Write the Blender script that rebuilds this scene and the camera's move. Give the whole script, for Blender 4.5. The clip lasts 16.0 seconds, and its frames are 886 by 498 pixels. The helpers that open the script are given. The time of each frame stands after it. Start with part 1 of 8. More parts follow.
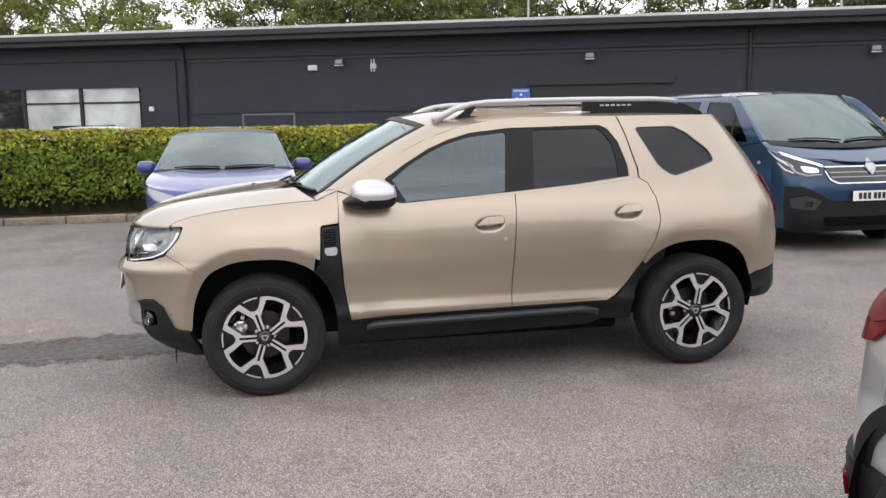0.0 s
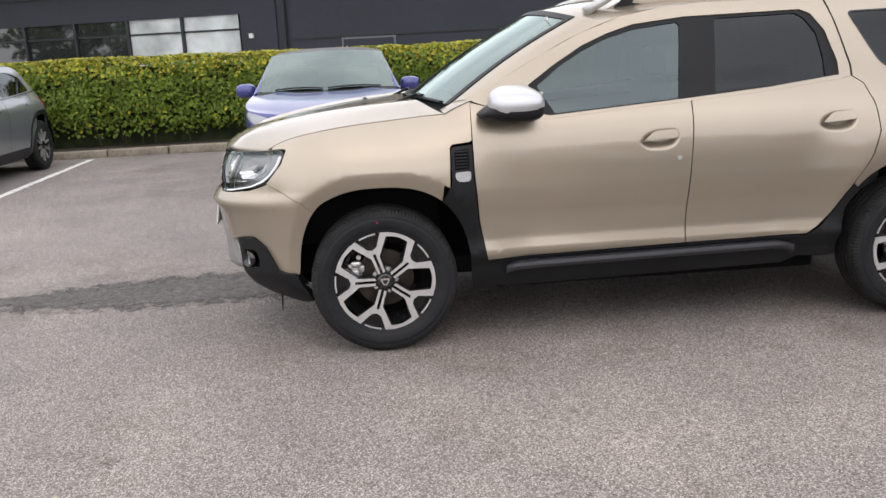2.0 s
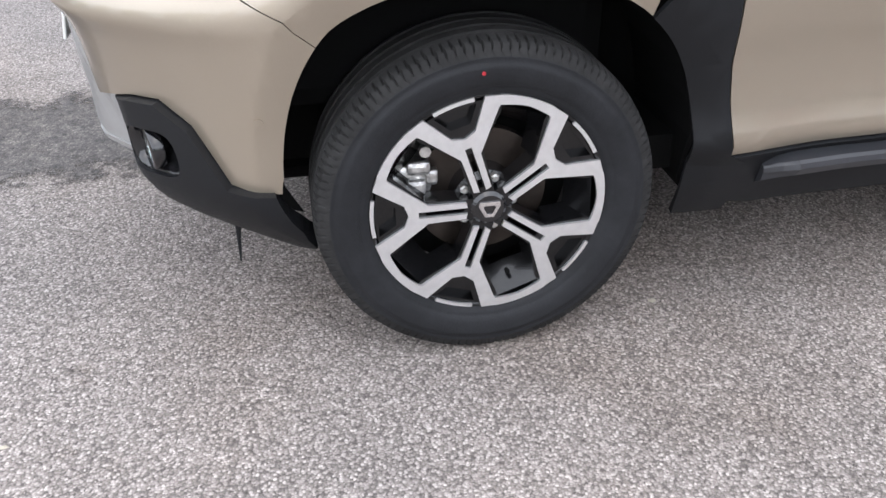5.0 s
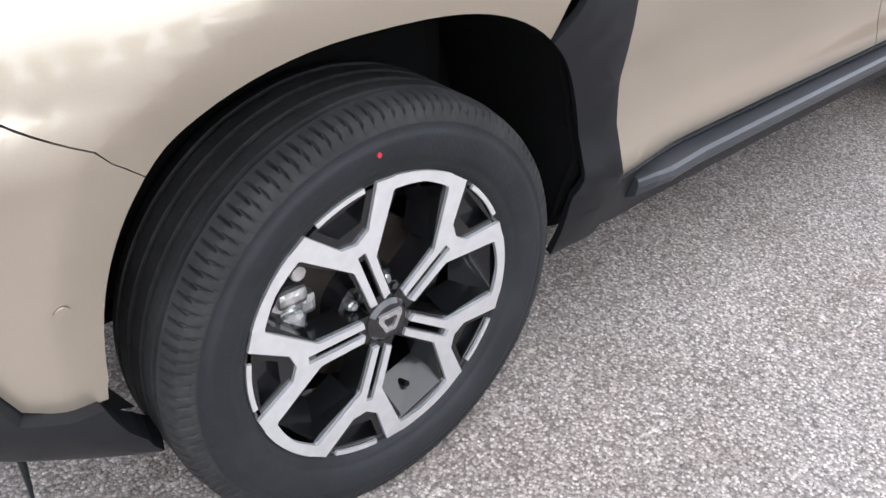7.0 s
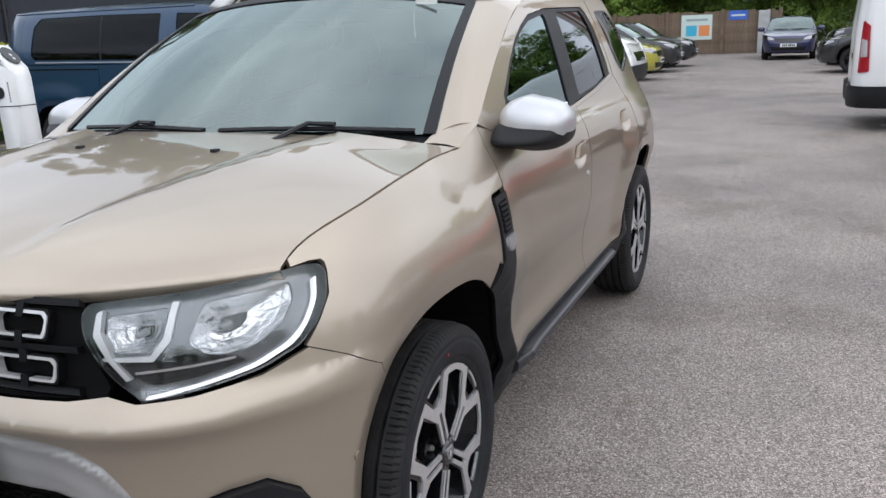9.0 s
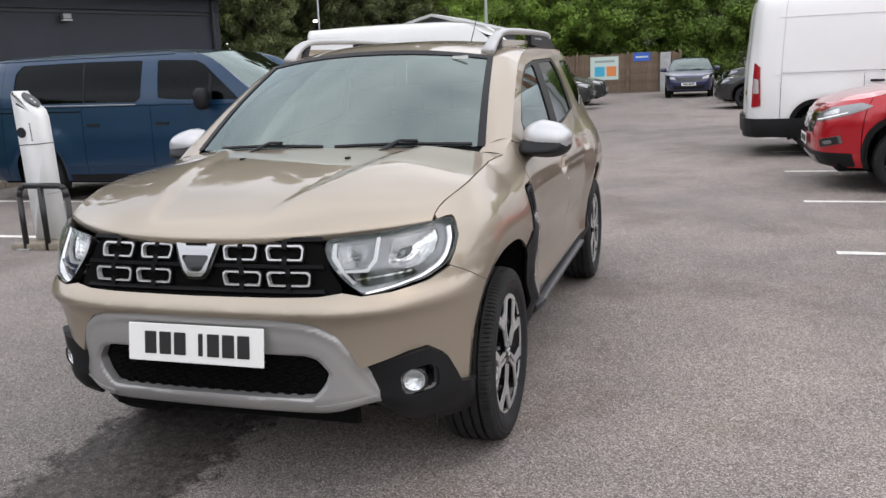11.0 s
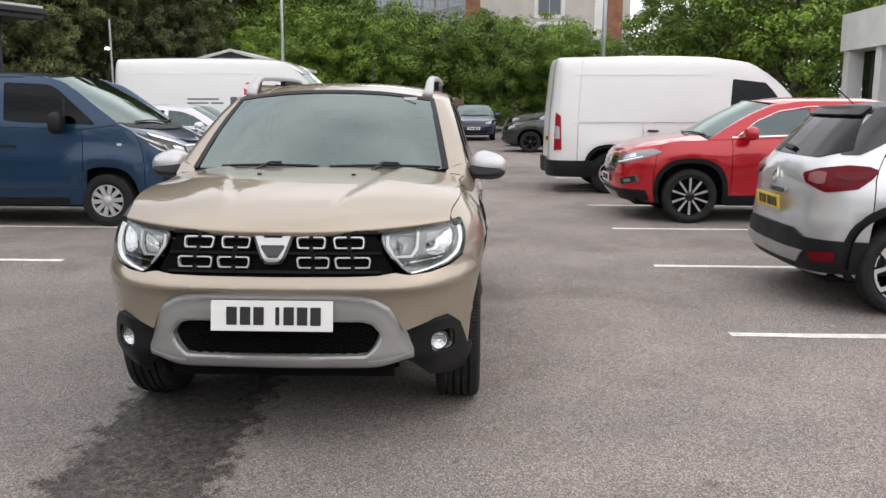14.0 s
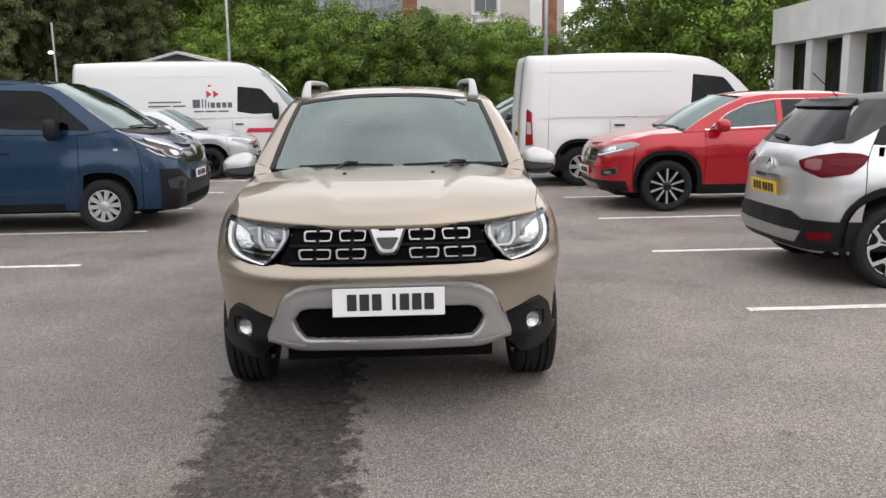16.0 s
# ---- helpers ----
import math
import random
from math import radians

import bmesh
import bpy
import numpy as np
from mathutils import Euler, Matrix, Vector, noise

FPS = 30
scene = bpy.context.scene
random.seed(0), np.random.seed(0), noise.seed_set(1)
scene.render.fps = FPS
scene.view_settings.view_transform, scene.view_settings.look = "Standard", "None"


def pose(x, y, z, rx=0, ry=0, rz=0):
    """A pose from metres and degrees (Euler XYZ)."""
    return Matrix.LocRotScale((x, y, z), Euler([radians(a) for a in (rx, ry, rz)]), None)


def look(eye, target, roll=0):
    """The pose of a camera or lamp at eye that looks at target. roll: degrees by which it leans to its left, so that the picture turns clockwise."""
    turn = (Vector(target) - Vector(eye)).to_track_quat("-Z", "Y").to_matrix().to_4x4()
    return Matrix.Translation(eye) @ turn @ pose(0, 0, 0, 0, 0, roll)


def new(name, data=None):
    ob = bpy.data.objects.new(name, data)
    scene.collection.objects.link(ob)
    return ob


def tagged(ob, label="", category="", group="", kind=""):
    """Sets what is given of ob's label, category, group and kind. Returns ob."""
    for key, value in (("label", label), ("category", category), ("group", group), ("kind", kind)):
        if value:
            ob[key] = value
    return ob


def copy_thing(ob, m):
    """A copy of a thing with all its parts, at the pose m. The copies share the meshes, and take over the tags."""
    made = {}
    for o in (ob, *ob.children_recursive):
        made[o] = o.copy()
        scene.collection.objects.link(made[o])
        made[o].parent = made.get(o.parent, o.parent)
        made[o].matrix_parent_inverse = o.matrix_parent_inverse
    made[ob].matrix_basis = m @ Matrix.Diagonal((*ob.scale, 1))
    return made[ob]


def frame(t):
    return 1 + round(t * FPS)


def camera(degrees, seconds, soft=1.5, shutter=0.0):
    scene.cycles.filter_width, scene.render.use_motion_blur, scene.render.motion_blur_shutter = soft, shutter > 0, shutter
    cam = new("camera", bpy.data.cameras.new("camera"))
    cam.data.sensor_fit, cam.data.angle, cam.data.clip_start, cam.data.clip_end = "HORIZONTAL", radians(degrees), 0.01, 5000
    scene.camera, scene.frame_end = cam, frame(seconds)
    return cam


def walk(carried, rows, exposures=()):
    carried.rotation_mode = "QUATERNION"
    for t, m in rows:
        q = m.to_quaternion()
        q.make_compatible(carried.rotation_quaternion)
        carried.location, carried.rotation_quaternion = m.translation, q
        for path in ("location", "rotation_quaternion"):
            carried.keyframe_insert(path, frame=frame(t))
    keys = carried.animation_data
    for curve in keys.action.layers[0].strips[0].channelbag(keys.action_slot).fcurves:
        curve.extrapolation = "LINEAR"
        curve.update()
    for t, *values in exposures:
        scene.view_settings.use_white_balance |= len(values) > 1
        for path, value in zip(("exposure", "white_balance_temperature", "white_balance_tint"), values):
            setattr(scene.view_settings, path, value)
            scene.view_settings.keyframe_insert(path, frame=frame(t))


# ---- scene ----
cam = camera(55.5, 16.0)
PATH = [
    (0, (0.075, -5.66, 1.576), (0.469, -3.724, 1.269), -0.8),
    (0.5, (0.063, -5.581, 1.572), (0.448, -3.651, 1.213), -0.7),
    (1, (0.027, -5.379, 1.533), (0.389, -3.452, 1.138), -0.3),
    (1.5, (-0.031, -5.132, 1.506), (0.214, -3.193, 1.08), -2.1),
    (2, (-0.019, -4.745, 1.431), (0.134, -2.807, 0.961), -2.7),
    (2.5, (-0.068, -4.299, 1.380), (0.042, -2.379, 0.830), -1.5),
    (3, (-0.187, -3.881, 1.364), (-0.064, -1.991, 0.721), -2.1),
    (3.5, (-0.197, -3.395, 1.281), (-0.050, -1.534, 0.564), -2.0),
    (4, (-0.268, -2.998, 1.246), (-0.07, -1.195, 0.403), -0.6),
    (6.5, (-0.456, -1.691, 1.101), (0.28, -0.287, -0.117), -1.9),
    (7, (-0.593, -1.675, 1.134), (0.507, -0.414, 0.038), 0.6),
    (7.5, (-0.882, -1.728, 1.221), (0.532, -0.62, 0.342), 0.5),
    (8, (-1.175, -1.663, 1.281), (0.46, -0.772, 0.553), 0.1),
    (8.5, (-1.531, -1.633, 1.363), (0.225, -0.912, 0.732), -0.4),
    (9, (-1.857, -1.695, 1.442), (-0.086, -0.915, 0.939), -2.2),
    (9.5, (-2.196, -1.698, 1.462), (-0.381, -0.966, 1.054), -2.8),
    (10, (-2.558, -1.673, 1.490), (-0.716, -1.004, 1.093), -2.4),
    (12.5, (-3.834, -1.467, 1.49), (-1.942, -0.977, 1.069), -1.9),
    (13, (-4.021, -1.311, 1.508), (-2.099, -0.911, 1.126), -0.6),
    (13.5, (-4.151, -1.045, 1.523), (-2.196, -0.785, 1.186), -1.4),
    (14, (-4.278, -0.844, 1.512), (-2.309, -0.774, 1.17), 0.2),
    (14.5, (-4.428, -0.636, 1.527), (-2.461, -0.625, 1.162), 0.2),
    (15, (-4.493, -0.391, 1.528), (-2.518, -0.393, 1.216), 0.2),
    (15.5, (-4.544, -0.183, 1.548), (-2.569, -0.242, 1.239), -1.1),
    (16, (-4.655, -0.093, 1.54), (-2.687, -0.177, 1.191), -0.9),
]
walk(cam, [(t, look(eye, target, roll)) for t, eye, target, roll in PATH],
     [(0, .2, 6600, 14), (3, .25, 6500, 14), (4.2, .48, 6250, 13), (6.3, 1.22, 6000, 12), (7, 1.22, 6000, 12), (7.5, .74, 6050, 12), (8, .38, 6050, 11), (8.5, .2, 6050, 11), (9, .1, 6150, 12), (10, .05, 6350, 14), (12.5, .03, 6600, 14), (16, -.01, 6700, 14)])

# ---- light ----
world = bpy.data.worlds.new("world")
scene.world = world
world.use_nodes = True
wn, wl = world.node_tree.nodes, world.node_tree.links
sky = wn.new("ShaderNodeTexSky")
sky.sky_type = "NISHITA"
sky.sun_disc = False
sky.sun_elevation, sky.sun_rotation = radians(48), radians(188)
sky.dust_density, sky.ozone_density = 5.0, 1.0
# an overcast layer: cloud cover evens out the clear sky
cover = wn.new("ShaderNodeMixRGB")
cover.inputs[0].default_value = 0.86
cloud_noise = wn.new("ShaderNodeTexNoise")
cloud_noise.inputs["Scale"].default_value = 2.2
cloud_noise.inputs["Detail"].default_value = 6.0
cloud_ramp = wn.new("ShaderNodeValToRGB")
cloud_ramp.color_ramp.elements[0].position, cloud_ramp.color_ramp.elements[0].color = 0.34, (7.6, 8.1, 8.8, 1)
cloud_ramp.color_ramp.elements[1].position, cloud_ramp.color_ramp.elements[1].color = 0.66, (13.4, 13.7, 14.0, 1)
coord = wn.new("ShaderNodeTexCoord")
stretch = wn.new("ShaderNodeMapping")
stretch.inputs["Scale"].default_value = (1, 1, 2.4)
wl.new(coord.outputs["Generated"], stretch.inputs["Vector"])
wl.new(stretch.outputs[0], cloud_noise.inputs["Vector"])
wl.new(cloud_noise.outputs["Fac"], cloud_ramp.inputs["Fac"])
wl.new(sky.outputs[0], cover.inputs[1])
wl.new(cloud_ramp.outputs[0], cover.inputs[2])
back = wn["Background"]
wl.new(cover.outputs[0], back.inputs["Color"])
back.inputs["Strength"].default_value = 0.145
sun = new("sun", bpy.data.lights.new("sun", "SUN"))
sun.data.energy, sun.data.angle, sun.data.color = 0.65, radians(170), (1.0, 0.96, 0.9)
sun.matrix_world = look((0, 0, 20), (1.2, 9.0, 10.0))


# ---- materials ----
def mat(name, color, rough=0.5, metal=0.0, **kw):
    """A principled material. Keywords: coat, spec, noise=(scale, amount), noise2, bump=(scale, height), trans, random."""
    m = bpy.data.materials.new(name)
    m.use_nodes = True
    nt = m.node_tree
    b = nt.nodes["Principled BSDF"]
    b.inputs["Base Color"].default_value = (*color, 1)
    b.inputs["Roughness"].default_value = rough
    b.inputs["Metallic"].default_value = metal
    b.inputs["Coat Weight"].default_value = kw.get("coat", 0.0)
    b.inputs["Coat Roughness"].default_value = kw.get("coat_rough", 0.03)
    b.inputs["Specular IOR Level"].default_value = kw.get("spec", 0.5)
    b.inputs["Transmission Weight"].default_value = kw.get("trans", 0.0)
    b.inputs["IOR"].default_value = kw.get("ior", 1.5)
    tc = nt.nodes.new("ShaderNodeTexCoord")
    last = None
    for key in ("noise", "noise2"):
        if key not in kw:
            continue
        scale, amount = kw[key]
        n = nt.nodes.new("ShaderNodeTexNoise")
        n.inputs["Scale"].default_value = scale
        n.inputs["Detail"].default_value = 6
        nt.links.new(tc.outputs["Object"], n.inputs["Vector"])
        r = nt.nodes.new("ShaderNodeMapRange")
        r.inputs["From Min"].default_value, r.inputs["From Max"].default_value = 0.3, 0.7
        r.inputs["To Min"].default_value, r.inputs["To Max"].default_value = 1 - amount, 1 + amount
        nt.links.new(n.outputs["Fac"], r.inputs["Value"])
        mix = nt.nodes.new("ShaderNodeMixRGB")
        mix.blend_type = "MULTIPLY"
        mix.inputs[0].default_value = 1
        if last is None:
            mix.inputs[1].default_value = (*color, 1)
        else:
            nt.links.new(last, mix.inputs[1])
        nt.links.new(r.outputs[0], mix.inputs[2])
        last = mix.outputs[0]
    if "random" in kw:
        info = nt.nodes.new("ShaderNodeObjectInfo")
        geo = nt.nodes.new("ShaderNodeNewGeometry")
        add = nt.nodes.new("ShaderNodeMath")
        add.operation = "ADD"
        nt.links.new(info.outputs["Random"], add.inputs[0])
        nt.links.new(geo.outputs["Random Per Island"], add.inputs[1])
        r = nt.nodes.new("ShaderNodeMapRange")
        r.inputs["From Max"].default_value = 2
        r.inputs["To Min"].default_value, r.inputs["To Max"].default_value = 1 - kw["random"], 1 + kw["random"]
        nt.links.new(add.outputs[0], r.inputs["Value"])
        mix = nt.nodes.new("ShaderNodeMixRGB")
        mix.blend_type = "MULTIPLY"
        mix.inputs[0].default_value = 1
        if last is None:
            mix.inputs[1].default_value = (*color, 1)
        else:
            nt.links.new(last, mix.inputs[1])
        nt.links.new(r.outputs[0], mix.inputs[2])
        last = mix.outputs[0]
    if last is not None:
        nt.links.new(last, b.inputs["Base Color"])
    if "bump" in kw:
        scale, height = kw["bump"]
        n = nt.nodes.new("ShaderNodeTexNoise")
        n.inputs["Scale"].default_value = scale
        n.inputs["Detail"].default_value = 4
        nt.links.new(tc.outputs["Object"], n.inputs["Vector"])
        bp = nt.nodes.new("ShaderNodeBump")
        bp.inputs["Strength"].default_value = 1.0
        bp.inputs["Distance"].default_value = height
        nt.links.new(n.outputs["Fac"], bp.inputs["Height"])
        nt.links.new(bp.outputs[0], b.inputs["Normal"])
    return m


def shell(bm, name, material, smooth=True):
    """A mesh from a bmesh, which is freed."""
    me = bpy.data.meshes.new(name)
    bm.to_mesh(me)
    bm.free()
    me.materials.append(material)
    if smooth:
        for p in me.polygons:
            p.use_smooth = True
    return me


def part(name, bm, material, parent, label="", smooth=False):
    ob = new(name, shell(bm, name, material, smooth))
    ob.parent = parent
    if label:
        ob["label"] = label
    return ob


def thing(name, at=None, label="", category="", group="", kind=""):
    ob = new(name)
    if at is not None:
        ob.matrix_world = at
    return tagged(ob, label, category, group, kind)


def box(x0, x1, y0, y1, z0, z1, bevel=0.0, bm=None):
    bm = bm or bmesh.new()
    r = bmesh.ops.create_cube(bm, size=1)
    for v in r["verts"]:
        v.co = Vector((x0 + (v.co.x + .5) * (x1 - x0), y0 + (v.co.y + .5) * (y1 - y0), z0 + (v.co.z + .5) * (z1 - z0)))
    if bevel:
        es = list({e for v in r["verts"] for e in v.link_edges})
        bmesh.ops.bevel(bm, geom=es, offset=bevel, segments=2, profile=0.6, affect="EDGES")
    return bm


def rod(p, q, r, n=10, bm=None, r2=None):
    """A round bar from p to q."""
    bm = bm or bmesh.new()
    p, q = Vector(p), Vector(q)
    d = q - p
    m = Matrix.Translation((p + q) / 2) @ d.to_track_quat("Z", "Y").to_matrix().to_4x4()
    bmesh.ops.create_cone(bm, cap_ends=True, segments=n, radius1=r, radius2=r if r2 is None else r2, depth=d.length, matrix=m)
    return bm


def car_paint(name, color, metallic=0.55, rough=0.32, flake=0.06, lacquer=1.45):
    """Metallic lacquer: coloured flake base under a clear coat, with a film of dust."""
    m = mat(name, color, rough, metallic, coat=1.0, coat_rough=0.04)
    nt = m.node_tree
    b = nt.nodes["Principled BSDF"]
    tc = nt.nodes.new("ShaderNodeTexCoord")
    n = nt.nodes.new("ShaderNodeTexNoise")
    n.inputs["Scale"].default_value = 900.0
    n.inputs["Detail"].default_value = 1.0
    nt.links.new(tc.outputs["Object"], n.inputs["Vector"])
    d = nt.nodes.new("ShaderNodeTexNoise")
    d.inputs["Scale"].default_value = 2.2
    d.inputs["Detail"].default_value = 6.0
    nt.links.new(tc.outputs["Object"], d.inputs["Vector"])
    add = nt.nodes.new("ShaderNodeMath")
    add.operation = "ADD"
    nt.links.new(n.outputs["Fac"], add.inputs[0])
    nt.links.new(d.outputs["Fac"], add.inputs[1])
    r = nt.nodes.new("ShaderNodeMapRange")
    r.inputs["From Min"].default_value, r.inputs["From Max"].default_value = 0.6, 1.4
    r.inputs["To Min"].default_value, r.inputs["To Max"].default_value = 1 - flake, 1 + flake
    nt.links.new(add.outputs[0], r.inputs["Value"])
    x = nt.nodes.new("ShaderNodeMixRGB")
    x.blend_type = "MULTIPLY"
    x.inputs[0].default_value = 1
    x.inputs[1].default_value = (*color, 1)
    nt.links.new(r.outputs[0], x.inputs[2])
    nt.links.new(x.outputs[0], b.inputs["Base Color"])
    rr = nt.nodes.new("ShaderNodeMapRange")
    rr.inputs["To Min"].default_value, rr.inputs["To Max"].default_value = 0.004, 0.02
    nt.links.new(d.outputs["Fac"], rr.inputs["Value"])
    nt.links.new(rr.outputs[0], b.inputs["Coat Roughness"])
    b.inputs["Coat IOR"].default_value = lacquer
    return m


def glass_material(name, tint, gloss=1.0, ior=1.75, cast=(0.85, 1.0, 0.96)):
    """Thin tinted glass: what lies behind shows darkened, the sky mirrors in it."""
    m = bpy.data.materials.new(name)
    m.use_nodes = True
    nt = m.node_tree
    nt.nodes.remove(nt.nodes["Principled BSDF"])
    out = nt.nodes["Material Output"]
    tr = nt.nodes.new("ShaderNodeBsdfTransparent")
    tr.inputs[0].default_value = (*tint, 1)
    gl = nt.nodes.new("ShaderNodeBsdfGlossy")
    gl.inputs["Roughness"].default_value = 0.015
    gl.inputs["Color"].default_value = (gloss * cast[0], gloss * cast[1], gloss * cast[2], 1)
    lw = nt.nodes.new("ShaderNodeLayerWeight")
    lw.inputs[0].default_value = 0.5
    pw = nt.nodes.new("ShaderNodeMath")
    pw.operation = "POWER"
    pw.inputs[1].default_value = 5.0
    nt.links.new(lw.outputs["Facing"], pw.inputs[0])
    f0 = ((ior - 1) / (ior + 1)) ** 2
    fr = nt.nodes.new("ShaderNodeMapRange")
    fr.inputs["To Min"].default_value, fr.inputs["To Max"].default_value = f0, 1.0
    nt.links.new(pw.outputs[0], fr.inputs["Value"])
    mx = nt.nodes.new("ShaderNodeMixShader")
    nt.links.new(fr.outputs[0], mx.inputs[0])
    nt.links.new(tr.outputs[0], mx.inputs[1])
    nt.links.new(gl.outputs[0], mx.inputs[2])
    nt.links.new(mx.outputs[0], out.inputs[0])
    return m


BEIGE = car_paint("beige_metallic", (0.373, 0.32, 0.253), 0.68, 0.37, lacquer=1.52)
BEIGE.node_tree.nodes["Principled BSDF"].inputs["Specular Tint"].default_value = (0.6, 0.54, 0.46, 1)
BLACK_PLASTIC = mat("black_plastic", (0.009, 0.0095, 0.0108), 0.5, spec=0.25, noise=(5.0, 0.2), bump=(700.0, 0.0004))
GLOSS_BLACK = mat("gloss_black", (0.006, 0.006, 0.007), 0.12, coat=0.5)
GRILLE_BLACK = mat("grille_black", (0.005, 0.005, 0.0055), 0.45, spec=0.12)
DEEP_BLACK = mat("deep_black", (0.0035, 0.0035, 0.0035), 0.9, spec=0.12)
SILVER = mat("satin_silver", (0.47, 0.47, 0.47), 0.38, 0.55, noise=(4.0, 0.06))
SKID_GREY = mat("skid_grey", (0.37, 0.368, 0.362), 0.36, 0.55, noise=(4.0, 0.06))
PALE_SILVER = mat("pale_silver", (0.52, 0.52, 0.52), 0.3, 0.4, coat=0.4)
DARK_CHROME = mat("dark_chrome", (0.3, 0.3, 0.31), 0.15, 1.0)
SATIN_BLACK = mat("satin_black", (0.028, 0.029, 0.033), 0.38, noise=(8.0, 0.15))
CHROME = mat("chrome", (0.75, 0.75, 0.75), 0.08, 1.0)
MACHINED = mat("machined_alloy", (0.74, 0.74, 0.745), 0.3, 0.8, noise=(60.0, 0.05))
ALLOY_DARK = mat("dark_alloy", (0.005, 0.005, 0.0055), 0.22, 0.0, spec=0.3, coat=0.35)
TREAD = mat("dusty_tread_rubber", (0.02, 0.0197, 0.0195), 0.75, spec=0.2, noise=(14.0, 0.3), noise2=(90.0, 0.2), bump=(300.0, 0.0006))
RUBBER = mat("tyre_rubber", (0.0145, 0.0152, 0.017), 0.62, spec=0.22, noise=(9.0, 0.25), noise2=(60.0, 0.12), bump=(220.0, 0.0008))
GREY_STEEL = mat("brake_steel", (0.05, 0.04, 0.034), 0.45, 0.7, noise=(20.0, 0.4))
CAST = mat("cast_metal", (0.55, 0.55, 0.54), 0.28, 0.9, noise=(45.0, 0.5), bump=(60.0, 0.004))
LAMP_WHITE = mat("running_light", (0.85, 0.86, 0.88), 0.25)
LAMP_WHITE.node_tree.nodes["Principled BSDF"].inputs["Emission Color"].default_value = (1, 1, 1, 1)
LAMP_WHITE.node_tree.nodes["Principled BSDF"].inputs["Emission Strength"].default_value = 0.45
REFLECTOR = mat("lamp_reflector", (0.72, 0.73, 0.74), 0.18, 0.9, bump=(70.0, 0.006))
LAMP_DARK = mat("dark_lamp_mask", (0.18, 0.184, 0.19), 0.15, 0.75, bump=(18.0, 0.0015))
REPEATER = mat("repeater_lens", (0.42, 0.42, 0.43), 0.15, 0.6, bump=(160.0, 0.004))
LAMP_GREY = mat("lamp_housing", (0.22, 0.223, 0.228), 0.25, 0.4)
CLEAR = glass_material("clear_lens", (0.96, 0.965, 0.97), ior=1.42)
SCREEN = glass_material("windscreen_glass", (0.16, 0.21, 0.205), ior=2.5)
SIDE_GLASS = glass_material("side_glass", (0.2, 0.25, 0.26), ior=2.0, cast=(0.82, 0.98, 1.0))
VAN_GLASS = glass_material("dark_van_glass", (0.022, 0.025, 0.028), ior=1.32, cast=(0.9, 0.97, 1.0))
PRIVACY = glass_material("privacy_glass", (0.03, 0.034, 0.04), ior=1.5, cast=(0.9, 0.95, 1.0))
TAIL_RED = mat("tail_lamp_red", (0.12, 0.002, 0.007), 0.2, spec=0.18)
PLATE_WHITE = mat("plate_white", (0.75, 0.75, 0.73), 0.35)
PLATE_YELLOW = mat("plate_yellow", (0.75, 0.5, 0.02), 0.35)
INK = mat("plate_ink", (0.01, 0.01, 0.01), 0.5)
SEAT_CLOTH = mat("seat_cloth", (0.03, 0.031, 0.034), 0.9, noise=(30.0, 0.2))


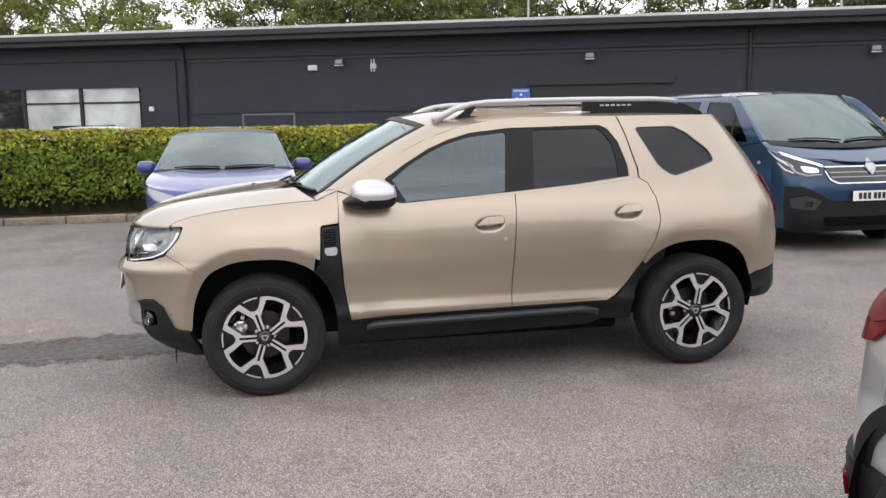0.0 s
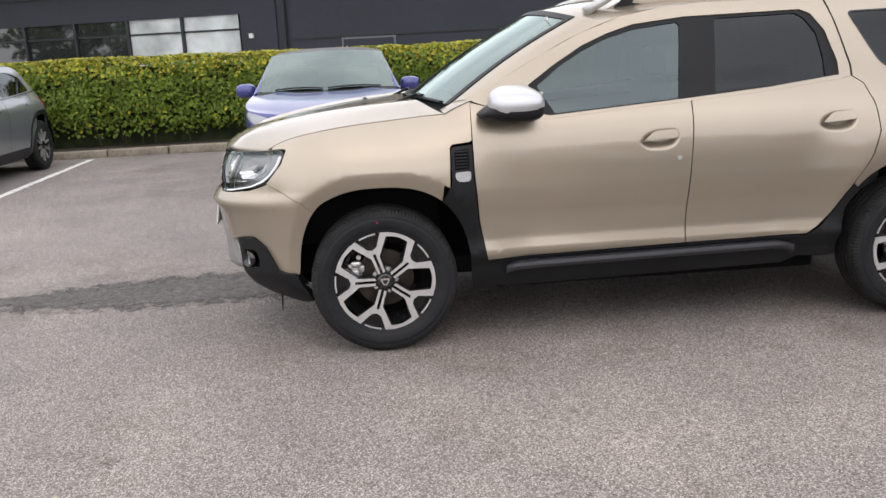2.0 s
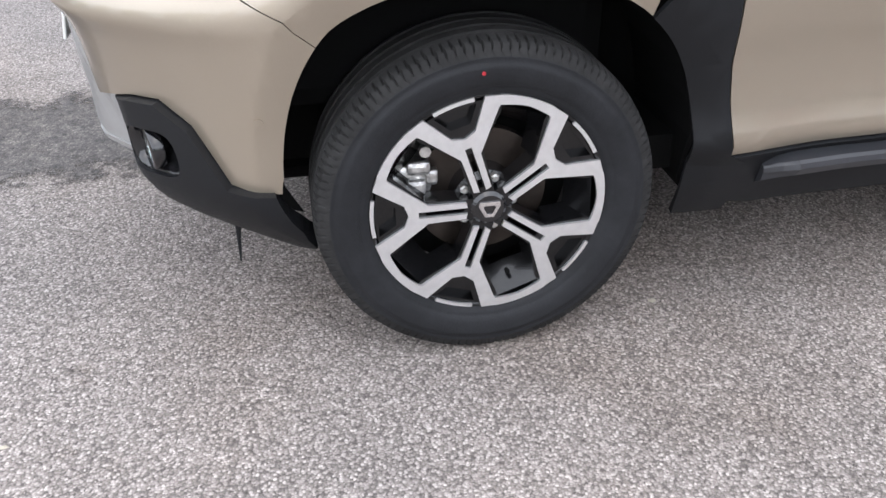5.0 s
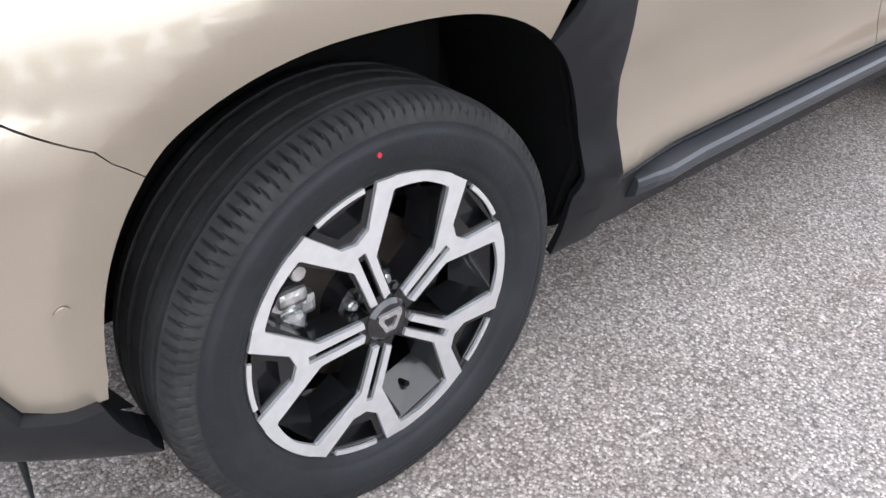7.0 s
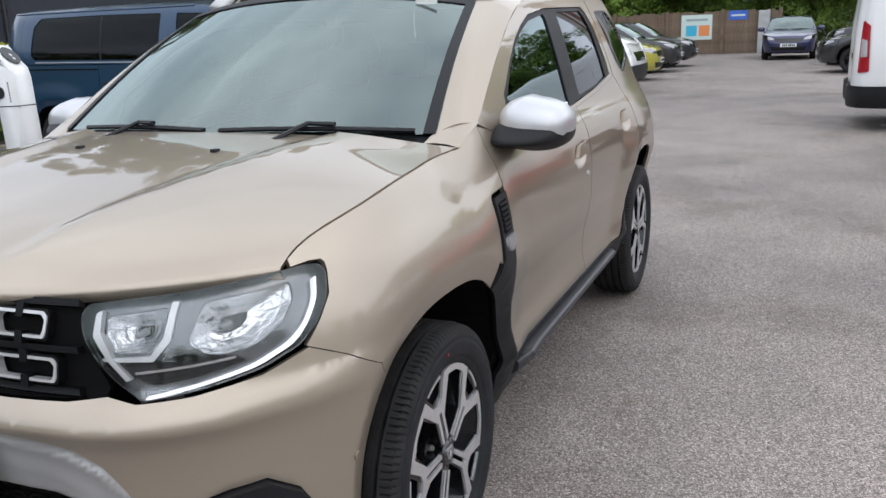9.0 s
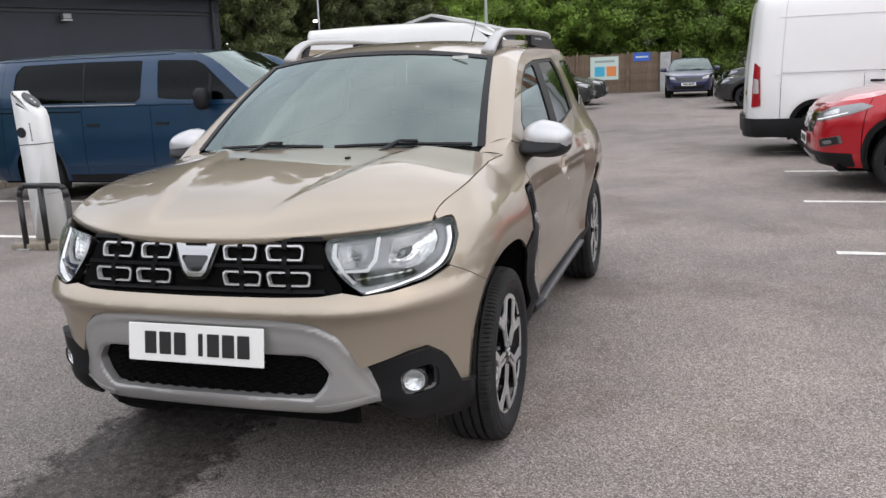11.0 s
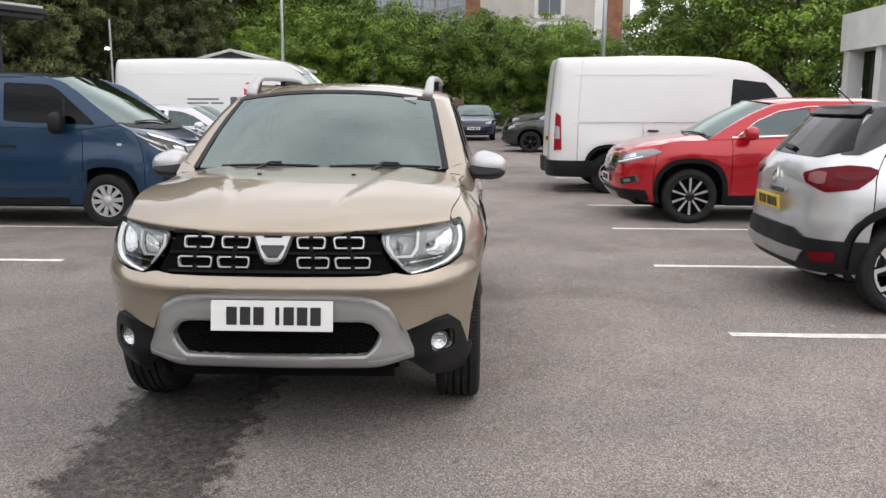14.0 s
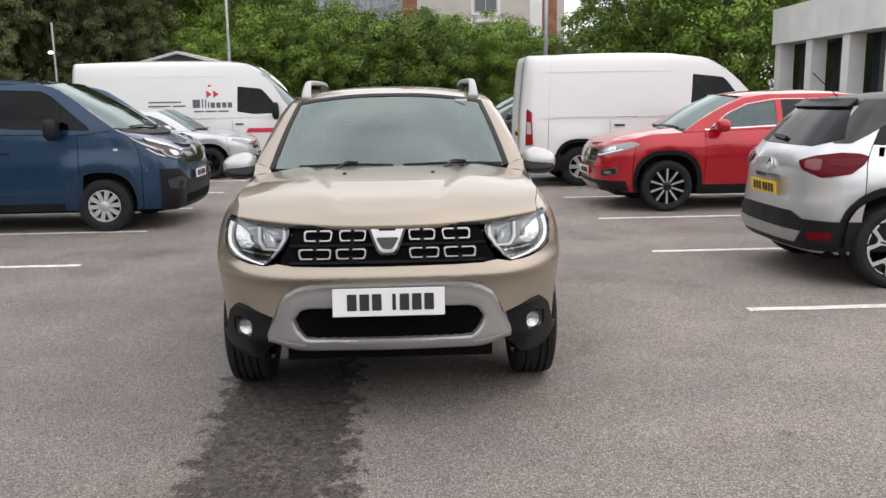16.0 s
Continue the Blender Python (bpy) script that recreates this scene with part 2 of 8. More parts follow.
def tarmac_material():
    """Worn car-park macadam: pale chippings in a grey binder, damp stains and old wheel marks."""
    m = mat("tarmac", (0.2, 0.185, 0.17), 0.85, spec=0.3)
    nt = m.node_tree
    b = nt.nodes["Principled BSDF"]
    tc = nt.nodes.new("ShaderNodeTexCoord")

    def tex(kind, scale, **kw):
        n = nt.nodes.new(kind)
        n.inputs["Scale"].default_value = scale
        for k, v in kw.items():
            n.inputs[k].default_value = v
        nt.links.new(tc.outputs["Object"], n.inputs["Vector"])
        return n

    def ramp(src, stops):
        r = nt.nodes.new("ShaderNodeValToRGB")
        els = r.color_ramp.elements
        while len(els) < len(stops):
            els.new(0.5)
        for e, (p, c) in zip(els, stops):
            e.position, e.color = p, (*c, 1)
        nt.links.new(src, r.inputs["Fac"])
        return r.outputs[0]

    def mul(a, c, fac=1.0):
        x = nt.nodes.new("ShaderNodeMixRGB")
        x.blend_type = "MULTIPLY"
        x.inputs[0].default_value = fac
        nt.links.new(a, x.inputs[1])
        nt.links.new(c, x.inputs[2])
        return x.outputs[0]

    chips = tex("ShaderNodeTexVoronoi", 175.0, Randomness=1.0)
    chip_bw = nt.nodes.new("ShaderNodeRGBToBW")
    nt.links.new(chips.outputs["Color"], chip_bw.inputs[0])
    stone = ramp(chip_bw.outputs[0], [(0.0, (0.105, 0.093, 0.086)), (0.35, (0.235, 0.208, 0.192)), (0.65, (0.355, 0.318, 0.294)), (1.0, (0.64, 0.58, 0.54))])
    gaps = ramp(chips.outputs["Distance"], [(0.0, (1.1, 1.1, 1.1)), (0.45, (0.95, 0.95, 0.95)), (0.85, (0.55, 0.55, 0.55))])
    grit = tex("ShaderNodeTexNoise", 380.0, Detail=3.0)
    gritty = ramp(grit.outputs["Fac"], [(0.3, (0.74, 0.74, 0.74)), (0.7, (1.24, 1.24, 1.24))])
    mid = tex("ShaderNodeTexNoise", 1.3, Detail=7.0)
    patchy = ramp(mid.outputs["Fac"], [(0.3, (0.84, 0.85, 0.86)), (0.55, (1.0, 1.0, 1.0)), (0.75, (1.1, 1.09, 1.07))])
    big = tex("ShaderNodeTexNoise", 0.16, Detail=4.0)
    zones = ramp(big.outputs["Fac"], [(0.35, (0.68, 0.69, 0.7)), (0.65, (0.97, 0.96, 0.95))])
    spill = tex("ShaderNodeTexNoise", 0.55, Detail=8.0, Roughness=0.68)
    stains = ramp(spill.outputs["Fac"], [(0.0, (1.06, 1.05, 1.04)), (0.53, (1.04, 1.03, 1.02)), (0.62, (0.87, 0.84, 0.81)), (0.74, (0.7, 0.665, 0.63))])
    drips = tex("ShaderNodeTexNoise", 3.1, Detail=6.0, Roughness=0.7)
    spots = ramp(drips.outputs["Fac"], [(0.0, (1, 1, 1)), (0.63, (1, 1, 1)), (0.7, (0.72, 0.69, 0.66))])
    col = mul(mul(mul(mul(mul(mul(stone, gaps), gritty), patchy), zones), stains), spots)
    nt.links.new(col, b.inputs["Base Color"])
    bp = nt.nodes.new("ShaderNodeBump")
    bp.inputs["Distance"].default_value = 0.0022
    bp.inputs["Strength"].default_value = 0.8
    inv = nt.nodes.new("ShaderNodeMath")
    inv.operation = "SUBTRACT"
    inv.inputs[0].default_value = 1.0
    nt.links.new(chips.outputs["Distance"], inv.inputs[1])
    nt.links.new(inv.outputs[0], bp.inputs["Height"])
    nt.links.new(bp.outputs[0], b.inputs["Normal"])
    return m


TARMAC = tarmac_material()
LINE_PAINT = mat("line_paint", (0.72, 0.7, 0.66), 0.7, noise=(9.0, 0.2), noise2=(60.0, 0.15), bump=(120.0, 0.002))
KERB_STONE = mat("kerb_concrete", (0.23, 0.2, 0.155), 0.9, noise=(4.0, 0.25), noise2=(40.0, 0.2), bump=(60.0, 0.003), random=0.12)
DARK_CLAD = mat("dark_cladding", (0.014, 0.0178, 0.028), 0.62, noise=(0.7, 0.12), noise2=(6.0, 0.08), bump=(35.0, 0.001))
DARK_TRIM = mat("dark_trim", (0.012, 0.013, 0.016), 0.5, noise=(2.0, 0.15))
ROOF_SHEET = mat("roof_sheet", (0.5, 0.51, 0.5), 0.55, noise=(0.8, 0.15), noise2=(7.0, 0.1))
SOIL = mat("soil", (0.055, 0.04, 0.028), 0.95, noise=(5.0, 0.4), bump=(20.0, 0.02))
LEAF_HEDGE = mat("hedge_leaf", (0.125, 0.19, 0.012), 0.5, random=0.5, spec=0.28)
LEAF_FRESH = mat("fresh_hedge_leaf", (0.31, 0.29, 0.018), 0.5, random=0.45, spec=0.28)
LEAF_BRIGHT = mat("bright_leaf", (0.135, 0.215, 0.03), 0.55, noise=(0.7, 0.5), random=0.5, spec=0.35)
TWIG = mat("twig", (0.05, 0.04, 0.028), 0.9, noise=(12.0, 0.3))
WOOD_FENCE = mat("weathered_board", (0.16, 0.115, 0.08), 0.85, noise=(3.0, 0.25), noise2=(30.0, 0.2), random=0.2)
WHITE_RENDER = mat("white_render", (0.72, 0.72, 0.7), 0.8, noise=(1.2, 0.08))
CREAM_RENDER = mat("cream_render", (0.5, 0.47, 0.43), 0.85, noise=(0.8, 0.08))
GALV = mat("galvanised_steel", (0.42, 0.43, 0.43), 0.5, 0.6, noise=(4.0, 0.15))


# ---- car building kit ----
def smooth_curve(pts):
    """A smooth monotone curve through (t, value) pairs, for arrays."""
    x = np.array([p[0] for p in pts], float)
    y = np.array([p[1] for p in pts], float)
    h = np.diff(x)
    d = np.diff(y) / h
    m = np.zeros(len(x))
    for i in range(1, len(x) - 1):
        if d[i - 1] * d[i] > 0:
            w1, w2 = 2 * h[i] + h[i - 1], h[i] + 2 * h[i - 1]
            m[i] = (w1 + w2) / (w1 / d[i - 1] + w2 / d[i])
    m[0], m[-1] = d[0], d[-1]

    def f(t):
        t = np.clip(np.asarray(t, float), x[0], x[-1])
        k = np.clip(np.searchsorted(x, t) - 1, 0, len(h) - 1)
        u = (t - x[k]) / h[k]
        return ((2 * u**3 - 3 * u**2 + 1) * y[k] + (u**3 - 2 * u**2 + u) * h[k] * m[k]
                + (-2 * u**3 + 3 * u**2) * y[k + 1] + (u**3 - u**2) * h[k] * m[k + 1])
    return f


def step(a, b, v):
    t = np.clip((np.asarray(v, float) - a) / (b - a), 0, 1)
    return t * t * (3 - 2 * t)


class Skin:
    """A car's outer skin: a plan outline from the nose's middle round to the tail's middle, swept up with height profiles.
    Places on it are (s, z): the way along the outline and the height. Negative s is the right side."""

    def __init__(self, plan, front, side, rear, wf, wr, arches, flare=0.0):
        p = np.array(plan, float)
        t = np.r_[0, np.cumsum(np.hypot(*np.diff(p, axis=0).T))]
        tt = np.linspace(0, t[-1], 1200)
        q = np.zeros((1200, 2))
        for c in (0, 1):
            a = p[:, c]
            g = np.gradient(a, t)
            k = np.clip(np.searchsorted(t, tt) - 1, 0, len(t) - 2)
            h = t[k + 1] - t[k]
            u = (tt - t[k]) / h
            q[:, c] = ((2 * u**3 - 3 * u**2 + 1) * a[k] + (u**3 - 2 * u**2 + u) * h * g[k]
                       + (-2 * u**3 + 3 * u**2) * a[k + 1] + (u**3 - u**2) * h * g[k + 1])
        self.s = np.r_[0, np.cumsum(np.hypot(*np.diff(q, axis=0).T))]
        self.q = q
        self.half = float(q[:, 1].max())
        self.front, self.side, self.rear = smooth_curve(front), side, smooth_curve(rear)
        self.wf, self.wr, self.arches, self.flare = wf, wr, arches, flare
        self.end = float(self.s[-1])
        self.turn = int(np.argmax(q[:, 1]))

    def place(self, s, z, off=0.0):
        s, z = np.asarray(s, float), np.asarray(z, float)
        a = np.abs(s)
        a = np.where(a > self.end, 2 * self.end - a, a)
        cx, cy = np.interp(a, self.s, self.q[:, 0]), np.interp(a, self.s, self.q[:, 1])
        x = cx + self.wf(cx) * self.front(z) - self.wr(cx) * self.rear(z)
        dy = self.side(cx, z)
        for ax, az, ra, rb in self.arches:
            m = ((np.abs(cx - ax) / ra) ** 2.6 + (np.abs(z - az) / rb) ** 2.6 + 1e-9) ** (1 / 2.6)
            dy = dy + (self.flare * (1 - step(1.1, 1.75, m)) - self.flare * 0.9 * np.clip((1.14 - m) / 0.14, 0, 1.3)) * step(0.2, 0.4, z)
        y = cy * (1 + dy / self.half)
        return np.stack([x, -np.sign(np.where(s == 0, 1, s)) * y * np.where(np.abs(s) > self.end, -1, 1), z], -1)

    def normal(self, s, z):
        e = 0.004
        du = self.place(s + e, z) - self.place(s - e, z)
        dv = self.place(s, z + e) - self.place(s, z - e)
        n = np.cross(du, dv)
        return n / np.maximum(np.linalg.norm(n, axis=-1, keepdims=True), 1e-9)

    def at_x(self, x):
        k = self.turn
        if x > self.q[k, 0]:
            return float(np.interp(x, self.q[k:, 0], self.s[k:]))
        return float(np.interp(x, self.q[:k + 1, 0], self.s[:k + 1]))

    def at_y(self, y):
        k = self.turn
        return math.copysign(float(np.interp(abs(y), self.q[:k + 1, 1], self.s[:k + 1])), y)

    def side_pts(self, pts):
        return [(self.at_x(x), z) for x, z in pts]

    def front_pts(self, pts):
        return [(self.at_y(y), z) for y, z in pts]

    def both(self, pts):
        """A loop across the middle from its half, given from top middle to bottom middle."""
        h = self.front_pts(pts)
        return h + [(-s, z) for s, z in reversed(h) if abs(s) > 1e-6]


def arch_points(cx, cz, a, b, a0, a1, n=18, power=2.6):
    """Points of a slightly squared wheel arch; angles from the rear, degrees."""
    out = []
    for i in range(n + 1):
        t = radians(a0 + (a1 - a0) * i / n)
        c, s = math.cos(t), math.sin(t)
        out.append((cx + a * math.copysign(abs(c) ** (2 / power), c), cz + b * math.copysign(abs(s) ** (2 / power), s)))
    return out


def rounded_loop(pts, r=0.02, n=4):
    """A closed loop with its corners rounded."""
    out = []
    m = len(pts)
    for i in range(m):
        p = np.array(pts[i], float)
        a, b = np.array(pts[i - 1], float) - p, np.array(pts[(i + 1) % m], float) - p
        la, lb = np.linalg.norm(a), np.linalg.norm(b)
        k = min(r, la * .45, lb * .45)
        if k < 1e-5:
            continue
        u, v = p + a / la * k, p + b / lb * k
        for j in range(n + 1):
            t = j / n
            w = (1 - t) ** 2 * u + 2 * t * (1 - t) * p + t * t * v
            out.append((float(w[0]), float(w[1])))
    return out


def panel_mesh(skin, loop, holes, material, off=0.0, thick=0.014, grid=0.045, mirror=False):
    """A piece of the skin cut out along a loop of (s, z), with holes, curved as the skin is, edges turned in."""
    bm = bmesh.new()
    for pts in [loop] + list(holes):
        keep = []
        for p in pts:
            if not keep or math.hypot(p[0] - keep[-1][0], p[1] - keep[-1][1]) > 0.0008:
                keep.append(p)
        if math.hypot(keep[0][0] - keep[-1][0], keep[0][1] - keep[-1][1]) < 0.0008:
            keep.pop()
        vs = [bm.verts.new((s, z, 0)) for s, z in keep]
        for a, b in zip(vs, vs[1:] + vs[:1]):
            bm.edges.new((a, b))
    bmesh.ops.triangle_fill(bm, edges=bm.edges[:], use_beauty=True, normal=(0, 0, 1))
    lo = [min(v.co[k] for v in bm.verts) for k in (0, 1)]
    hi = [max(v.co[k] for v in bm.verts) for k in (0, 1)]
    for k in (0, 1):
        g = grid
        c = math.ceil(lo[k] / g) * g + 0.0007
        while c < hi[k] - 0.0005:
            co, no = [0, 0, 0], [0, 0, 0]
            co[k], no[k] = c, 1
            bmesh.ops.bisect_plane(bm, geom=bm.verts[:] + bm.edges[:] + bm.faces[:], plane_co=co, plane_no=no, dist=0.0004)
            c += g
    bm.verts.ensure_lookup_table()
    S = np.array([v.co.x for v in bm.verts])
    Z = np.array([v.co.y for v in bm.verts])
    for i, v in enumerate(bm.verts):
        v.index = i
    N = skin.normal(S, Z)
    if callable(off):
        # a relief: the offset follows a function of the place, and the shading follows the relief
        def lifted(a, b):
            return skin.place(a, b) + skin.normal(a, b) * off(a, b)[:, None]
        P = lifted(S, Z)
        e = 0.0015
        M = np.cross(lifted(S + e, Z) - lifted(S - e, Z), lifted(S, Z + e) - lifted(S, Z - e))
        M = M / np.maximum(np.linalg.norm(M, axis=-1, keepdims=True), 1e-9)
        N = np.where(np.sum(M * N, -1, keepdims=True) < 0, -M, M)
    else:
        P = skin.place(S, Z) + N * off
    Q = P - N * thick
    faces = []
    for f in bm.faces:
        ids = [v.index for v in f.verts]
        a, b, c = P[ids[0]], P[ids[1]], P[ids[2]]
        if np.dot(np.cross(b - a, c - a), N[ids[0]]) < 0:
            ids.reverse()
        faces.append(ids)
    border = [(e.verts[0].index, e.verts[1].index) for e in bm.edges if len(e.link_faces) == 1]
    owner = {}
    for ids in faces:
        for a, b in zip(ids, ids[1:] + ids[:1]):
            owner[(a, b)] = True
    n = len(P)
    ring = sorted({i for e in border for i in e})
    idx = {v: n + k for k, v in enumerate(ring)}
    idx2 = {v: n + len(ring) + k for k, v in enumerate(ring)}
    V = np.vstack([P, P[ring], Q[ring]]) if ring else P
    rim = []
    for a, b in border:
        if (a, b) not in owner:
            a, b = b, a
        rim.append([idx[b], idx[a], idx2[a], idx2[b]])
    bm.free()
    if mirror:
        V = V * np.array([1, -1, 1])
        N = N * np.array([1, -1, 1])
        faces = [f[::-1] for f in faces]
        rim = [f[::-1] for f in rim]
    me = bpy.data.meshes.new("panel")
    me.from_pydata(V.tolist(), [], faces + rim)
    me.materials.append(material)
    for p in me.polygons:
        p.use_smooth = True
    me.update()
    loops = []
    for k, p in enumerate(me.polygons):
        for v in p.vertices:
            loops.append(tuple(N[v]) if k < len(faces) else tuple(p.normal))
    me.normals_split_custom_set(loops)
    return me


def from_edge(loop):
    """A function of (s, z): the distance to a closed loop."""
    L = np.array(loop, float)
    A, D = L, np.roll(L, -1, 0) - L
    DD = np.maximum((D ** 2).sum(1), 1e-12)

    def f(a, b):
        q = np.stack([np.asarray(a, float), np.asarray(b, float)], -1)[:, None, :] - A[None]
        t = np.clip((q * D[None]).sum(-1) / DD[None], 0, 1)
        return np.sqrt(((q - t[..., None] * D[None]) ** 2).sum(-1)).min(1)
    return f


def panel(name, skin, loop, material, parent, holes=(), label="", **kw):
    ob = new(name, panel_mesh(skin, loop, holes, material, **kw))
    ob.parent = parent
    if label:
        ob["label"] = label
    return ob


def two_panels(name, skin, loop, material, parent, holes=(), label="", **kw):
    """The same piece on the left and on the right side."""
    return [panel(name, skin, loop, material, parent, holes, label, mirror=m, **kw) for m in (False, True)]


def patch(name, rows, material, parent, thick=0.012, label="", smooth=True):
    """A curved sheet through a grid of points, its edges turned in by its thickness."""
    A = np.array(rows, float)
    r, c = A.shape[:2]
    bm = bmesh.new()
    vs = [[bm.verts.new(A[i, j]) for j in range(c)] for i in range(r)]
    for i in range(r - 1):
        for j in range(c - 1):
            bm.faces.new((vs[i][j], vs[i + 1][j], vs[i + 1][j + 1], vs[i][j + 1]))
    bm.normal_update()
    if sum((f.normal for f in bm.faces), Vector()).z < 0:
        bmesh.ops.reverse_faces(bm, faces=bm.faces[:])
        bm.normal_update()
    if thick:
        edge = [vs[i][0] for i in range(r)] + [vs[r - 1][j] for j in range(1, c)] + [vs[i][c - 1] for i in range(r - 2, -1, -1)] + [vs[0][j] for j in range(c - 2, 0, -1)]
        top = [bm.verts.new(v.co) for v in edge]
        low = [bm.verts.new(v.co - v.normal * thick) for v in edge]
        m = len(edge)
        for k in range(m):
            bm.faces.new((top[k], low[k], low[(k + 1) % m], top[(k + 1) % m]))
    return part(name, bm, material, parent, label, smooth)


def sweep(path, section, bm=None, closed=False):
    """A section (list of (side, up)) carried along a path of points."""
    bm = bm or bmesh.new()
    pts = [Vector(p) for p in path]
    rings = []
    for i, p in enumerate(pts):
        d = (pts[min(i + 1, len(pts) - 1)] - pts[max(i - 1, 0)]).normalized()
        side = d.cross(Vector((0, 0, 1)))
        side = side.normalized() if side.length > 1e-4 else Vector((0, 1, 0))
        up = side.cross(d)
        k = section[i] if isinstance(section[0], list) else section
        rings.append([bm.verts.new(p + side * a + up * b) for a, b in k])
    n = len(rings[0])
    for a, b in zip(rings, rings[1:]):
        for j in range(n):
            bm.faces.new((a[j], a[(j + 1) % n], b[(j + 1) % n], b[j]))
    bm.faces.new(rings[0][::-1])
    bm.faces.new(rings[-1])
    bmesh.ops.recalc_face_normals(bm, faces=bm.faces)
    return bm


def oval(a, b, n=12, power=2.0):
    return [(a * math.copysign(abs(math.cos(t)) ** (2 / power), math.cos(t)), b * math.copysign(abs(math.sin(t)) ** (2 / power), math.sin(t)))
            for t in (2 * math.pi * k / n for k in range(n))]


def lathe(profile, n=96, bm=None, vary=None):
    """A profile of (radius, y) turned about the y axis. vary(i, j, r) may change a radius."""
    bm = bm or bmesh.new()
    rings = []
    for i in range(n):
        t = 2 * math.pi * i / n
        row = []
        for j, (r, y) in enumerate(profile):
            q = vary(i, j, r) if vary else r
            row.append(bm.verts.new((q * math.cos(t), y, q * math.sin(t))))
        rings.append(row)
    for i in range(n):
        a, b = rings[i], rings[(i + 1) % n]
        for j in range(len(profile) - 1):
            bm.faces.new((a[j], b[j], b[j + 1], a[j + 1]))
    bmesh.ops.recalc_face_normals(bm, faces=bm.faces)
    return bm


def slab(loops, y0, y1, bm=None, bevel=0.0):
    """A flat piece from a loop of (x, z), with holes, between two depths; y0 is its face."""
    out = bm or bmesh.new()
    b2 = bmesh.new()
    for pts in loops:
        vs = [b2.verts.new((x, 0, z)) for x, z in pts]
        for a, b in zip(vs, vs[1:] + vs[:1]):
            b2.edges.new((a, b))
    bmesh.ops.triangle_fill(b2, edges=b2.edges[:], use_beauty=True, normal=(0, -1, 0))
    base = {}
    for v in b2.verts:
        base[v] = (out.verts.new((v.co.x, y0, v.co.z)), out.verts.new((v.co.x, y1, v.co.z)))
    for f in b2.faces:
        out.faces.new([base[v][0] for v in f.verts])
        out.faces.new([base[v][1] for v in reversed(f.verts)])
    for e in b2.edges:
        if len(e.link_faces) == 1:
            a, b = e.verts
            out.faces.new((base[a][0], base[b][0], base[b][1], base[a][1]))
    b2.free()
    bmesh.ops.recalc_face_normals(out, faces=out.faces)
    return out


def polar(r, deg):
    return (r * math.cos(radians(deg)), r * math.sin(radians(deg)))


TYRES = {}


def tyre_mesh(radius, width, rim):
    """The two meshes of a tyre: its sidewalls, and the ribbed tread with cuts across the shoulders."""
    key = (radius, width, rim)
    fine = abs(width - .222) < 1e-6
    if key in TYRES:
        return TYRES[key]
    R, w, h = radius, width / 2, radius - rim
    wall = [(rim - .004, -w * .78), (rim + .004, -w * .86), (rim + .012, -w * .9), (rim + .016, -w * .905), (rim + .018, -w * .925), (rim + h * .28, -w * .985), (rim + h * .5, -w * 1.0), (rim + h * .56, -w * 1.0),
            (rim + h * .575, -w * .988), (R - .036, -w * .962), (R - .0335, -w * .972), (R - .031, -w * .962)]
    bm = lathe(wall, 160 if fine else 80)
    lathe([(R - .03, w * .96), (rim + h * .5, w), (rim + .01, w * .9), (rim - .004, w * .78)], 80, bm)
    side = shell(bm, "tyre", RUBBER)
    prof = [(R - .031, -w * .962), (R - .024, -w * .94), (R - .015, -w * .905), (R - .009, -w * .86), (R - .005, -w * .79), (R - .003, -w * .72), (R - .002, -w * .6)]
    for c in (-.5, -.17, .17, .5):
        prof += [(R, w * c - .006), (R - .015, w * c - .005), (R - .015, w * c + .005), (R, w * c + .006)]
    prof += [(R - .003, w * .72), (R - .012, w * .88), (R - .03, w * .96)]
    cut = {1: .004, 2: .008, 3: .009, 4: .009, 5: .007}

    def vary(i, j, r):
        step_ = 6 if fine else 4
        k = (i - (j // 2)) % step_
        if j in cut and k == 0:
            return r - cut[j]
        return r
    tread = shell(lathe(prof, 744 if fine else 240, vary=vary), "tread", TREAD)
    tread.set_sharp_from_angle(angle=radians(35))
    TYRES[key] = (side, tread)
    return TYRES[key]


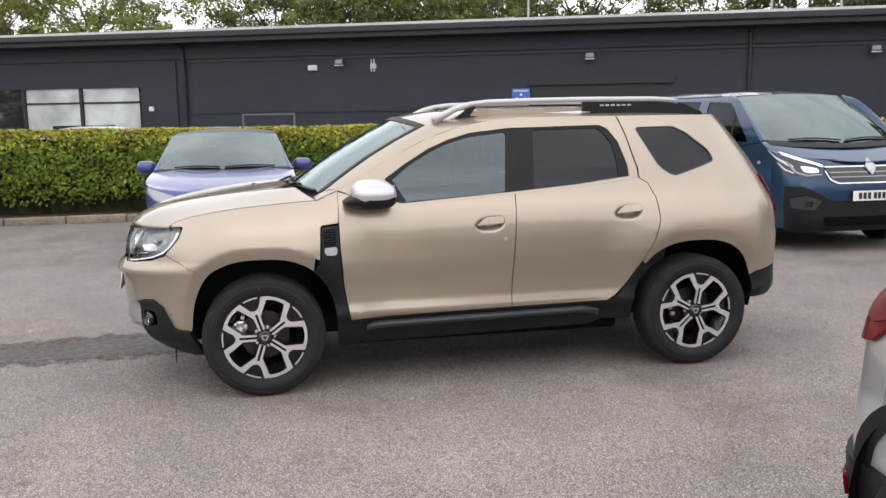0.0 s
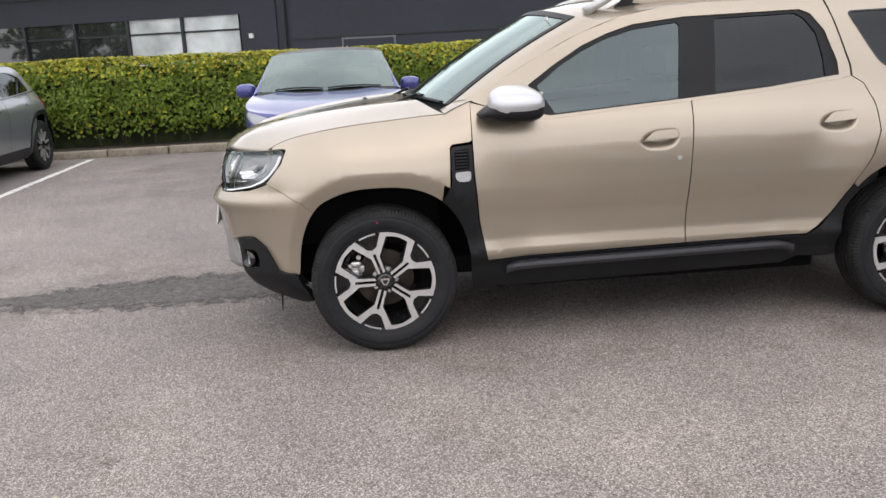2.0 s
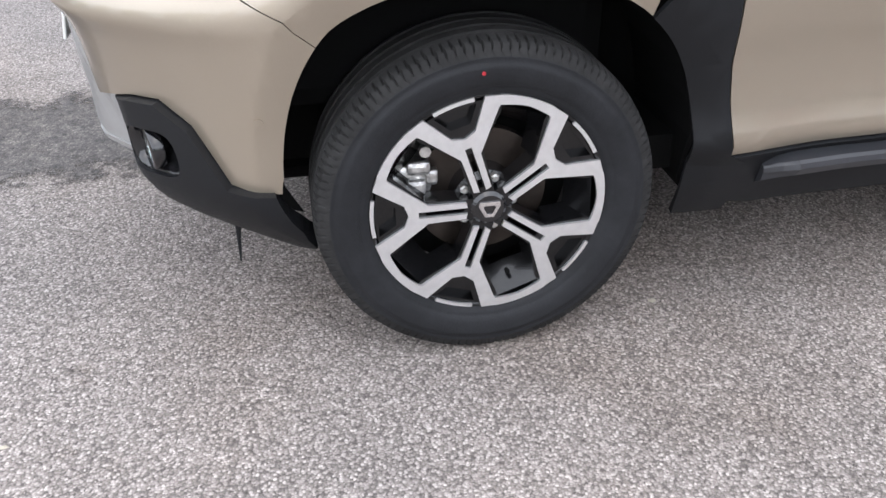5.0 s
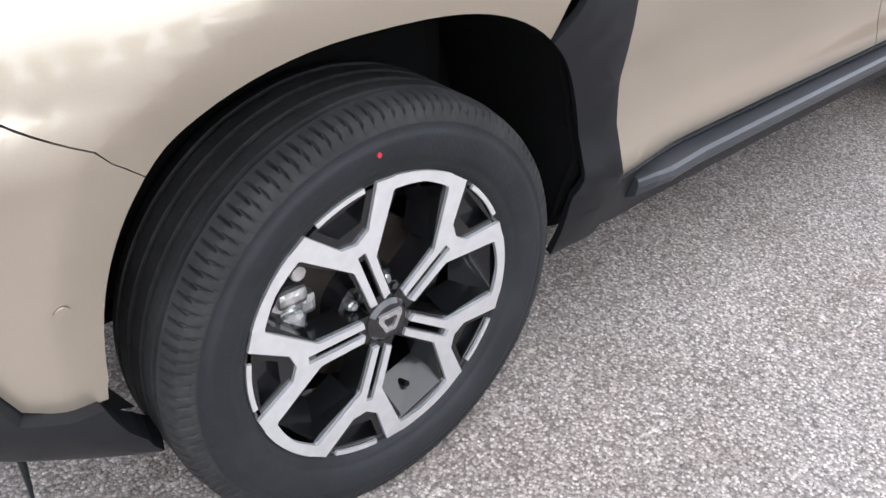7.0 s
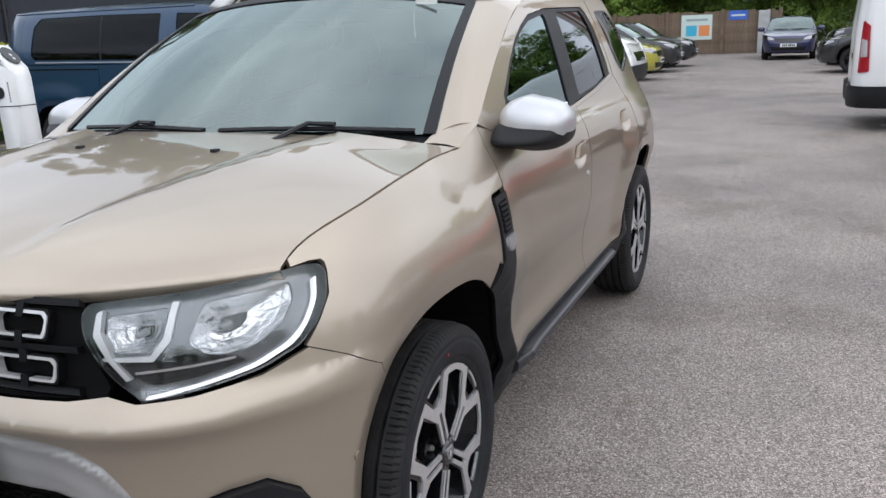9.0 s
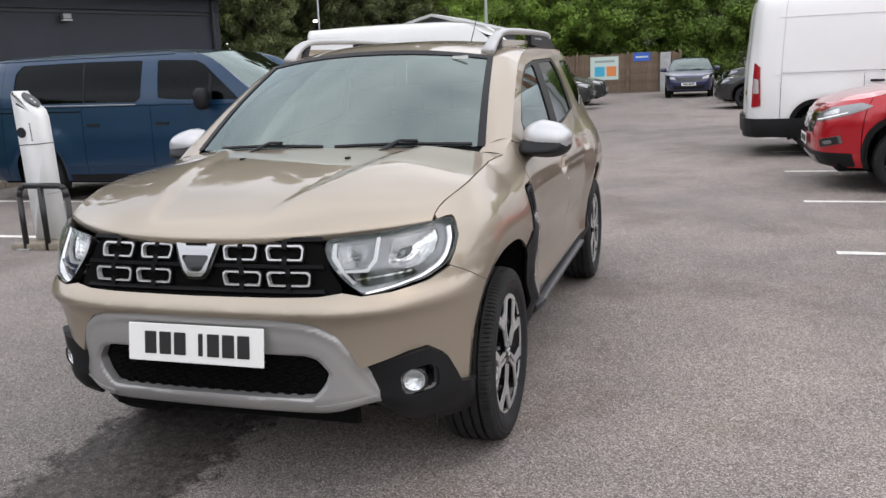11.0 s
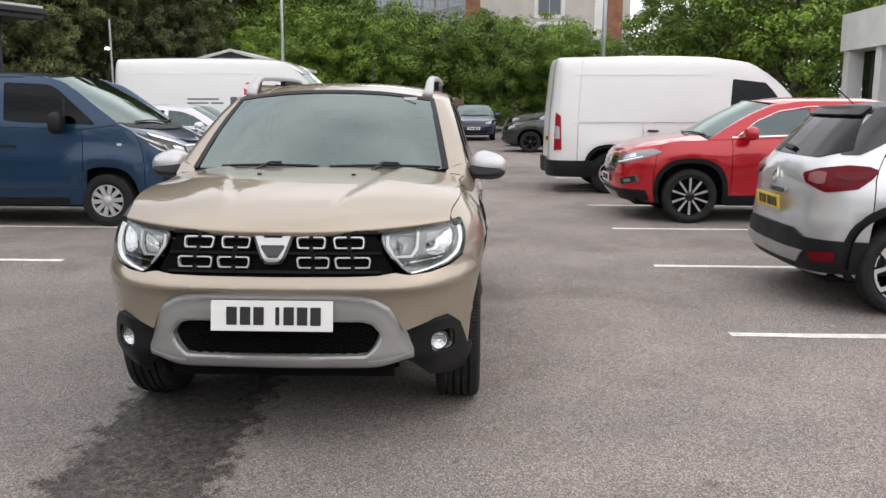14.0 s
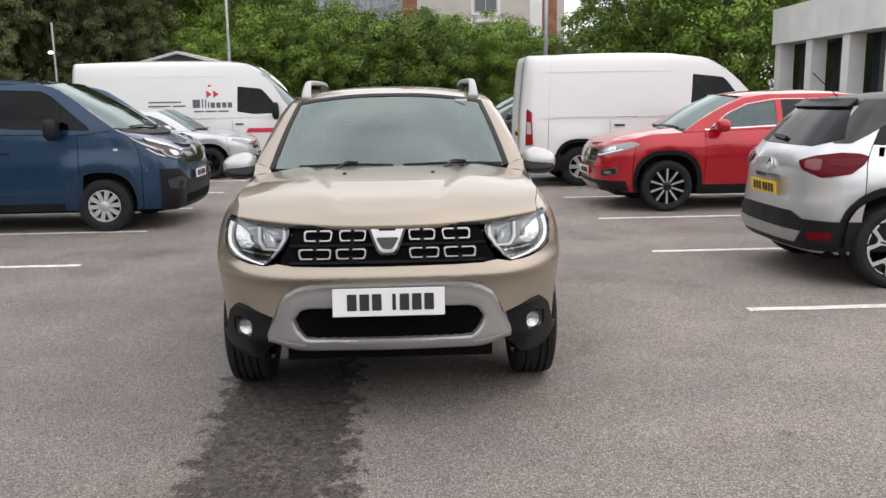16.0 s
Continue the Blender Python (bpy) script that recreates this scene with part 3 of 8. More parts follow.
def y_spoke_rim(parent, turn, face=-0.092, R=0.247):
    """Five forked spokes with machined faces over a black casting."""
    rim = part("rim", lathe([(R + .003, -.082), (R + .001, face + .003), (R - .004, face + .002), (R - .012, face + .008), (R - .018, -.06), (R - .034, .0), (R - .034, .09), (R - .0, .1)], 96), ALLOY_DARK, parent, smooth=True)
    back, front_ = bmesh.new(), bmesh.new()
    for k in range(5):
        a = turn + 72 * k
        c, s = math.cos(radians(a)), math.sin(radians(a))

        def loc(r, h):
            return (r * c - h * s, r * s + h * c)
        stem = [loc(.03, -.022), loc(.105, -.025), loc(.13, -.027), polar(R - .036, a - 23.5), polar(R - .012, a - 24), polar(R - .012, a - 12), polar(R - .012, a), polar(R - .012, a + 12), polar(R - .012, a + 24), polar(R - .036, a + 23.5), loc(.13, .027), loc(.105, .025), loc(.03, .022)]
        slab([stem, [loc(.188, -.02), polar(R - .016, a - 11), polar(R - .016, a + 11), loc(.188, .02)], [loc(.05, -.0045), loc(.128, -.0045), loc(.128, .0045), loc(.05, .0045)]], face + .003, face + .05, back)
        slab([[loc(.188, -.02), polar(R - .016, a - 11), polar(R - .016, a + 11), loc(.188, .02)]], face + .022, face + .045, back)
        half = [(.143, .0068), (.044, .0068), (.047, .0185), (.1, .0195), (.124, .0205)]
        arm = lambda sg: [loc(r, sg * h) for r, h in half] + [polar(R - .026, a + sg * 21.8), polar(R - .022, a + sg * 22.5), polar(R - .003, a + sg * 22.5), polar(R - .003, a + sg * 15), loc(.172, sg * .024)]
        slab([arm(1) + [loc(.163, 0)] + arm(-1)[::-1]], face - .003, face + .0035, front_)
        arc = [polar(R - .003, a - 10 + 20 * i / 6) for i in range(7)] + [polar(R - .0105, a + 10 - 20 * i / 6) for i in range(7)]
        slab([arc], face - .002, face + .003, front_)
        arc = [polar(R - .002, a + 22.5 + 27 * i / 8) for i in range(9)] + [polar(R - .018 - .004 * abs(i - 4) / 4, a + 49.5 - 27 * i / 8) for i in range(9)]
        slab([arc], face - .003, face + .003, front_)
    # sloping black pockets behind the lip and beside each spoke
    for k in range(5):
        b = turn + 36 + 72 * k
        for ring in ([(R - .02, -14.5, face + .004), (R - .024, 14.5, face + .004), (R - .062, 17, face + .062), (R - .062, -17, face + .062)],
                     [(R - .026, 14, face + .004), (.134, 25, face + .004), (.128, 19, face + .06), (R - .062, 12, face + .062)],
                     [(.134, -25, face + .004), (R - .026, -14, face + .004), (R - .062, -12, face + .062), (.128, -19, face + .06)]):
            back.faces.new([back.verts.new((polar(r, b + d)[0], y, polar(r, b + d)[1])) for r, d, y in ring])
    part("spoke_casting", back, ALLOY_DARK, rim)
    part("spoke_face", front_, MACHINED, rim, "machined silver alloy spoke faces")
    hub = lathe([(.0, face - .004), (.03, face - .004), (.037, face + .002), (.04, face + .03), (.066, face + .04), (.07, .0)], 36)
    part("hub_cap", hub, GLOSS_BLACK, rim, smooth=False)
    shield = [(-.016, .013), (.016, .013), (.017, .006), (.007, -.013), (-.007, -.013), (-.017, .006)]
    shield = [(x * 1.3, z * 1.3) for x, z in shield]
    inner = [(x * .55, z * .55 - .001) for x, z in shield]
    part("emblem", slab([shield, inner], face - .0065, face - .003), CHROME, rim)
    part("valve", rod((polar(R - .05, turn + 250)[0], face + .05, polar(R - .05, turn + 250)[1]), (polar(R - .065, turn + 250)[0], face + .02, polar(R - .065, turn + 250)[1]), .005, 8), DEEP_BLACK, rim)
    for k in range(5):
        x, z = polar(.056, turn + 36 + 72 * k)
        bolt = rod((x, face + .025, z), (x, face + .05, z), .0095, 6)
        rod((x, face + .02, z), (x, face + .026, z), .006, 10, bolt)
        part("wheel_bolt", bolt, CAST, rim)
    return rim


def fan_rim(parent, turn, R, spokes, metal, width=0.02, face=-0.07, dark=True, twin=False, edge=None):
    """A plain alloy or trim with straight tapered spokes."""
    rim = part("rim", lathe([(R - .002, -.085), (R + .002, -.092), (R - .008, -.093), (R - .014, -.08), (R - .03, .0), (R - .03, .08)], 48), edge or metal, parent, smooth=True)
    bm = bmesh.new()
    for k in range(spokes):
        a = turn + 360 / spokes * k
        for d in ((-7, 7) if twin else (0,)):
            c, s = math.cos(radians(a + d * .3)), math.sin(radians(a + d * .3))
            b = a + d
            w = width
            p = [(.05 * c + w * s * .7, .05 * s - w * c * .7), (polar(R - .006, b)[0] + w * math.sin(radians(b)), polar(R - .006, b)[1] - w * math.cos(radians(b))),
                 (polar(R - .006, b)[0] - w * math.sin(radians(b)), polar(R - .006, b)[1] + w * math.cos(radians(b))), (.05 * c - w * s * .7, .05 * s + w * c * .7)]
            slab([p], face, face + .025, bm)
    part("spokes", bm, metal, rim)
    part("hub_cap", lathe([(.0, face - .01), (.045, face - .008), (.06, face), (.06, face + .03)], 24), edge or metal, rim, smooth=True)
    part("wheel_back", lathe([(.0, -.03), (R - .02, -.03)], 32), DEEP_BLACK if dark else LAMP_GREY, rim)
    return rim


def wheel(car, at, radius, width, rim_r, builder, right=False, brake=False):
    """A wheel under a car: tyre, rim, and the brake behind it. Its face looks to -y, or to +y on the right side."""
    w = new("wheel")
    w.parent = car
    w.matrix_local = Matrix.Translation(at) @ (Matrix.Rotation(math.pi, 4, "Z") if right else Matrix.Identity(4))
    side, tread = tyre_mesh(radius, width, rim_r)
    t = new("tyre", side)
    t.parent = w
    new("tread", tread).parent = w
    builder(w)
    if brake:
        part("brake_disc", lathe([(.06, -.012), (.14, -.012), (.14, .01), (.06, .01)], 48), GREY_STEEL, w, smooth=False)
        part("backplate", lathe([(.0, .03), (.2, .035)], 40), DEEP_BLACK, w)
        cal = bmesh.new()
        box(-.178, -.105, -.045, .04, .02, .085, .016, cal)
        box(-.168, -.12, -.06, -.04, .024, .058, .01, cal)
        box(-.158, -.11, -.056, -.04, .066, .096, .01, cal)
        box(-.12, -.095, -.05, -.03, .04, .075, .008, cal)
        box(-.15, -.118, -.052, -.03, -.035, -.012, .008, cal)
        rod((-.12, -.05, .115), (-.12, .03, .115), .012, 8, cal)
        rod((-.15, -.05, .015), (-.15, .03, .015), .012, 8, cal)
        part("brake_caliper", cal, CAST, w)
    return w


# ---- the car park ----
def ground():
    bm = bmesh.new()
    n = 40
    xs = [math.copysign(abs(i / n) ** 3 * 600, i) for i in range(-n, n + 1)]
    vs = [[bm.verts.new((x, y, 0)) for y in xs] for x in xs]
    for i in range(2 * n):
        for j in range(2 * n):
            bm.faces.new((vs[i][j], vs[i + 1][j], vs[i + 1][j + 1], vs[i][j + 1]))
    ob = new("ground", shell(bm, "ground", TARMAC, False))
    return tagged(ob, "pale worn macadam car park with damp patches", "ground", kind="structure")


ground()


def bay_line(x, y0, y1, width=0.1):
    """A worn painted line, its edges a little frayed."""
    rnd = random.Random(int(x * 100) + int(y0 * 10))
    bm = bmesh.new()
    n = 40
    row = []
    for i in range(n + 1):
        y = y0 + (y1 - y0) * i / n
        w = width / 2
        row.append((bm.verts.new((x - w + rnd.uniform(-.006, .006), y, 0.004)), bm.verts.new((x + w + rnd.uniform(-.006, .006), y, 0.004))))
    for a, b in zip(row, row[1:]):
        bm.faces.new((a[0], a[1], b[1], b[0]))
    bmesh.ops.recalc_face_normals(bm, faces=bm.faces)
    ob = new("bay_line", shell(bm, "bay_line", LINE_PAINT, False))
    return tagged(ob, "worn white painted parking bay line on macadam", "line", "parking bay lines", "structure")


for x in (-4.22, 1.23, 3.57, 5.75, 8.0, 10.2, 12.42, 14.7, 17.0):
    bay_line(x, 3.1, 8.3)
for x in (-1.2, 1.2, 3.6, 6.0, 8.4, 10.75, 13.1, 15.5):
    bay_line(x, -2.56, -7.4)


def kerb_row(x0, x1, y):
    thing_ = thing("kerb", None, "weathered concrete kerb edging the hedge bed", "kerb", kind="structure")
    me = shell(box(0.005, 0.905, -0.065, 0.065, 0, 0.13, 0.018), "kerb_stone", KERB_STONE)
    x = x0
    k = 0
    while x < x1:
        ob = new("kerb_stone", me)
        ob.parent = thing_
        ob.location = (x, y + 0.006 * math.sin(k * 2.1), -0.012 + 0.006 * math.sin(k * 1.3))
        x += 0.915
        k += 1
    return thing_


kerb_row(-26, 16, 8.58)
bed = new("planting_bed", shell(box(-26, 16, 8.65, 10.3, -0.05, 0.1), "planting_bed", SOIL, False))
tagged(bed, "dark bare soil under the clipped hedge", "soil", kind="structure")


def leaf_cloud(points, size, rnd, lean=0.6, tri=False):
    """Small folded leaves at the given points (position, outward direction)."""
    vs, fs = [], []
    for p, d in points:
        s = size * rnd.uniform(0.6, 1.3)
        n = Vector((d[0] + rnd.uniform(-lean, lean), d[1] + rnd.uniform(-lean, lean), d[2] + rnd.uniform(-lean, lean)))
        if n.length < 1e-4:
            n = Vector((0, 0, 1))
        n.normalize()
        a = n.orthogonal().normalized()
        a.rotate(Matrix.Rotation(rnd.uniform(0, 6.283), 3, n))
        b = n.cross(a)
        c = Vector(p)
        k = len(vs)
        w = 0.36 * s
        vs += [c - a * s * 0.5, c + b * w + n * 0.1 * s, c + a * s * 0.5, c - b * w + n * 0.1 * s]
        fs += [(k, k + 1, k + 2), (k, k + 2, k + 3)]
    me = bpy.data.meshes.new("leaves")
    me.from_pydata([tuple(v) for v in vs], [], fs)
    return me


def hedge(x0, x1, y0, y1, z0, z1):
    """A clipped beech hedge: a dark core as inner shade, stems, and a shell of leaves, thinner at the foot."""
    rnd = random.Random(5)
    th = thing("hedge", None, "clipped green leafy hedge, thin and twiggy at its foot", "hedge")
    # near-black box: the shade in the gaps between leaves, put in as colour
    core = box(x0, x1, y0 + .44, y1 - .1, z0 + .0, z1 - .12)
    part("twig_core", core, mat("hedge_gap_shade", (0.025, 0.032, 0.01), 0.95, noise=(6.0, 0.5)), th)
    pts = []
    def wob(x, z):
        return noise.noise(Vector((x * .9, z * 1.4, 0))) * .13 + noise.noise(Vector((x * 2.6, z * 2.9, 4))) * .17
    def top(x):
        return z1 + noise.noise(Vector((x * .8, 9, 0))) * .05 + noise.noise(Vector((x * 4, 2, 0))) * .03
    L = x1 - x0
    for k in range(int(L * 1650)):
        x = rnd.uniform(x0, x1)
        if not -13 < x < 7 and k % 3:
            continue
        t = rnd.random() ** .75
        zt = top(x)
        z = z0 + .16 + (zt - z0 - .16) * t
        if t < .12 and rnd.random() < .5:
            continue
        depth = rnd.random() ** 1.6 * .3 + (0.16 * (1 - t / .25) if t < .25 else 0)
        pts.append(((x, y0 + wob(x, z) + depth + .05 * max(0, t - .9) * 10, z), (0, -1, .35)))
    for k in range(int(L * 700)):
        x, y = rnd.uniform(x0, x1), rnd.uniform(y0 + .03, y1)
        if not -13 < x < 7 and k % 3:
            continue
        pts.append(((x, y, top(x) - rnd.random() ** 2 * .1 + .03), (0, -.2, 1)))
    fresh = [rnd.random() < .03 + .72 * max(0, min(1, (q[0][2] - z1 + .32) / .3)) for q in pts]
    for nm, flag, m in (("leaves", False, LEAF_HEDGE), ("fresh_leaves", True, LEAF_FRESH)):
        me = leaf_cloud([q for q, f in zip(pts, fresh) if f == flag], 0.068, rnd)
        me.materials.append(m)
        ob = new(nm, me)
        ob.parent = th
        tagged(ob, kind="stuff")
    bm = bmesh.new()
    for k in range(int(L * 3)):
        x = rnd.uniform(x0, x1)
        y = y0 + rnd.uniform(.2, .5)
        rod((x, y, z0 - .02), (x + rnd.uniform(-.12, .12), y + rnd.uniform(-.15, .1), z0 + rnd.uniform(.4, .7)), .009, 5, bm, .005)
    part("stems", bm, TWIG, th)["kind"] = "stuff"
    return th


hedge(-22, 15, 8.85, 9.95, 0.1, 1.44)

# ---- the dark workshop building ----
FD = Vector((-0.93, 0.368, 0)).normalized()          # along the front, away from the near corner
FN = Vector((-0.368, -0.93, 0)).normalized()         # out of the front
FO = Vector((16.7, 15.45, 0))


def front(u, out, z):
    return FO + FD * u + FN * out + Vector((0, 0, z))


def fbox(u0, u1, o0, o1, z0, z1, bevel=0.0, bm=None):
    """A box in the building's own directions."""
    n = bm or bmesh.new()
    n2 = box(u0, u1, o0, o1, z0, z1, bevel)
    me = bpy.data.meshes.new("tmp")
    for v in n2.verts:
        v.co = front(v.co.x, v.co.y, v.co.z)
    n2.to_mesh(me)
    n2.free()
    n.from_mesh(me)
    bpy.data.meshes.remove(me)
    bmesh.ops.recalc_face_normals(n, faces=n.faces)
    return n


def workshop():
    th = thing("workshop_building", None, "low dark-grey industrial building with metal roof edge", "building")
    # mottled pale base colour stands for bright reflections in the first two panes
    GLASS_REFLECT = mat("painted_reflection_glass", (0.5, 0.54, 0.54), 0.05, spec=1.0, noise=(1.1, 0.35))
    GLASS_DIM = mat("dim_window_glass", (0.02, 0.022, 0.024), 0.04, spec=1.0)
    # wall pieces round the window band
    part("wall", fbox(-5.2, 22.2, -18, 0, 0, 3.55), DARK_CLAD, th)
    part("wall", fbox(22.2, 46, -18, 0, 2.7, 3.55), DARK_CLAD, th)
    part("wall", fbox(22.2, 46, -18, 0, 0, 0.9), DARK_CLAD, th)
    part("wall", fbox(22.2, 46, -18, -3.5, 0.9, 2.7), mat("showroom_inside", (0.12, 0.12, 0.12), 0.8), th)
    part("upper_wall", fbox(-5.2, 46, -18, 0.06, 3.554, 4.0), DARK_CLAD, th)
    part("soffit", fbox(-6.1, 47, -18.5, 0.75, 4.004, 4.1), DARK_TRIM, th)
    part("fascia", fbox(-6.1, 47, 0.755, 0.8, 4.0, 4.3, 0.01), DARK_TRIM, th)
    part("gutter", fbox(-6.15, 47, 0.8, 0.93, 4.14, 4.32, 0.03), DARK_TRIM, th)
    part("roof", fbox(-6.1, 47, -18.5, 0.82, 4.32, 4.4), ROOF_SHEET, th)
    # window panes with frames
    for k in range(8):
        u = 22.3 + k * 2.1
        win = part("window", fbox(u, u + 2.0, -0.14, -0.02, 0.95, 1.02), DARK_TRIM, th)
        part("window_frame", fbox(u + 2.0, u + 2.1, -0.16, 0.02, 0.9, 2.7), DARK_TRIM, win)
        part("window_frame", fbox(u, u + 2.0, -0.12, -0.04, 2.2, 2.26), DARK_TRIM, win)
        part("pane", fbox(u, u + 2.0, -0.09, -0.075, 1.02, 2.7), GLASS_REFLECT if k < 2 else GLASS_DIM, win)
        # sheet of dim glass where the painted reflection leaves off
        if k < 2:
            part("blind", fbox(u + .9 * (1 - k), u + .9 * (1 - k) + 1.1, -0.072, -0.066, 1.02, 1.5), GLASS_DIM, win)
    # downpipes
    for u in (20.6, 3.3, -4.9, 33.5):
        bm = rod(front(u, 0.09, 0), front(u, 0.09, 3.9), 0.05)
        rod(front(u, 0.09, 3.9), front(u, 0.8, 4.12), 0.05, bm=bm)
        part("downpipe", bm, DARK_TRIM, th)
    # raised panels of the front
    part("pilaster", fbox(20.9, 22.1, 0.0, 0.05, 0, 3.5), DARK_CLAD, th)
    part("rail", fbox(-5.2, 20.4, 0.002, 0.05, 3.44, 3.5), DARK_TRIM, th)
    part("rail", fbox(10.5, 20.4, 0.002, 0.04, 1.82, 1.87), DARK_TRIM, th)
    # roller door in its recess
    door = part("roller_door", fbox(5.6, 9.5, 0.0, 0.03, 0, 2.5), DARK_TRIM, th)
    for k in range(18):
        part("slat", fbox(5.7, 9.4, 0.03, 0.05, 0.1 + k * .13, 0.21 + k * .13), DARK_TRIM, door)
    part("door_head", fbox(5.4, 9.6, 0.0, 0.14, 2.5, 2.72, 0.01), mat("recess_black", (0.008, 0.008, 0.01), 0.5), th)
    # posts along the roof edge
    for u in (9.56, 6.33, 2.88, 1.08):
        part("roof_post", rod(front(u, .6, 4.38), front(u, .6, 6.4), .03, 8), GALV, th)
    # small low window beside
    win = part("window", fbox(16.95, 18.72, 0.0, 0.035, 0.8, 1.8), mat("grey_frame", (0.12, 0.13, 0.15), 0.5), th)
    part("pane", fbox(17.01, 18.66, 0.036, 0.045, 0.85, 1.75), DARK_CLAD, win)
    return th


workshop()


def floodlight(u):
    th = thing("floodlight", None, "small grey floodlight on a dark wall", "floodlight", "wall floodlights")
    part("housing", fbox(u - .12, u + .12, 0.1, 0.26, 3.26, 3.4, 0.02), LAMP_GREY, th)
    part("bracket", fbox(u - .05, u + .05, 0.0, 0.12, 3.3, 3.36), DARK_TRIM, th)
    part("lens", fbox(u - .13, u + .13, 0.12, 0.28, 3.215, 3.238), mat("lamp_lens", (0.7, 0.7, 0.68), 0.2), th)


for u in (15.4, 7.8, 0.0):
    floodlight(u)


def wall_box(u, z, w, h, label, category, name, material):
    th = thing(name, None, label, category)
    part("case", fbox(u - w / 2, u + w / 2, 0.0, 0.12, z - h / 2, z + h / 2, 0.015), material, th)
    part("cover", fbox(u - w * .42, u + w * .42, 0.121, 0.135, z - h * .38, z + h * .38, 0.005), material, th)


PALE_PLASTIC = mat("pale_plastic", (0.62, 0.62, 0.6), 0.5, noise=(6.0, 0.08))
wall_box(16.3, 3.18, 0.29, 0.16, "pale plastic box on the dark workshop wall", "box", "alarm_box", PALE_PLASTIC)
wall_box(21.8, 2.0, 0.15, 0.15, "small pale box on the dark workshop wall", "box", "junction_box", PALE_PLASTIC)
th = thing("vent_outlet", None, "white twin pipe outlet on a dark wall", "vent")
part("plate", fbox(14.27, 14.46, 0.0, 0.06, 3.12, 3.27, 0.01), PALE_PLASTIC, th)
part("pipe", rod(front(14.32, .1, 3.02), front(14.32, .1, 3.4), .018), PALE_PLASTIC, th)
part("pipe", rod(front(14.41, .1, 3.02), front(14.41, .1, 3.4), .018), PALE_PLASTIC, th)
th = thing("wall_sign", None, "blue square sign with a white emblem on the wall", "sign")
part("board", fbox(9.55, 10.1, 0.0, 0.04, 2.0, 2.42, 0.008), mat("sign_blue", (0.05, 0.12, 0.42), 0.4), th)
for du, z in ((-.12, 2.12), (.12, 2.12), (0, 2.24)):
    bm = rod(front(9.82 + du, .041, z), front(9.82 + du, .05, z), .055, 3)
    part("emblem", bm, mat("sign_white", (0.8, 0.8, 0.8), 0.4), th)
part("bar", fbox(9.6, 10.05, 0.041, 0.046, 2.33, 2.38), mat("sign_pale", (0.4, 0.5, 0.75), 0.4), th)


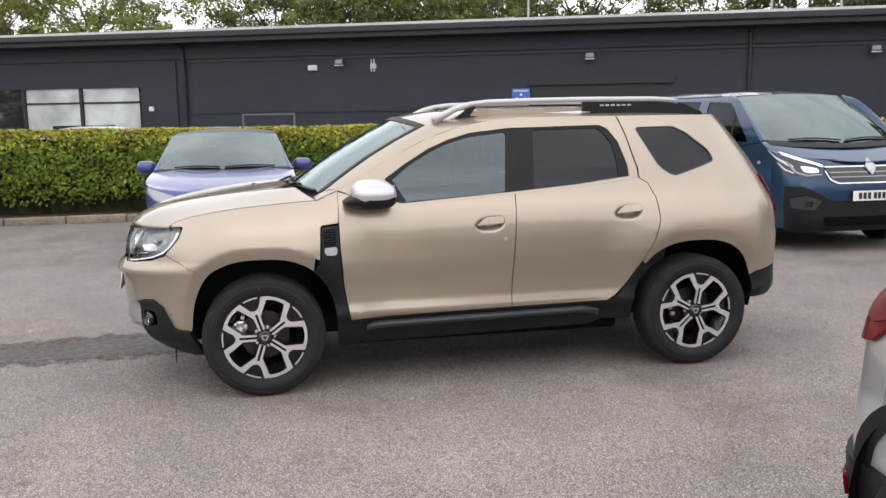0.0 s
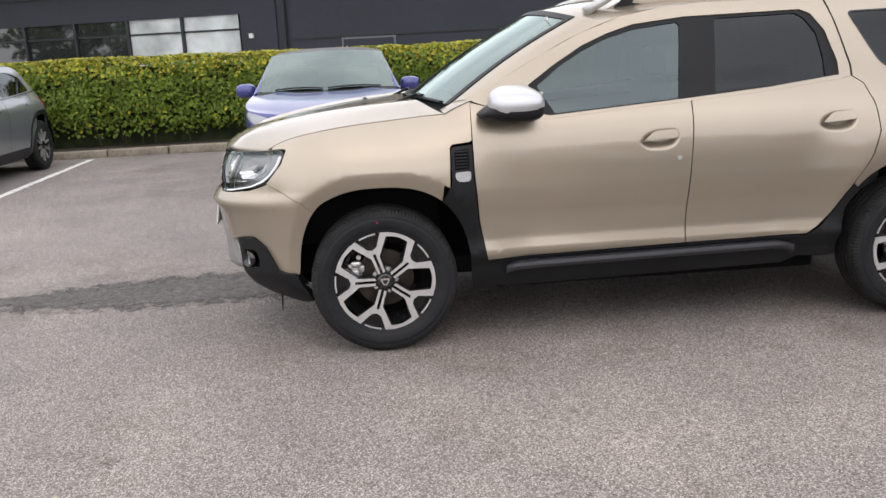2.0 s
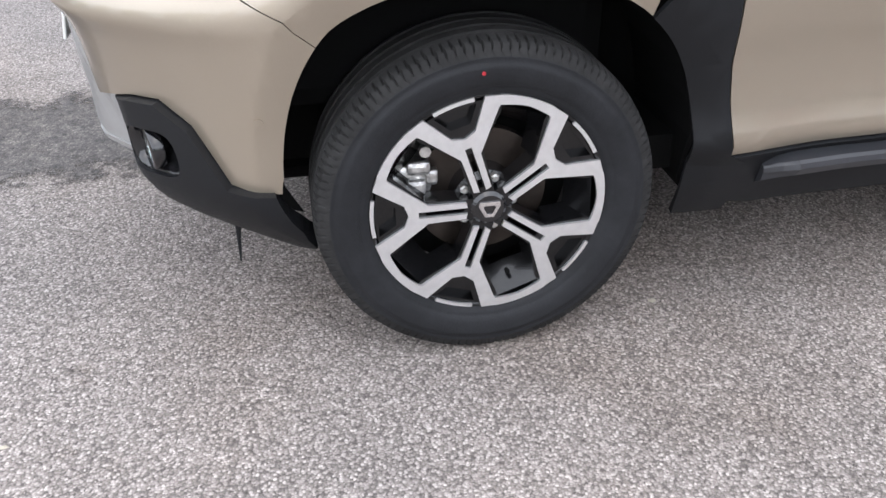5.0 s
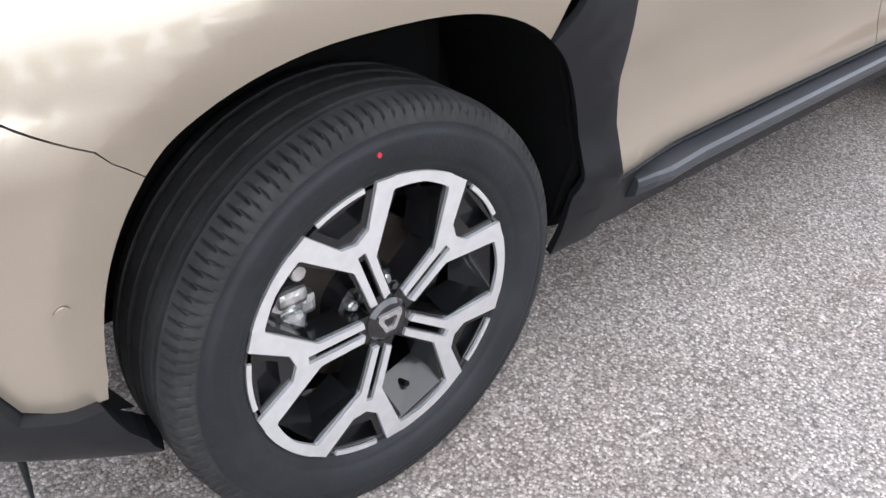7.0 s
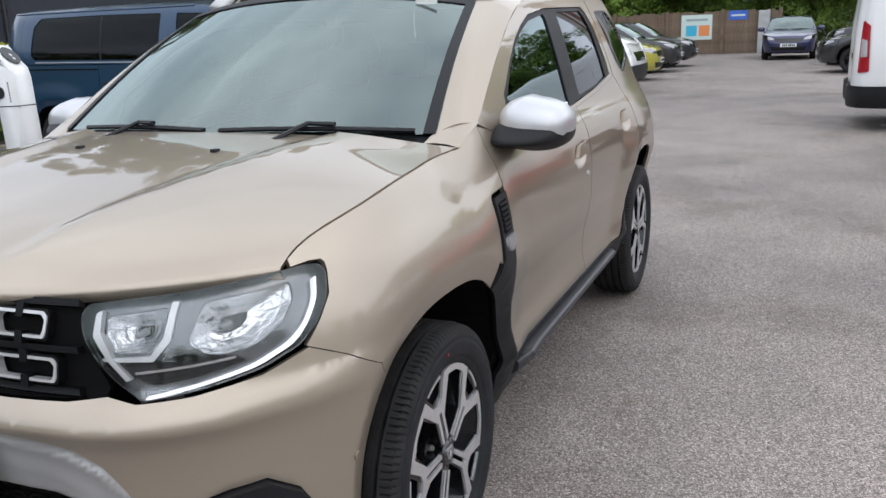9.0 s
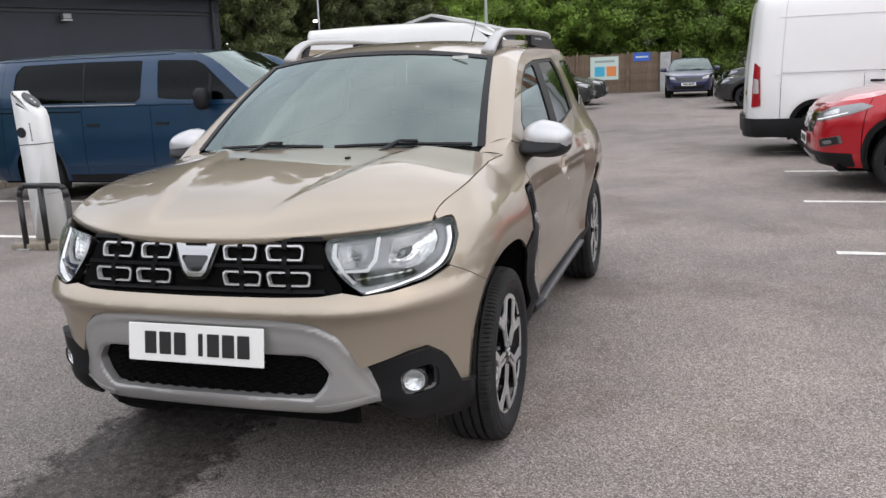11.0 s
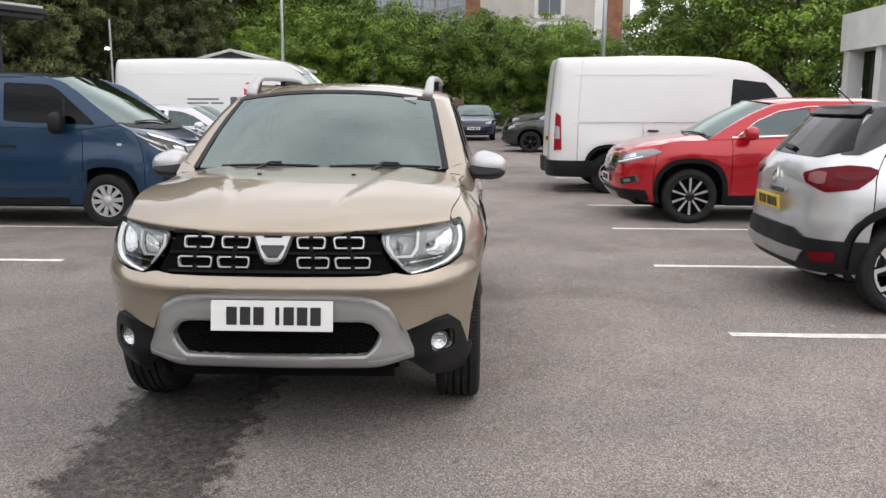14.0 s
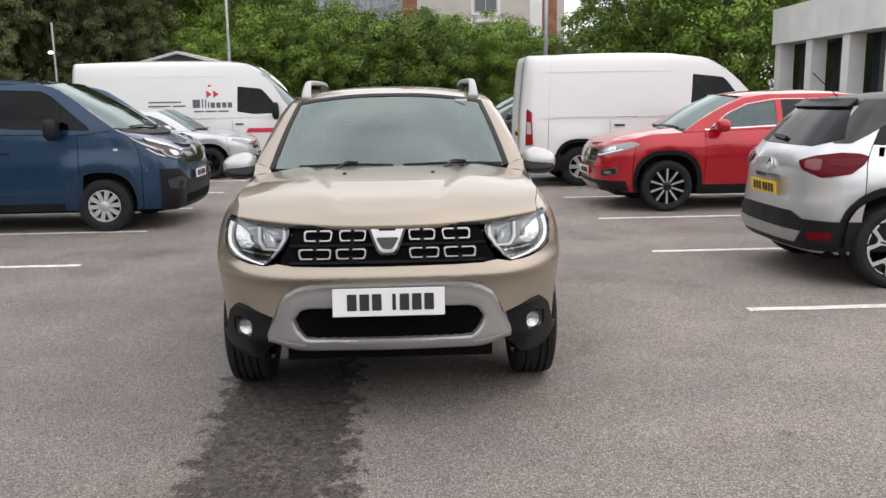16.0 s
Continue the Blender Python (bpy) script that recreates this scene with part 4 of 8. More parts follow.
def damp_patch(name, pts, label):
    """A dark wet stain with a ragged edge."""
    m = TARMAC.copy()
    m.name = "wet_tarmac"
    nt = m.node_tree
    b = nt.nodes["Principled BSDF"]
    src = b.inputs["Base Color"].links[0].from_socket
    mul = nt.nodes.new("ShaderNodeMixRGB")
    mul.blend_type = "MULTIPLY"
    mul.inputs[0].default_value = 1
    tc = nt.nodes.new("ShaderNodeTexCoord")
    ns = nt.nodes.new("ShaderNodeTexNoise")
    ns.inputs["Scale"].default_value = 22.0
    ns.inputs["Detail"].default_value = 9.0
    ns.inputs["Roughness"].default_value = 0.75
    nt.links.new(tc.outputs["Object"], ns.inputs["Vector"])
    rp = nt.nodes.new("ShaderNodeValToRGB")
    rp.color_ramp.elements[0].position, rp.color_ramp.elements[0].color = 0.36, (0.13, 0.13, 0.133, 1)
    rp.color_ramp.elements[1].position, rp.color_ramp.elements[1].color = 0.66, (0.62, 0.61, 0.6, 1)
    nt.links.new(ns.outputs["Fac"], rp.inputs["Fac"])
    nt.links.new(rp.outputs[0], mul.inputs[2])
    nt.links.new(src, mul.inputs[1])
    nt.links.new(mul.outputs[0], b.inputs["Base Color"])
    b.inputs["Roughness"].default_value = 0.6

    def calc(op, a, c):
        n = nt.nodes.new("ShaderNodeMath")
        n.operation = op
        for k, v in enumerate((a, c)):
            if isinstance(v, (int, float)):
                n.inputs[k].default_value = v
            else:
                nt.links.new(v, n.inputs[k])
        return n.outputs[0]
    xyz = nt.nodes.new("ShaderNodeSeparateXYZ")
    nt.links.new(tc.outputs["Object"], xyz.inputs[0])
    x, y = xyz.outputs["X"], xyz.outputs["Y"]
    rough_n = nt.nodes.new("ShaderNodeTexNoise")
    rough_n.inputs["Scale"].default_value = 9.0
    rough_n.inputs["Detail"].default_value = 8.0
    rough_n.inputs["Roughness"].default_value = 0.7
    nt.links.new(tc.outputs["Object"], rough_n.inputs["Vector"])
    # water dries from the edges: nearer the middle line of the streak it is wetter
    across = calc("DIVIDE", calc("SUBTRACT", y, calc("ADD", calc("MULTIPLY", x, 0.05), 0.6)), 0.37)
    soft = calc("ADD", calc("MULTIPLY", calc("MAXIMUM", across, 0.0), 0.95), calc("MULTIPLY", calc("MAXIMUM", calc("MULTIPLY", across, -1.0), 0.0), 0.78))
    tip = calc("MULTIPLY", calc("MAXIMUM", calc("SUBTRACT", -1.55, x), 0.0), 0.6)
    edge = calc("ADD", calc("ADD", soft, tip), calc("MULTIPLY", calc("SUBTRACT", rough_n.outputs["Fac"], 0.5), 1.9))
    wet = nt.nodes.new("ShaderNodeMapRange")
    wet.interpolation_type = "SMOOTHSTEP"
    wet.inputs["From Min"].default_value, wet.inputs["From Max"].default_value = 0.95, 0.5
    nt.links.new(edge, wet.inputs["Value"])
    nt.links.new(wet.outputs[0], b.inputs["Alpha"])
    rnd = random.Random(8)
    out = []
    for i, p in enumerate(pts):
        q = pts[(i + 1) % len(pts)]
        L = math.hypot(q[0] - p[0], q[1] - p[1])
        n = max(2, int(L / .018))
        for k in range(n):
            t = k / n
            x, y = p[0] + (q[0] - p[0]) * t, p[1] + (q[1] - p[1]) * t
            w = .05 * noise.noise(Vector((x * 4, y * 4, 0))) + .035 * noise.noise(Vector((x * 14, y * 14, 3))) + rnd.uniform(-.012, .012)
            out.append((x + w * -(q[1] - p[1]) / L, y + w * (q[0] - p[0]) / L))
    bm = bmesh.new()
    vs = [bm.verts.new((x, y, .003)) for x, y in out]
    for a, c in zip(vs, vs[1:] + vs[:1]):
        bm.edges.new((a, c))
    bmesh.ops.triangle_fill(bm, edges=bm.edges[:], use_beauty=True, normal=(0, 0, 1))
    ob = new(name, shell(bm, name, m, False))
    return tagged(ob, label, "stain", kind="structure")


damp_patch("damp_patch", [(.3, .16), (-.5, .12), (-1.5, .1), (-2.6, .2), (-2.7, .55), (-2.4, .85), (-1.5, 1.02), (-.6, 1.08), (.3, 1.05)], "dark wet streak on the tarmac before the car")


def fallen_bits():
    """Pale chips, twigs and dry leaf scraps lying about on the tarmac."""
    rnd = random.Random(21)
    vs, fs = [], []
    spots = [(-.98, -.99), (.43, -.78), (2.91, -1.43), (2.4, -1.75), (5.2, -2.4)] + [(rnd.uniform(-4, 7), rnd.uniform(-4.2, 3.2)) for _ in range(70)]
    for x, y in spots:
        r = rnd.uniform(.005, .013)
        a = rnd.uniform(0, 6.28)
        k = len(vs)
        n = 5
        for i in range(n):
            t = a + 6.28 * i / n
            q = r * rnd.uniform(.7, 1.3)
            vs.append((x + math.cos(t) * q * 1.5, y + math.sin(t) * q, .001))
        vs.append((x, y, .001 + r * .5))
        fs += [(k + i, k + (i + 1) % n, k + n) for i in range(n)]
    me = bpy.data.meshes.new("fallen_bits")
    me.from_pydata(vs, [], fs)
    me.materials.append(mat("pale_chip", (0.42, 0.38, 0.3), 0.8, random=0.7))
    tagged(new("fallen_bits", me), "small pale stone chips and leaf scraps on tarmac", "litter", kind="stuff")


fallen_bits()


# ---- trees and distance ----
BARK = mat("bark", (0.09, 0.075, 0.06), 0.9, noise=(6.0, 0.35), bump=(14.0, 0.02))


def tree_kind(seed, height, spread, base, leaves, size, material, label, droop=0.0, dense=1.0):
    """A tree: tapered trunk, limbs, and a crown of leaves gathered in uneven clumps."""
    rnd = random.Random(seed)
    th = thing("tree", None, label, "tree", "trees round the car park")
    bm = bmesh.new()
    rod((0, 0, -.1), (rnd.uniform(-.2, .2), rnd.uniform(-.2, .2), height * .45), .03 * height, 9, bm, .016 * height)
    tips = []
    n = 26
    for k in range(n):
        a = k * 2.4 + rnd.uniform(-.4, .4)
        f = (k + .5) / n
        z0 = base * .6 + (height * .8 - base * .6) * f * .9
        r = spread * (math.sin(math.pi * min(1, .22 + .78 * (1 - f) ** .7)) ** .6) * rnd.uniform(.6, 1.05)
        z1 = min(height * .97, z0 + rnd.uniform(.1, .3) * height * (1 - droop))
        tip = Vector((math.cos(a) * r, math.sin(a) * r, max(base, z1)))
        tips.append(tip)
        rod((0, 0, z0 * .8), tip * .96, .008 * height, 5, bm, .002 * height)
    part("trunk", bm, BARK, th, "", True)
    pts = []
    clumps = []
    for t in tips:
        for q in range(6):
            clumps.append((t + Vector((rnd.gauss(0, 1), rnd.gauss(0, 1), rnd.gauss(0, .8))) * spread * .22, rnd.uniform(.1, .24) * spread * dense))
    clumps += [(Vector((rnd.gauss(0, .3) * spread, rnd.gauss(0, .3) * spread, base + (height - base) * rnd.random())), spread * rnd.uniform(.2, .4)) for _ in range(30)]
    for k in range(leaves):
        c, r = clumps[rnd.randrange(len(clumps))]
        d = Vector((rnd.gauss(0, 1), rnd.gauss(0, 1), rnd.gauss(0, 1))).normalized()
        p = c + Vector((d.x, d.y, d.z * .75)) * r * rnd.random() ** .3
        p.z -= droop * rnd.random() * 1.5
        if p.z < base * .7 or p.z > height * 1.03:
            continue
        pts.append((p, d + Vector((0, 0, .5))))
    me = leaf_cloud(pts, size, rnd, .4)
    me.materials.append(material)
    ob = new("crown", me)
    ob.parent = th
    return th


LEAF_DARK = mat("dark_leaf", (0.098, 0.118, 0.042), 0.55, noise=(0.5, 0.4), random=0.5, spec=0.3)
LEAF_OLIVE = mat("olive_leaf", (0.15, 0.165, 0.035), 0.6, noise=(0.5, 0.4), random=0.45, spec=0.3)
bushy = tree_kind(1, 6.2, 2.9, .35, 40000, .125, LEAF_BRIGHT, "bright green bushy tree with leaves to the ground", dense=1.1)
bushy.matrix_world = pose(41.5, 7.4, 0)
tall = tree_kind(2, 17.5, 4.2, 1.6, 54000, .205, LEAF_DARK, "tall dark-leaved tree with a deep crown", .25)
tall.matrix_world = pose(35.5, 17, 0)
broad = tree_kind(3, 12.0, 4.4, 2.5, 22000, .2, LEAF_OLIVE, "broad olive-green tree behind the workshop roof", .1)
broad.matrix_world = pose(-24, 48, 0)
maple = tree_kind(4, 8.0, 3.2, 1.4, 24000, .15, LEAF_BRIGHT, "leafy mid-green tree beside the white building", .05)
maple.matrix_world = pose(35.5, -12.2, 0)
rnd = random.Random(11)
for x, y, s in ((42.5, 2.8, .95), (42, -1.6, .92), (42.5, -5.8, .86), (41.5, 11.6, 1.02), (43.5, -9.6, .8), (44.5, 5, 1.1), (45, .4, 1.05), (44, 9.6, 1.1), (45.5, -4, 1.0), (38.5, 9.3, .8), (46.5, 8.3, 1.4)):
    copy_thing(bushy, pose(x, y, 0, 0, 0, rnd.uniform(0, 360)) @ Matrix.Scale(s, 4))
for x, y, s in ((33, 21, 1.0), (39, 14, 1.05), (30.5, 25, 1.0), (44, 15, 1.1), (37.5, 20.5, 1.1), (28.5, 20.5, .75), (41, 24, 1.15), (48, 11, 1.1), (31, 31, 1.1), (33.5, 14.5, .42), (36.5, 12.4, .4), (30.5, 17, .45), (34.5, 18.5, .5), (40.5, 16.5, .5)):
    copy_thing(tall, pose(x, y, 0, 0, 0, rnd.uniform(0, 360)) @ Matrix.Scale(s, 4))
for x, y, s in ((-17, 50, 1.0), (-31, 46, 1.05), (-9.5, 47, .95), (4.5, 50, 1.05), (.6, 51, 1.0), (12, 47, 1.0), (19.5, 45, 1.0), (27, 43, 1.0), (-38, 50, 1.1), (8, 56, 1.1), (33, 40, 1.0), (-20, 58, 1.1), (16, 54, 1.1)):
    copy_thing(broad, pose(x, y, 0, 0, 0, rnd.uniform(0, 360)) @ Matrix.Scale(s, 4))
for x, y, s in ((33, -14.5, 1.05), (39, -12.0, 1.0), (34, -19.5, .9), (42, -14.5, 1.15), (37, -17.5, 1.1)):
    copy_thing(maple, pose(x, y, 0, 0, 0, rnd.uniform(0, 360)) @ Matrix.Scale(s, 4))


# added trees at the far edges, out of view: they darken low reflections
reflection_tree = tree_kind(6, 6.2, 2.9, .35, 6000, .32, LEAF_BRIGHT, "unseen bushy green tree added to darken reflections from the site edge", dense=1.1)
reflection_tree.matrix_world = pose(-25, 27, 0)
for k in range(9):
    copy_thing(reflection_tree, pose(-23 - (k % 2), -22 + k * 5.2, 0, 0, 0, k * 71) @ Matrix.Scale(.62 + .07 * (k % 3), 4))
for k in range(8):
    copy_thing(reflection_tree, pose(-19 + k * 5.4, -30 - (k % 2), 0, 0, 0, k * 53) @ Matrix.Scale(.58 + .07 * (k % 3), 4))


def fence():
    th = thing("fence", None, "weathered brown close-boarded timber fence", "fence")
    rnd = random.Random(3)
    me = [shell(box(-.012, .012, -.07, .07, 0, h, .004), "board", WOOD_FENCE, False) for h in (1.7, 1.74, 1.77)]
    y = -.3
    while y < 13.5:
        ob = new("board", rnd.choice(me))
        ob.parent = th
        ob.location = (37 + rnd.uniform(-.008, .008), y, .02)
        y += .15
    for k in range(7):
        part("post", box(36.9, 37.0 - .014, -.3 + k * 2.3 - .06, -.3 + k * 2.3 + .06, 0, 1.85, .008), WOOD_FENCE, th)
    for z in (.35, 1.4):
        part("rail", box(37.014, 37.07, -.3, 13.5, z, z + .09), WOOD_FENCE, th)
    return th


fence()


def notice(name, label, x, y0, y1, z0, z1, base, blocks):
    th = thing(name, None, label, "sign")
    part("board", box(x, x + .03, y0, y1, z0, z1, .004), base, th)
    for by0, by1, bz0, bz1, m in blocks:
        part("panel_block", box(x - .004, x - .0005, by0, by1, bz0, bz1), m, th)


PALE_SIGN = mat("pale_sign", (0.55, 0.66, 0.62), 0.5)
notice("notice_board", "pale notice board with blue and orange panels on a fence", 36.956, 2.42, 3.7, .62, 1.66, PALE_SIGN,
       [(3.05, 3.5, .78, 1.22, mat("sign_cyan", (0.05, 0.42, 0.62), 0.5)), (2.52, 2.96, .78, 1.22, mat("sign_orange", (0.72, 0.25, 0.08), 0.5)), (2.6, 3.5, 1.4, 1.5, mat("sign_grey", (0.3, 0.36, 0.36), 0.5))])
notice("small_sign", "small blue and white sign on the fence", 36.956, 1.0, 1.75, 1.4, 1.78, mat("sign_blue_far", (0.04, 0.12, 0.5), 0.5), [(1.1, 1.65, 1.55, 1.62, PALE_SIGN)])
th = thing("gate_post", None, "grey metal cabinet at the end of the fence", "cabinet")
part("case", box(36.7, 36.95, .1, .55, 0, 1.75, .01), GALV, th)
part("door", box(36.68, 36.698, .14, .51, .1, 1.65, .006), GALV, th)


def lamp_post(x, y, h, r, label, head):
    th = thing("lamp_post", pose(x, y, 0), label, "lamp post", "lamp posts")
    part("pole", rod((0, 0, 0), (0, 0, h), r, 12, r2=r * .6), GALV, th, "", True)
    part("base", rod((0, 0, 0), (0, 0, .9), r * 1.4, 12), GALV, th)
    if head:
        part("lantern", box(-.5, .1, -.12, .12, h - .05, h + .06, .03), GALV, th)


lamp_post(30, 6.82, 9, .07, "slim grey steel lamp post", True)
lamp_post(34.5, -6.6, 10, .12, "tall grey steel lamp post by the trees", True)
th = thing("pole_lamp", pose(25, 11.65, 0), "floodlight glowing on a thin pole", "lamp")
part("pole", rod((0, 0, 0), (0, 0, 4.3), .035, 8), GALV, th)
part("arm", rod((0, 0, 3.3), (-.25, .0, 3.32), .02, 6), GALV, th)
GLOW = mat("lamp_glow", (0.9, 0.88, 0.8), 0.4)
GLOW.node_tree.nodes["Principled BSDF"].inputs["Emission Color"].default_value = (1, 0.95, 0.85, 1)
GLOW.node_tree.nodes["Principled BSDF"].inputs["Emission Strength"].default_value = 3
part("lamp_head", box(-.34, -.24, -.07, .07, 3.25, 3.34, .02), GLOW, th)


def gabled_store():
    th = thing("store_building", None, "grey gable-roofed store behind the vans", "building")
    w = mat("store_wall", (0.1, 0.11, 0.12), 0.7, noise=(1.0, 0.1))
    part("wall", box(27, 31, 5.9, 10.2, 0, 2.72), w, th)
    for y0, y1, z0, z1 in ((5.7, 8.0, 2.7, 3.32), (10.4, 8.0, 2.7, 3.32)):
        bm = bmesh.new()
        vs = [bm.verts.new(c) for c in ((26.7, y0, z0), (31.3, y0, z0), (31.3, y1, z1), (26.7, y1, z1), (26.7, y0, z0 + .1), (31.3, y0, z0 + .1), (31.3, y1, z1 + .1), (26.7, y1, z1 + .1))]
        for f in ((0, 1, 2, 3), (4, 5, 6, 7), (0, 1, 5, 4), (1, 2, 6, 5), (2, 3, 7, 6), (3, 0, 4, 7)):
            bm.faces.new([vs[i] for i in f])
        bmesh.ops.recalc_face_normals(bm, faces=bm.faces)
        part("roof", bm, ROOF_SHEET, th)
    bm = bmesh.new()
    v = [bm.verts.new(c) for c in ((27.0, 5.9, 2.72), (27.0, 10.2, 2.72), (27.0, 8.0, 3.3), (27.1, 5.9, 2.72), (27.1, 10.2, 2.72), (27.1, 8.0, 3.3))]
    for f in ((0, 1, 2), (3, 5, 4), (0, 3, 4, 1), (1, 4, 5, 2), (2, 5, 3, 0)):
        bm.faces.new([v[i] for i in f])
    bmesh.ops.recalc_face_normals(bm, faces=bm.faces)
    part("gable", bm, w, th)


gabled_store()


def cream_block():
    """A rendered block far behind the trees, with brick strips and a long glazed wing."""
    th = thing("apartment_building", None, "cream rendered block with brick strips and a grey glazed wing", "building")
    brick = mat("far_brick", (0.26, 0.12, 0.07), 0.85, noise=(1.5, 0.25), noise2=(9.0, 0.2))
    glass = mat("far_glass", (0.06, 0.075, 0.09), 0.1, coat=0.4)
    fr = mat("far_frame", (0.42, 0.42, 0.42), 0.5)
    grey = mat("far_grey_wall", (0.24, 0.26, 0.28), 0.6, noise=(0.8, 0.15))
    part("wall", box(62, 74, -12.6, -.1, 0, 17), CREAM_RENDER, th)
    part("parapet", box(61.7, 74.3, -12.9, .2, 17, 17.5), fr, th)
    for y0, y1 in ((-1.25, -.12), (-12.0, -10.9)):
        part("brick_strip", box(61.9, 61.996, y0, y1, 0, 16.9), brick, th)
    part("pale_strip", box(61.92, 61.996, -10.85, -9.9, 0, 16.9), WHITE_RENDER, th)
    for y in (-3.6, -6.5):
        for z in (2.2, 5.1, 8.1, 11.3, 14.2):
            if y == -3.6 and z == 8.1:
                continue
            part("surround", box(61.95, 61.996, y - 1.15, y + 1.15, z - .2, z + 2.5), WHITE_RENDER, th)
            win = part("window", box(61.9, 61.946, y - .9, y + .9, z, z + 2.3, .01), fr, th)
            for a, b in ((-.82, -.04), (.04, .82)):
                part("pane", box(61.885, 61.897, y + a, y + b, z + .08, z + 2.22), glass, win)
    a, b = Vector((62.6, -.1, 0)), Vector((92, 14.6, 0))
    d = (b - a).normalized()
    n = Vector((-d.y, d.x, 0))

    def wbox(u0, u1, o0, o1, z0, z1):
        bm = box(u0, u1, o0, o1, z0, z1)
        for v in bm.verts:
            v.co = a + d * v.co.x + n * v.co.y + Vector((0, 0, v.co.z))
        bmesh.ops.recalc_face_normals(bm, faces=bm.faces)
        return bm
    part("wing", wbox(0, (b - a).length, -6, 0, 0, 12.9), grey, th)
    part("eaves", wbox(-.2, (b - a).length + .3, -6.3, .35, 12.9, 13.3), fr, th)
    for k in range(12):
        for z in (5.0, 9.0):
            win = part("window", wbox(.5 + 2.6 * k, 2.5 + 2.6 * k, .004, .06, z, z + 3.1), fr, th)
            for q in (.08, 1.04):
                part("pane", wbox(.5 + 2.6 * k + q, .5 + 2.6 * k + q + .88, .064, .08, z + .1, z + 3.0), glass, win)


cream_block()


def white_hall():
    """A white-rendered hall with square columns in front of dark glazing."""
    th = thing("showroom_building", None, "white rendered showroom with square columns and dark glazing", "building")
    a, b = Vector((29.3, -14.95, 0)), Vector((15, -14.52, 0))
    d = (b - a).normalized()
    n = Vector((-d.y, d.x, 0))
    if n.y < 0:
        n = -n
    L = (b - a).length

    def wbox(u0, u1, o0, o1, z0, z1):
        bm = box(u0, u1, o0, o1, z0, z1)
        for v in bm.verts:
            v.co = a + d * v.co.x + n * v.co.y + Vector((0, 0, v.co.z))
        bmesh.ops.recalc_face_normals(bm, faces=bm.faces)
        return bm
    part("fascia", wbox(0, L, -12, .12, 3.5, 4.85), WHITE_RENDER, th)
    part("glazing", wbox(.05, L, -12, -.8, 0, 3.49), mat("dark_glazing", (0.03, 0.035, 0.04), 0.08, coat=0.3), th)
    k = 0
    u = .1
    while u < L:
        part("column", wbox(u, u + .5, -.55, 0.0, 0, 3.495), WHITE_RENDER, th)
        u += 2.78


white_hall()


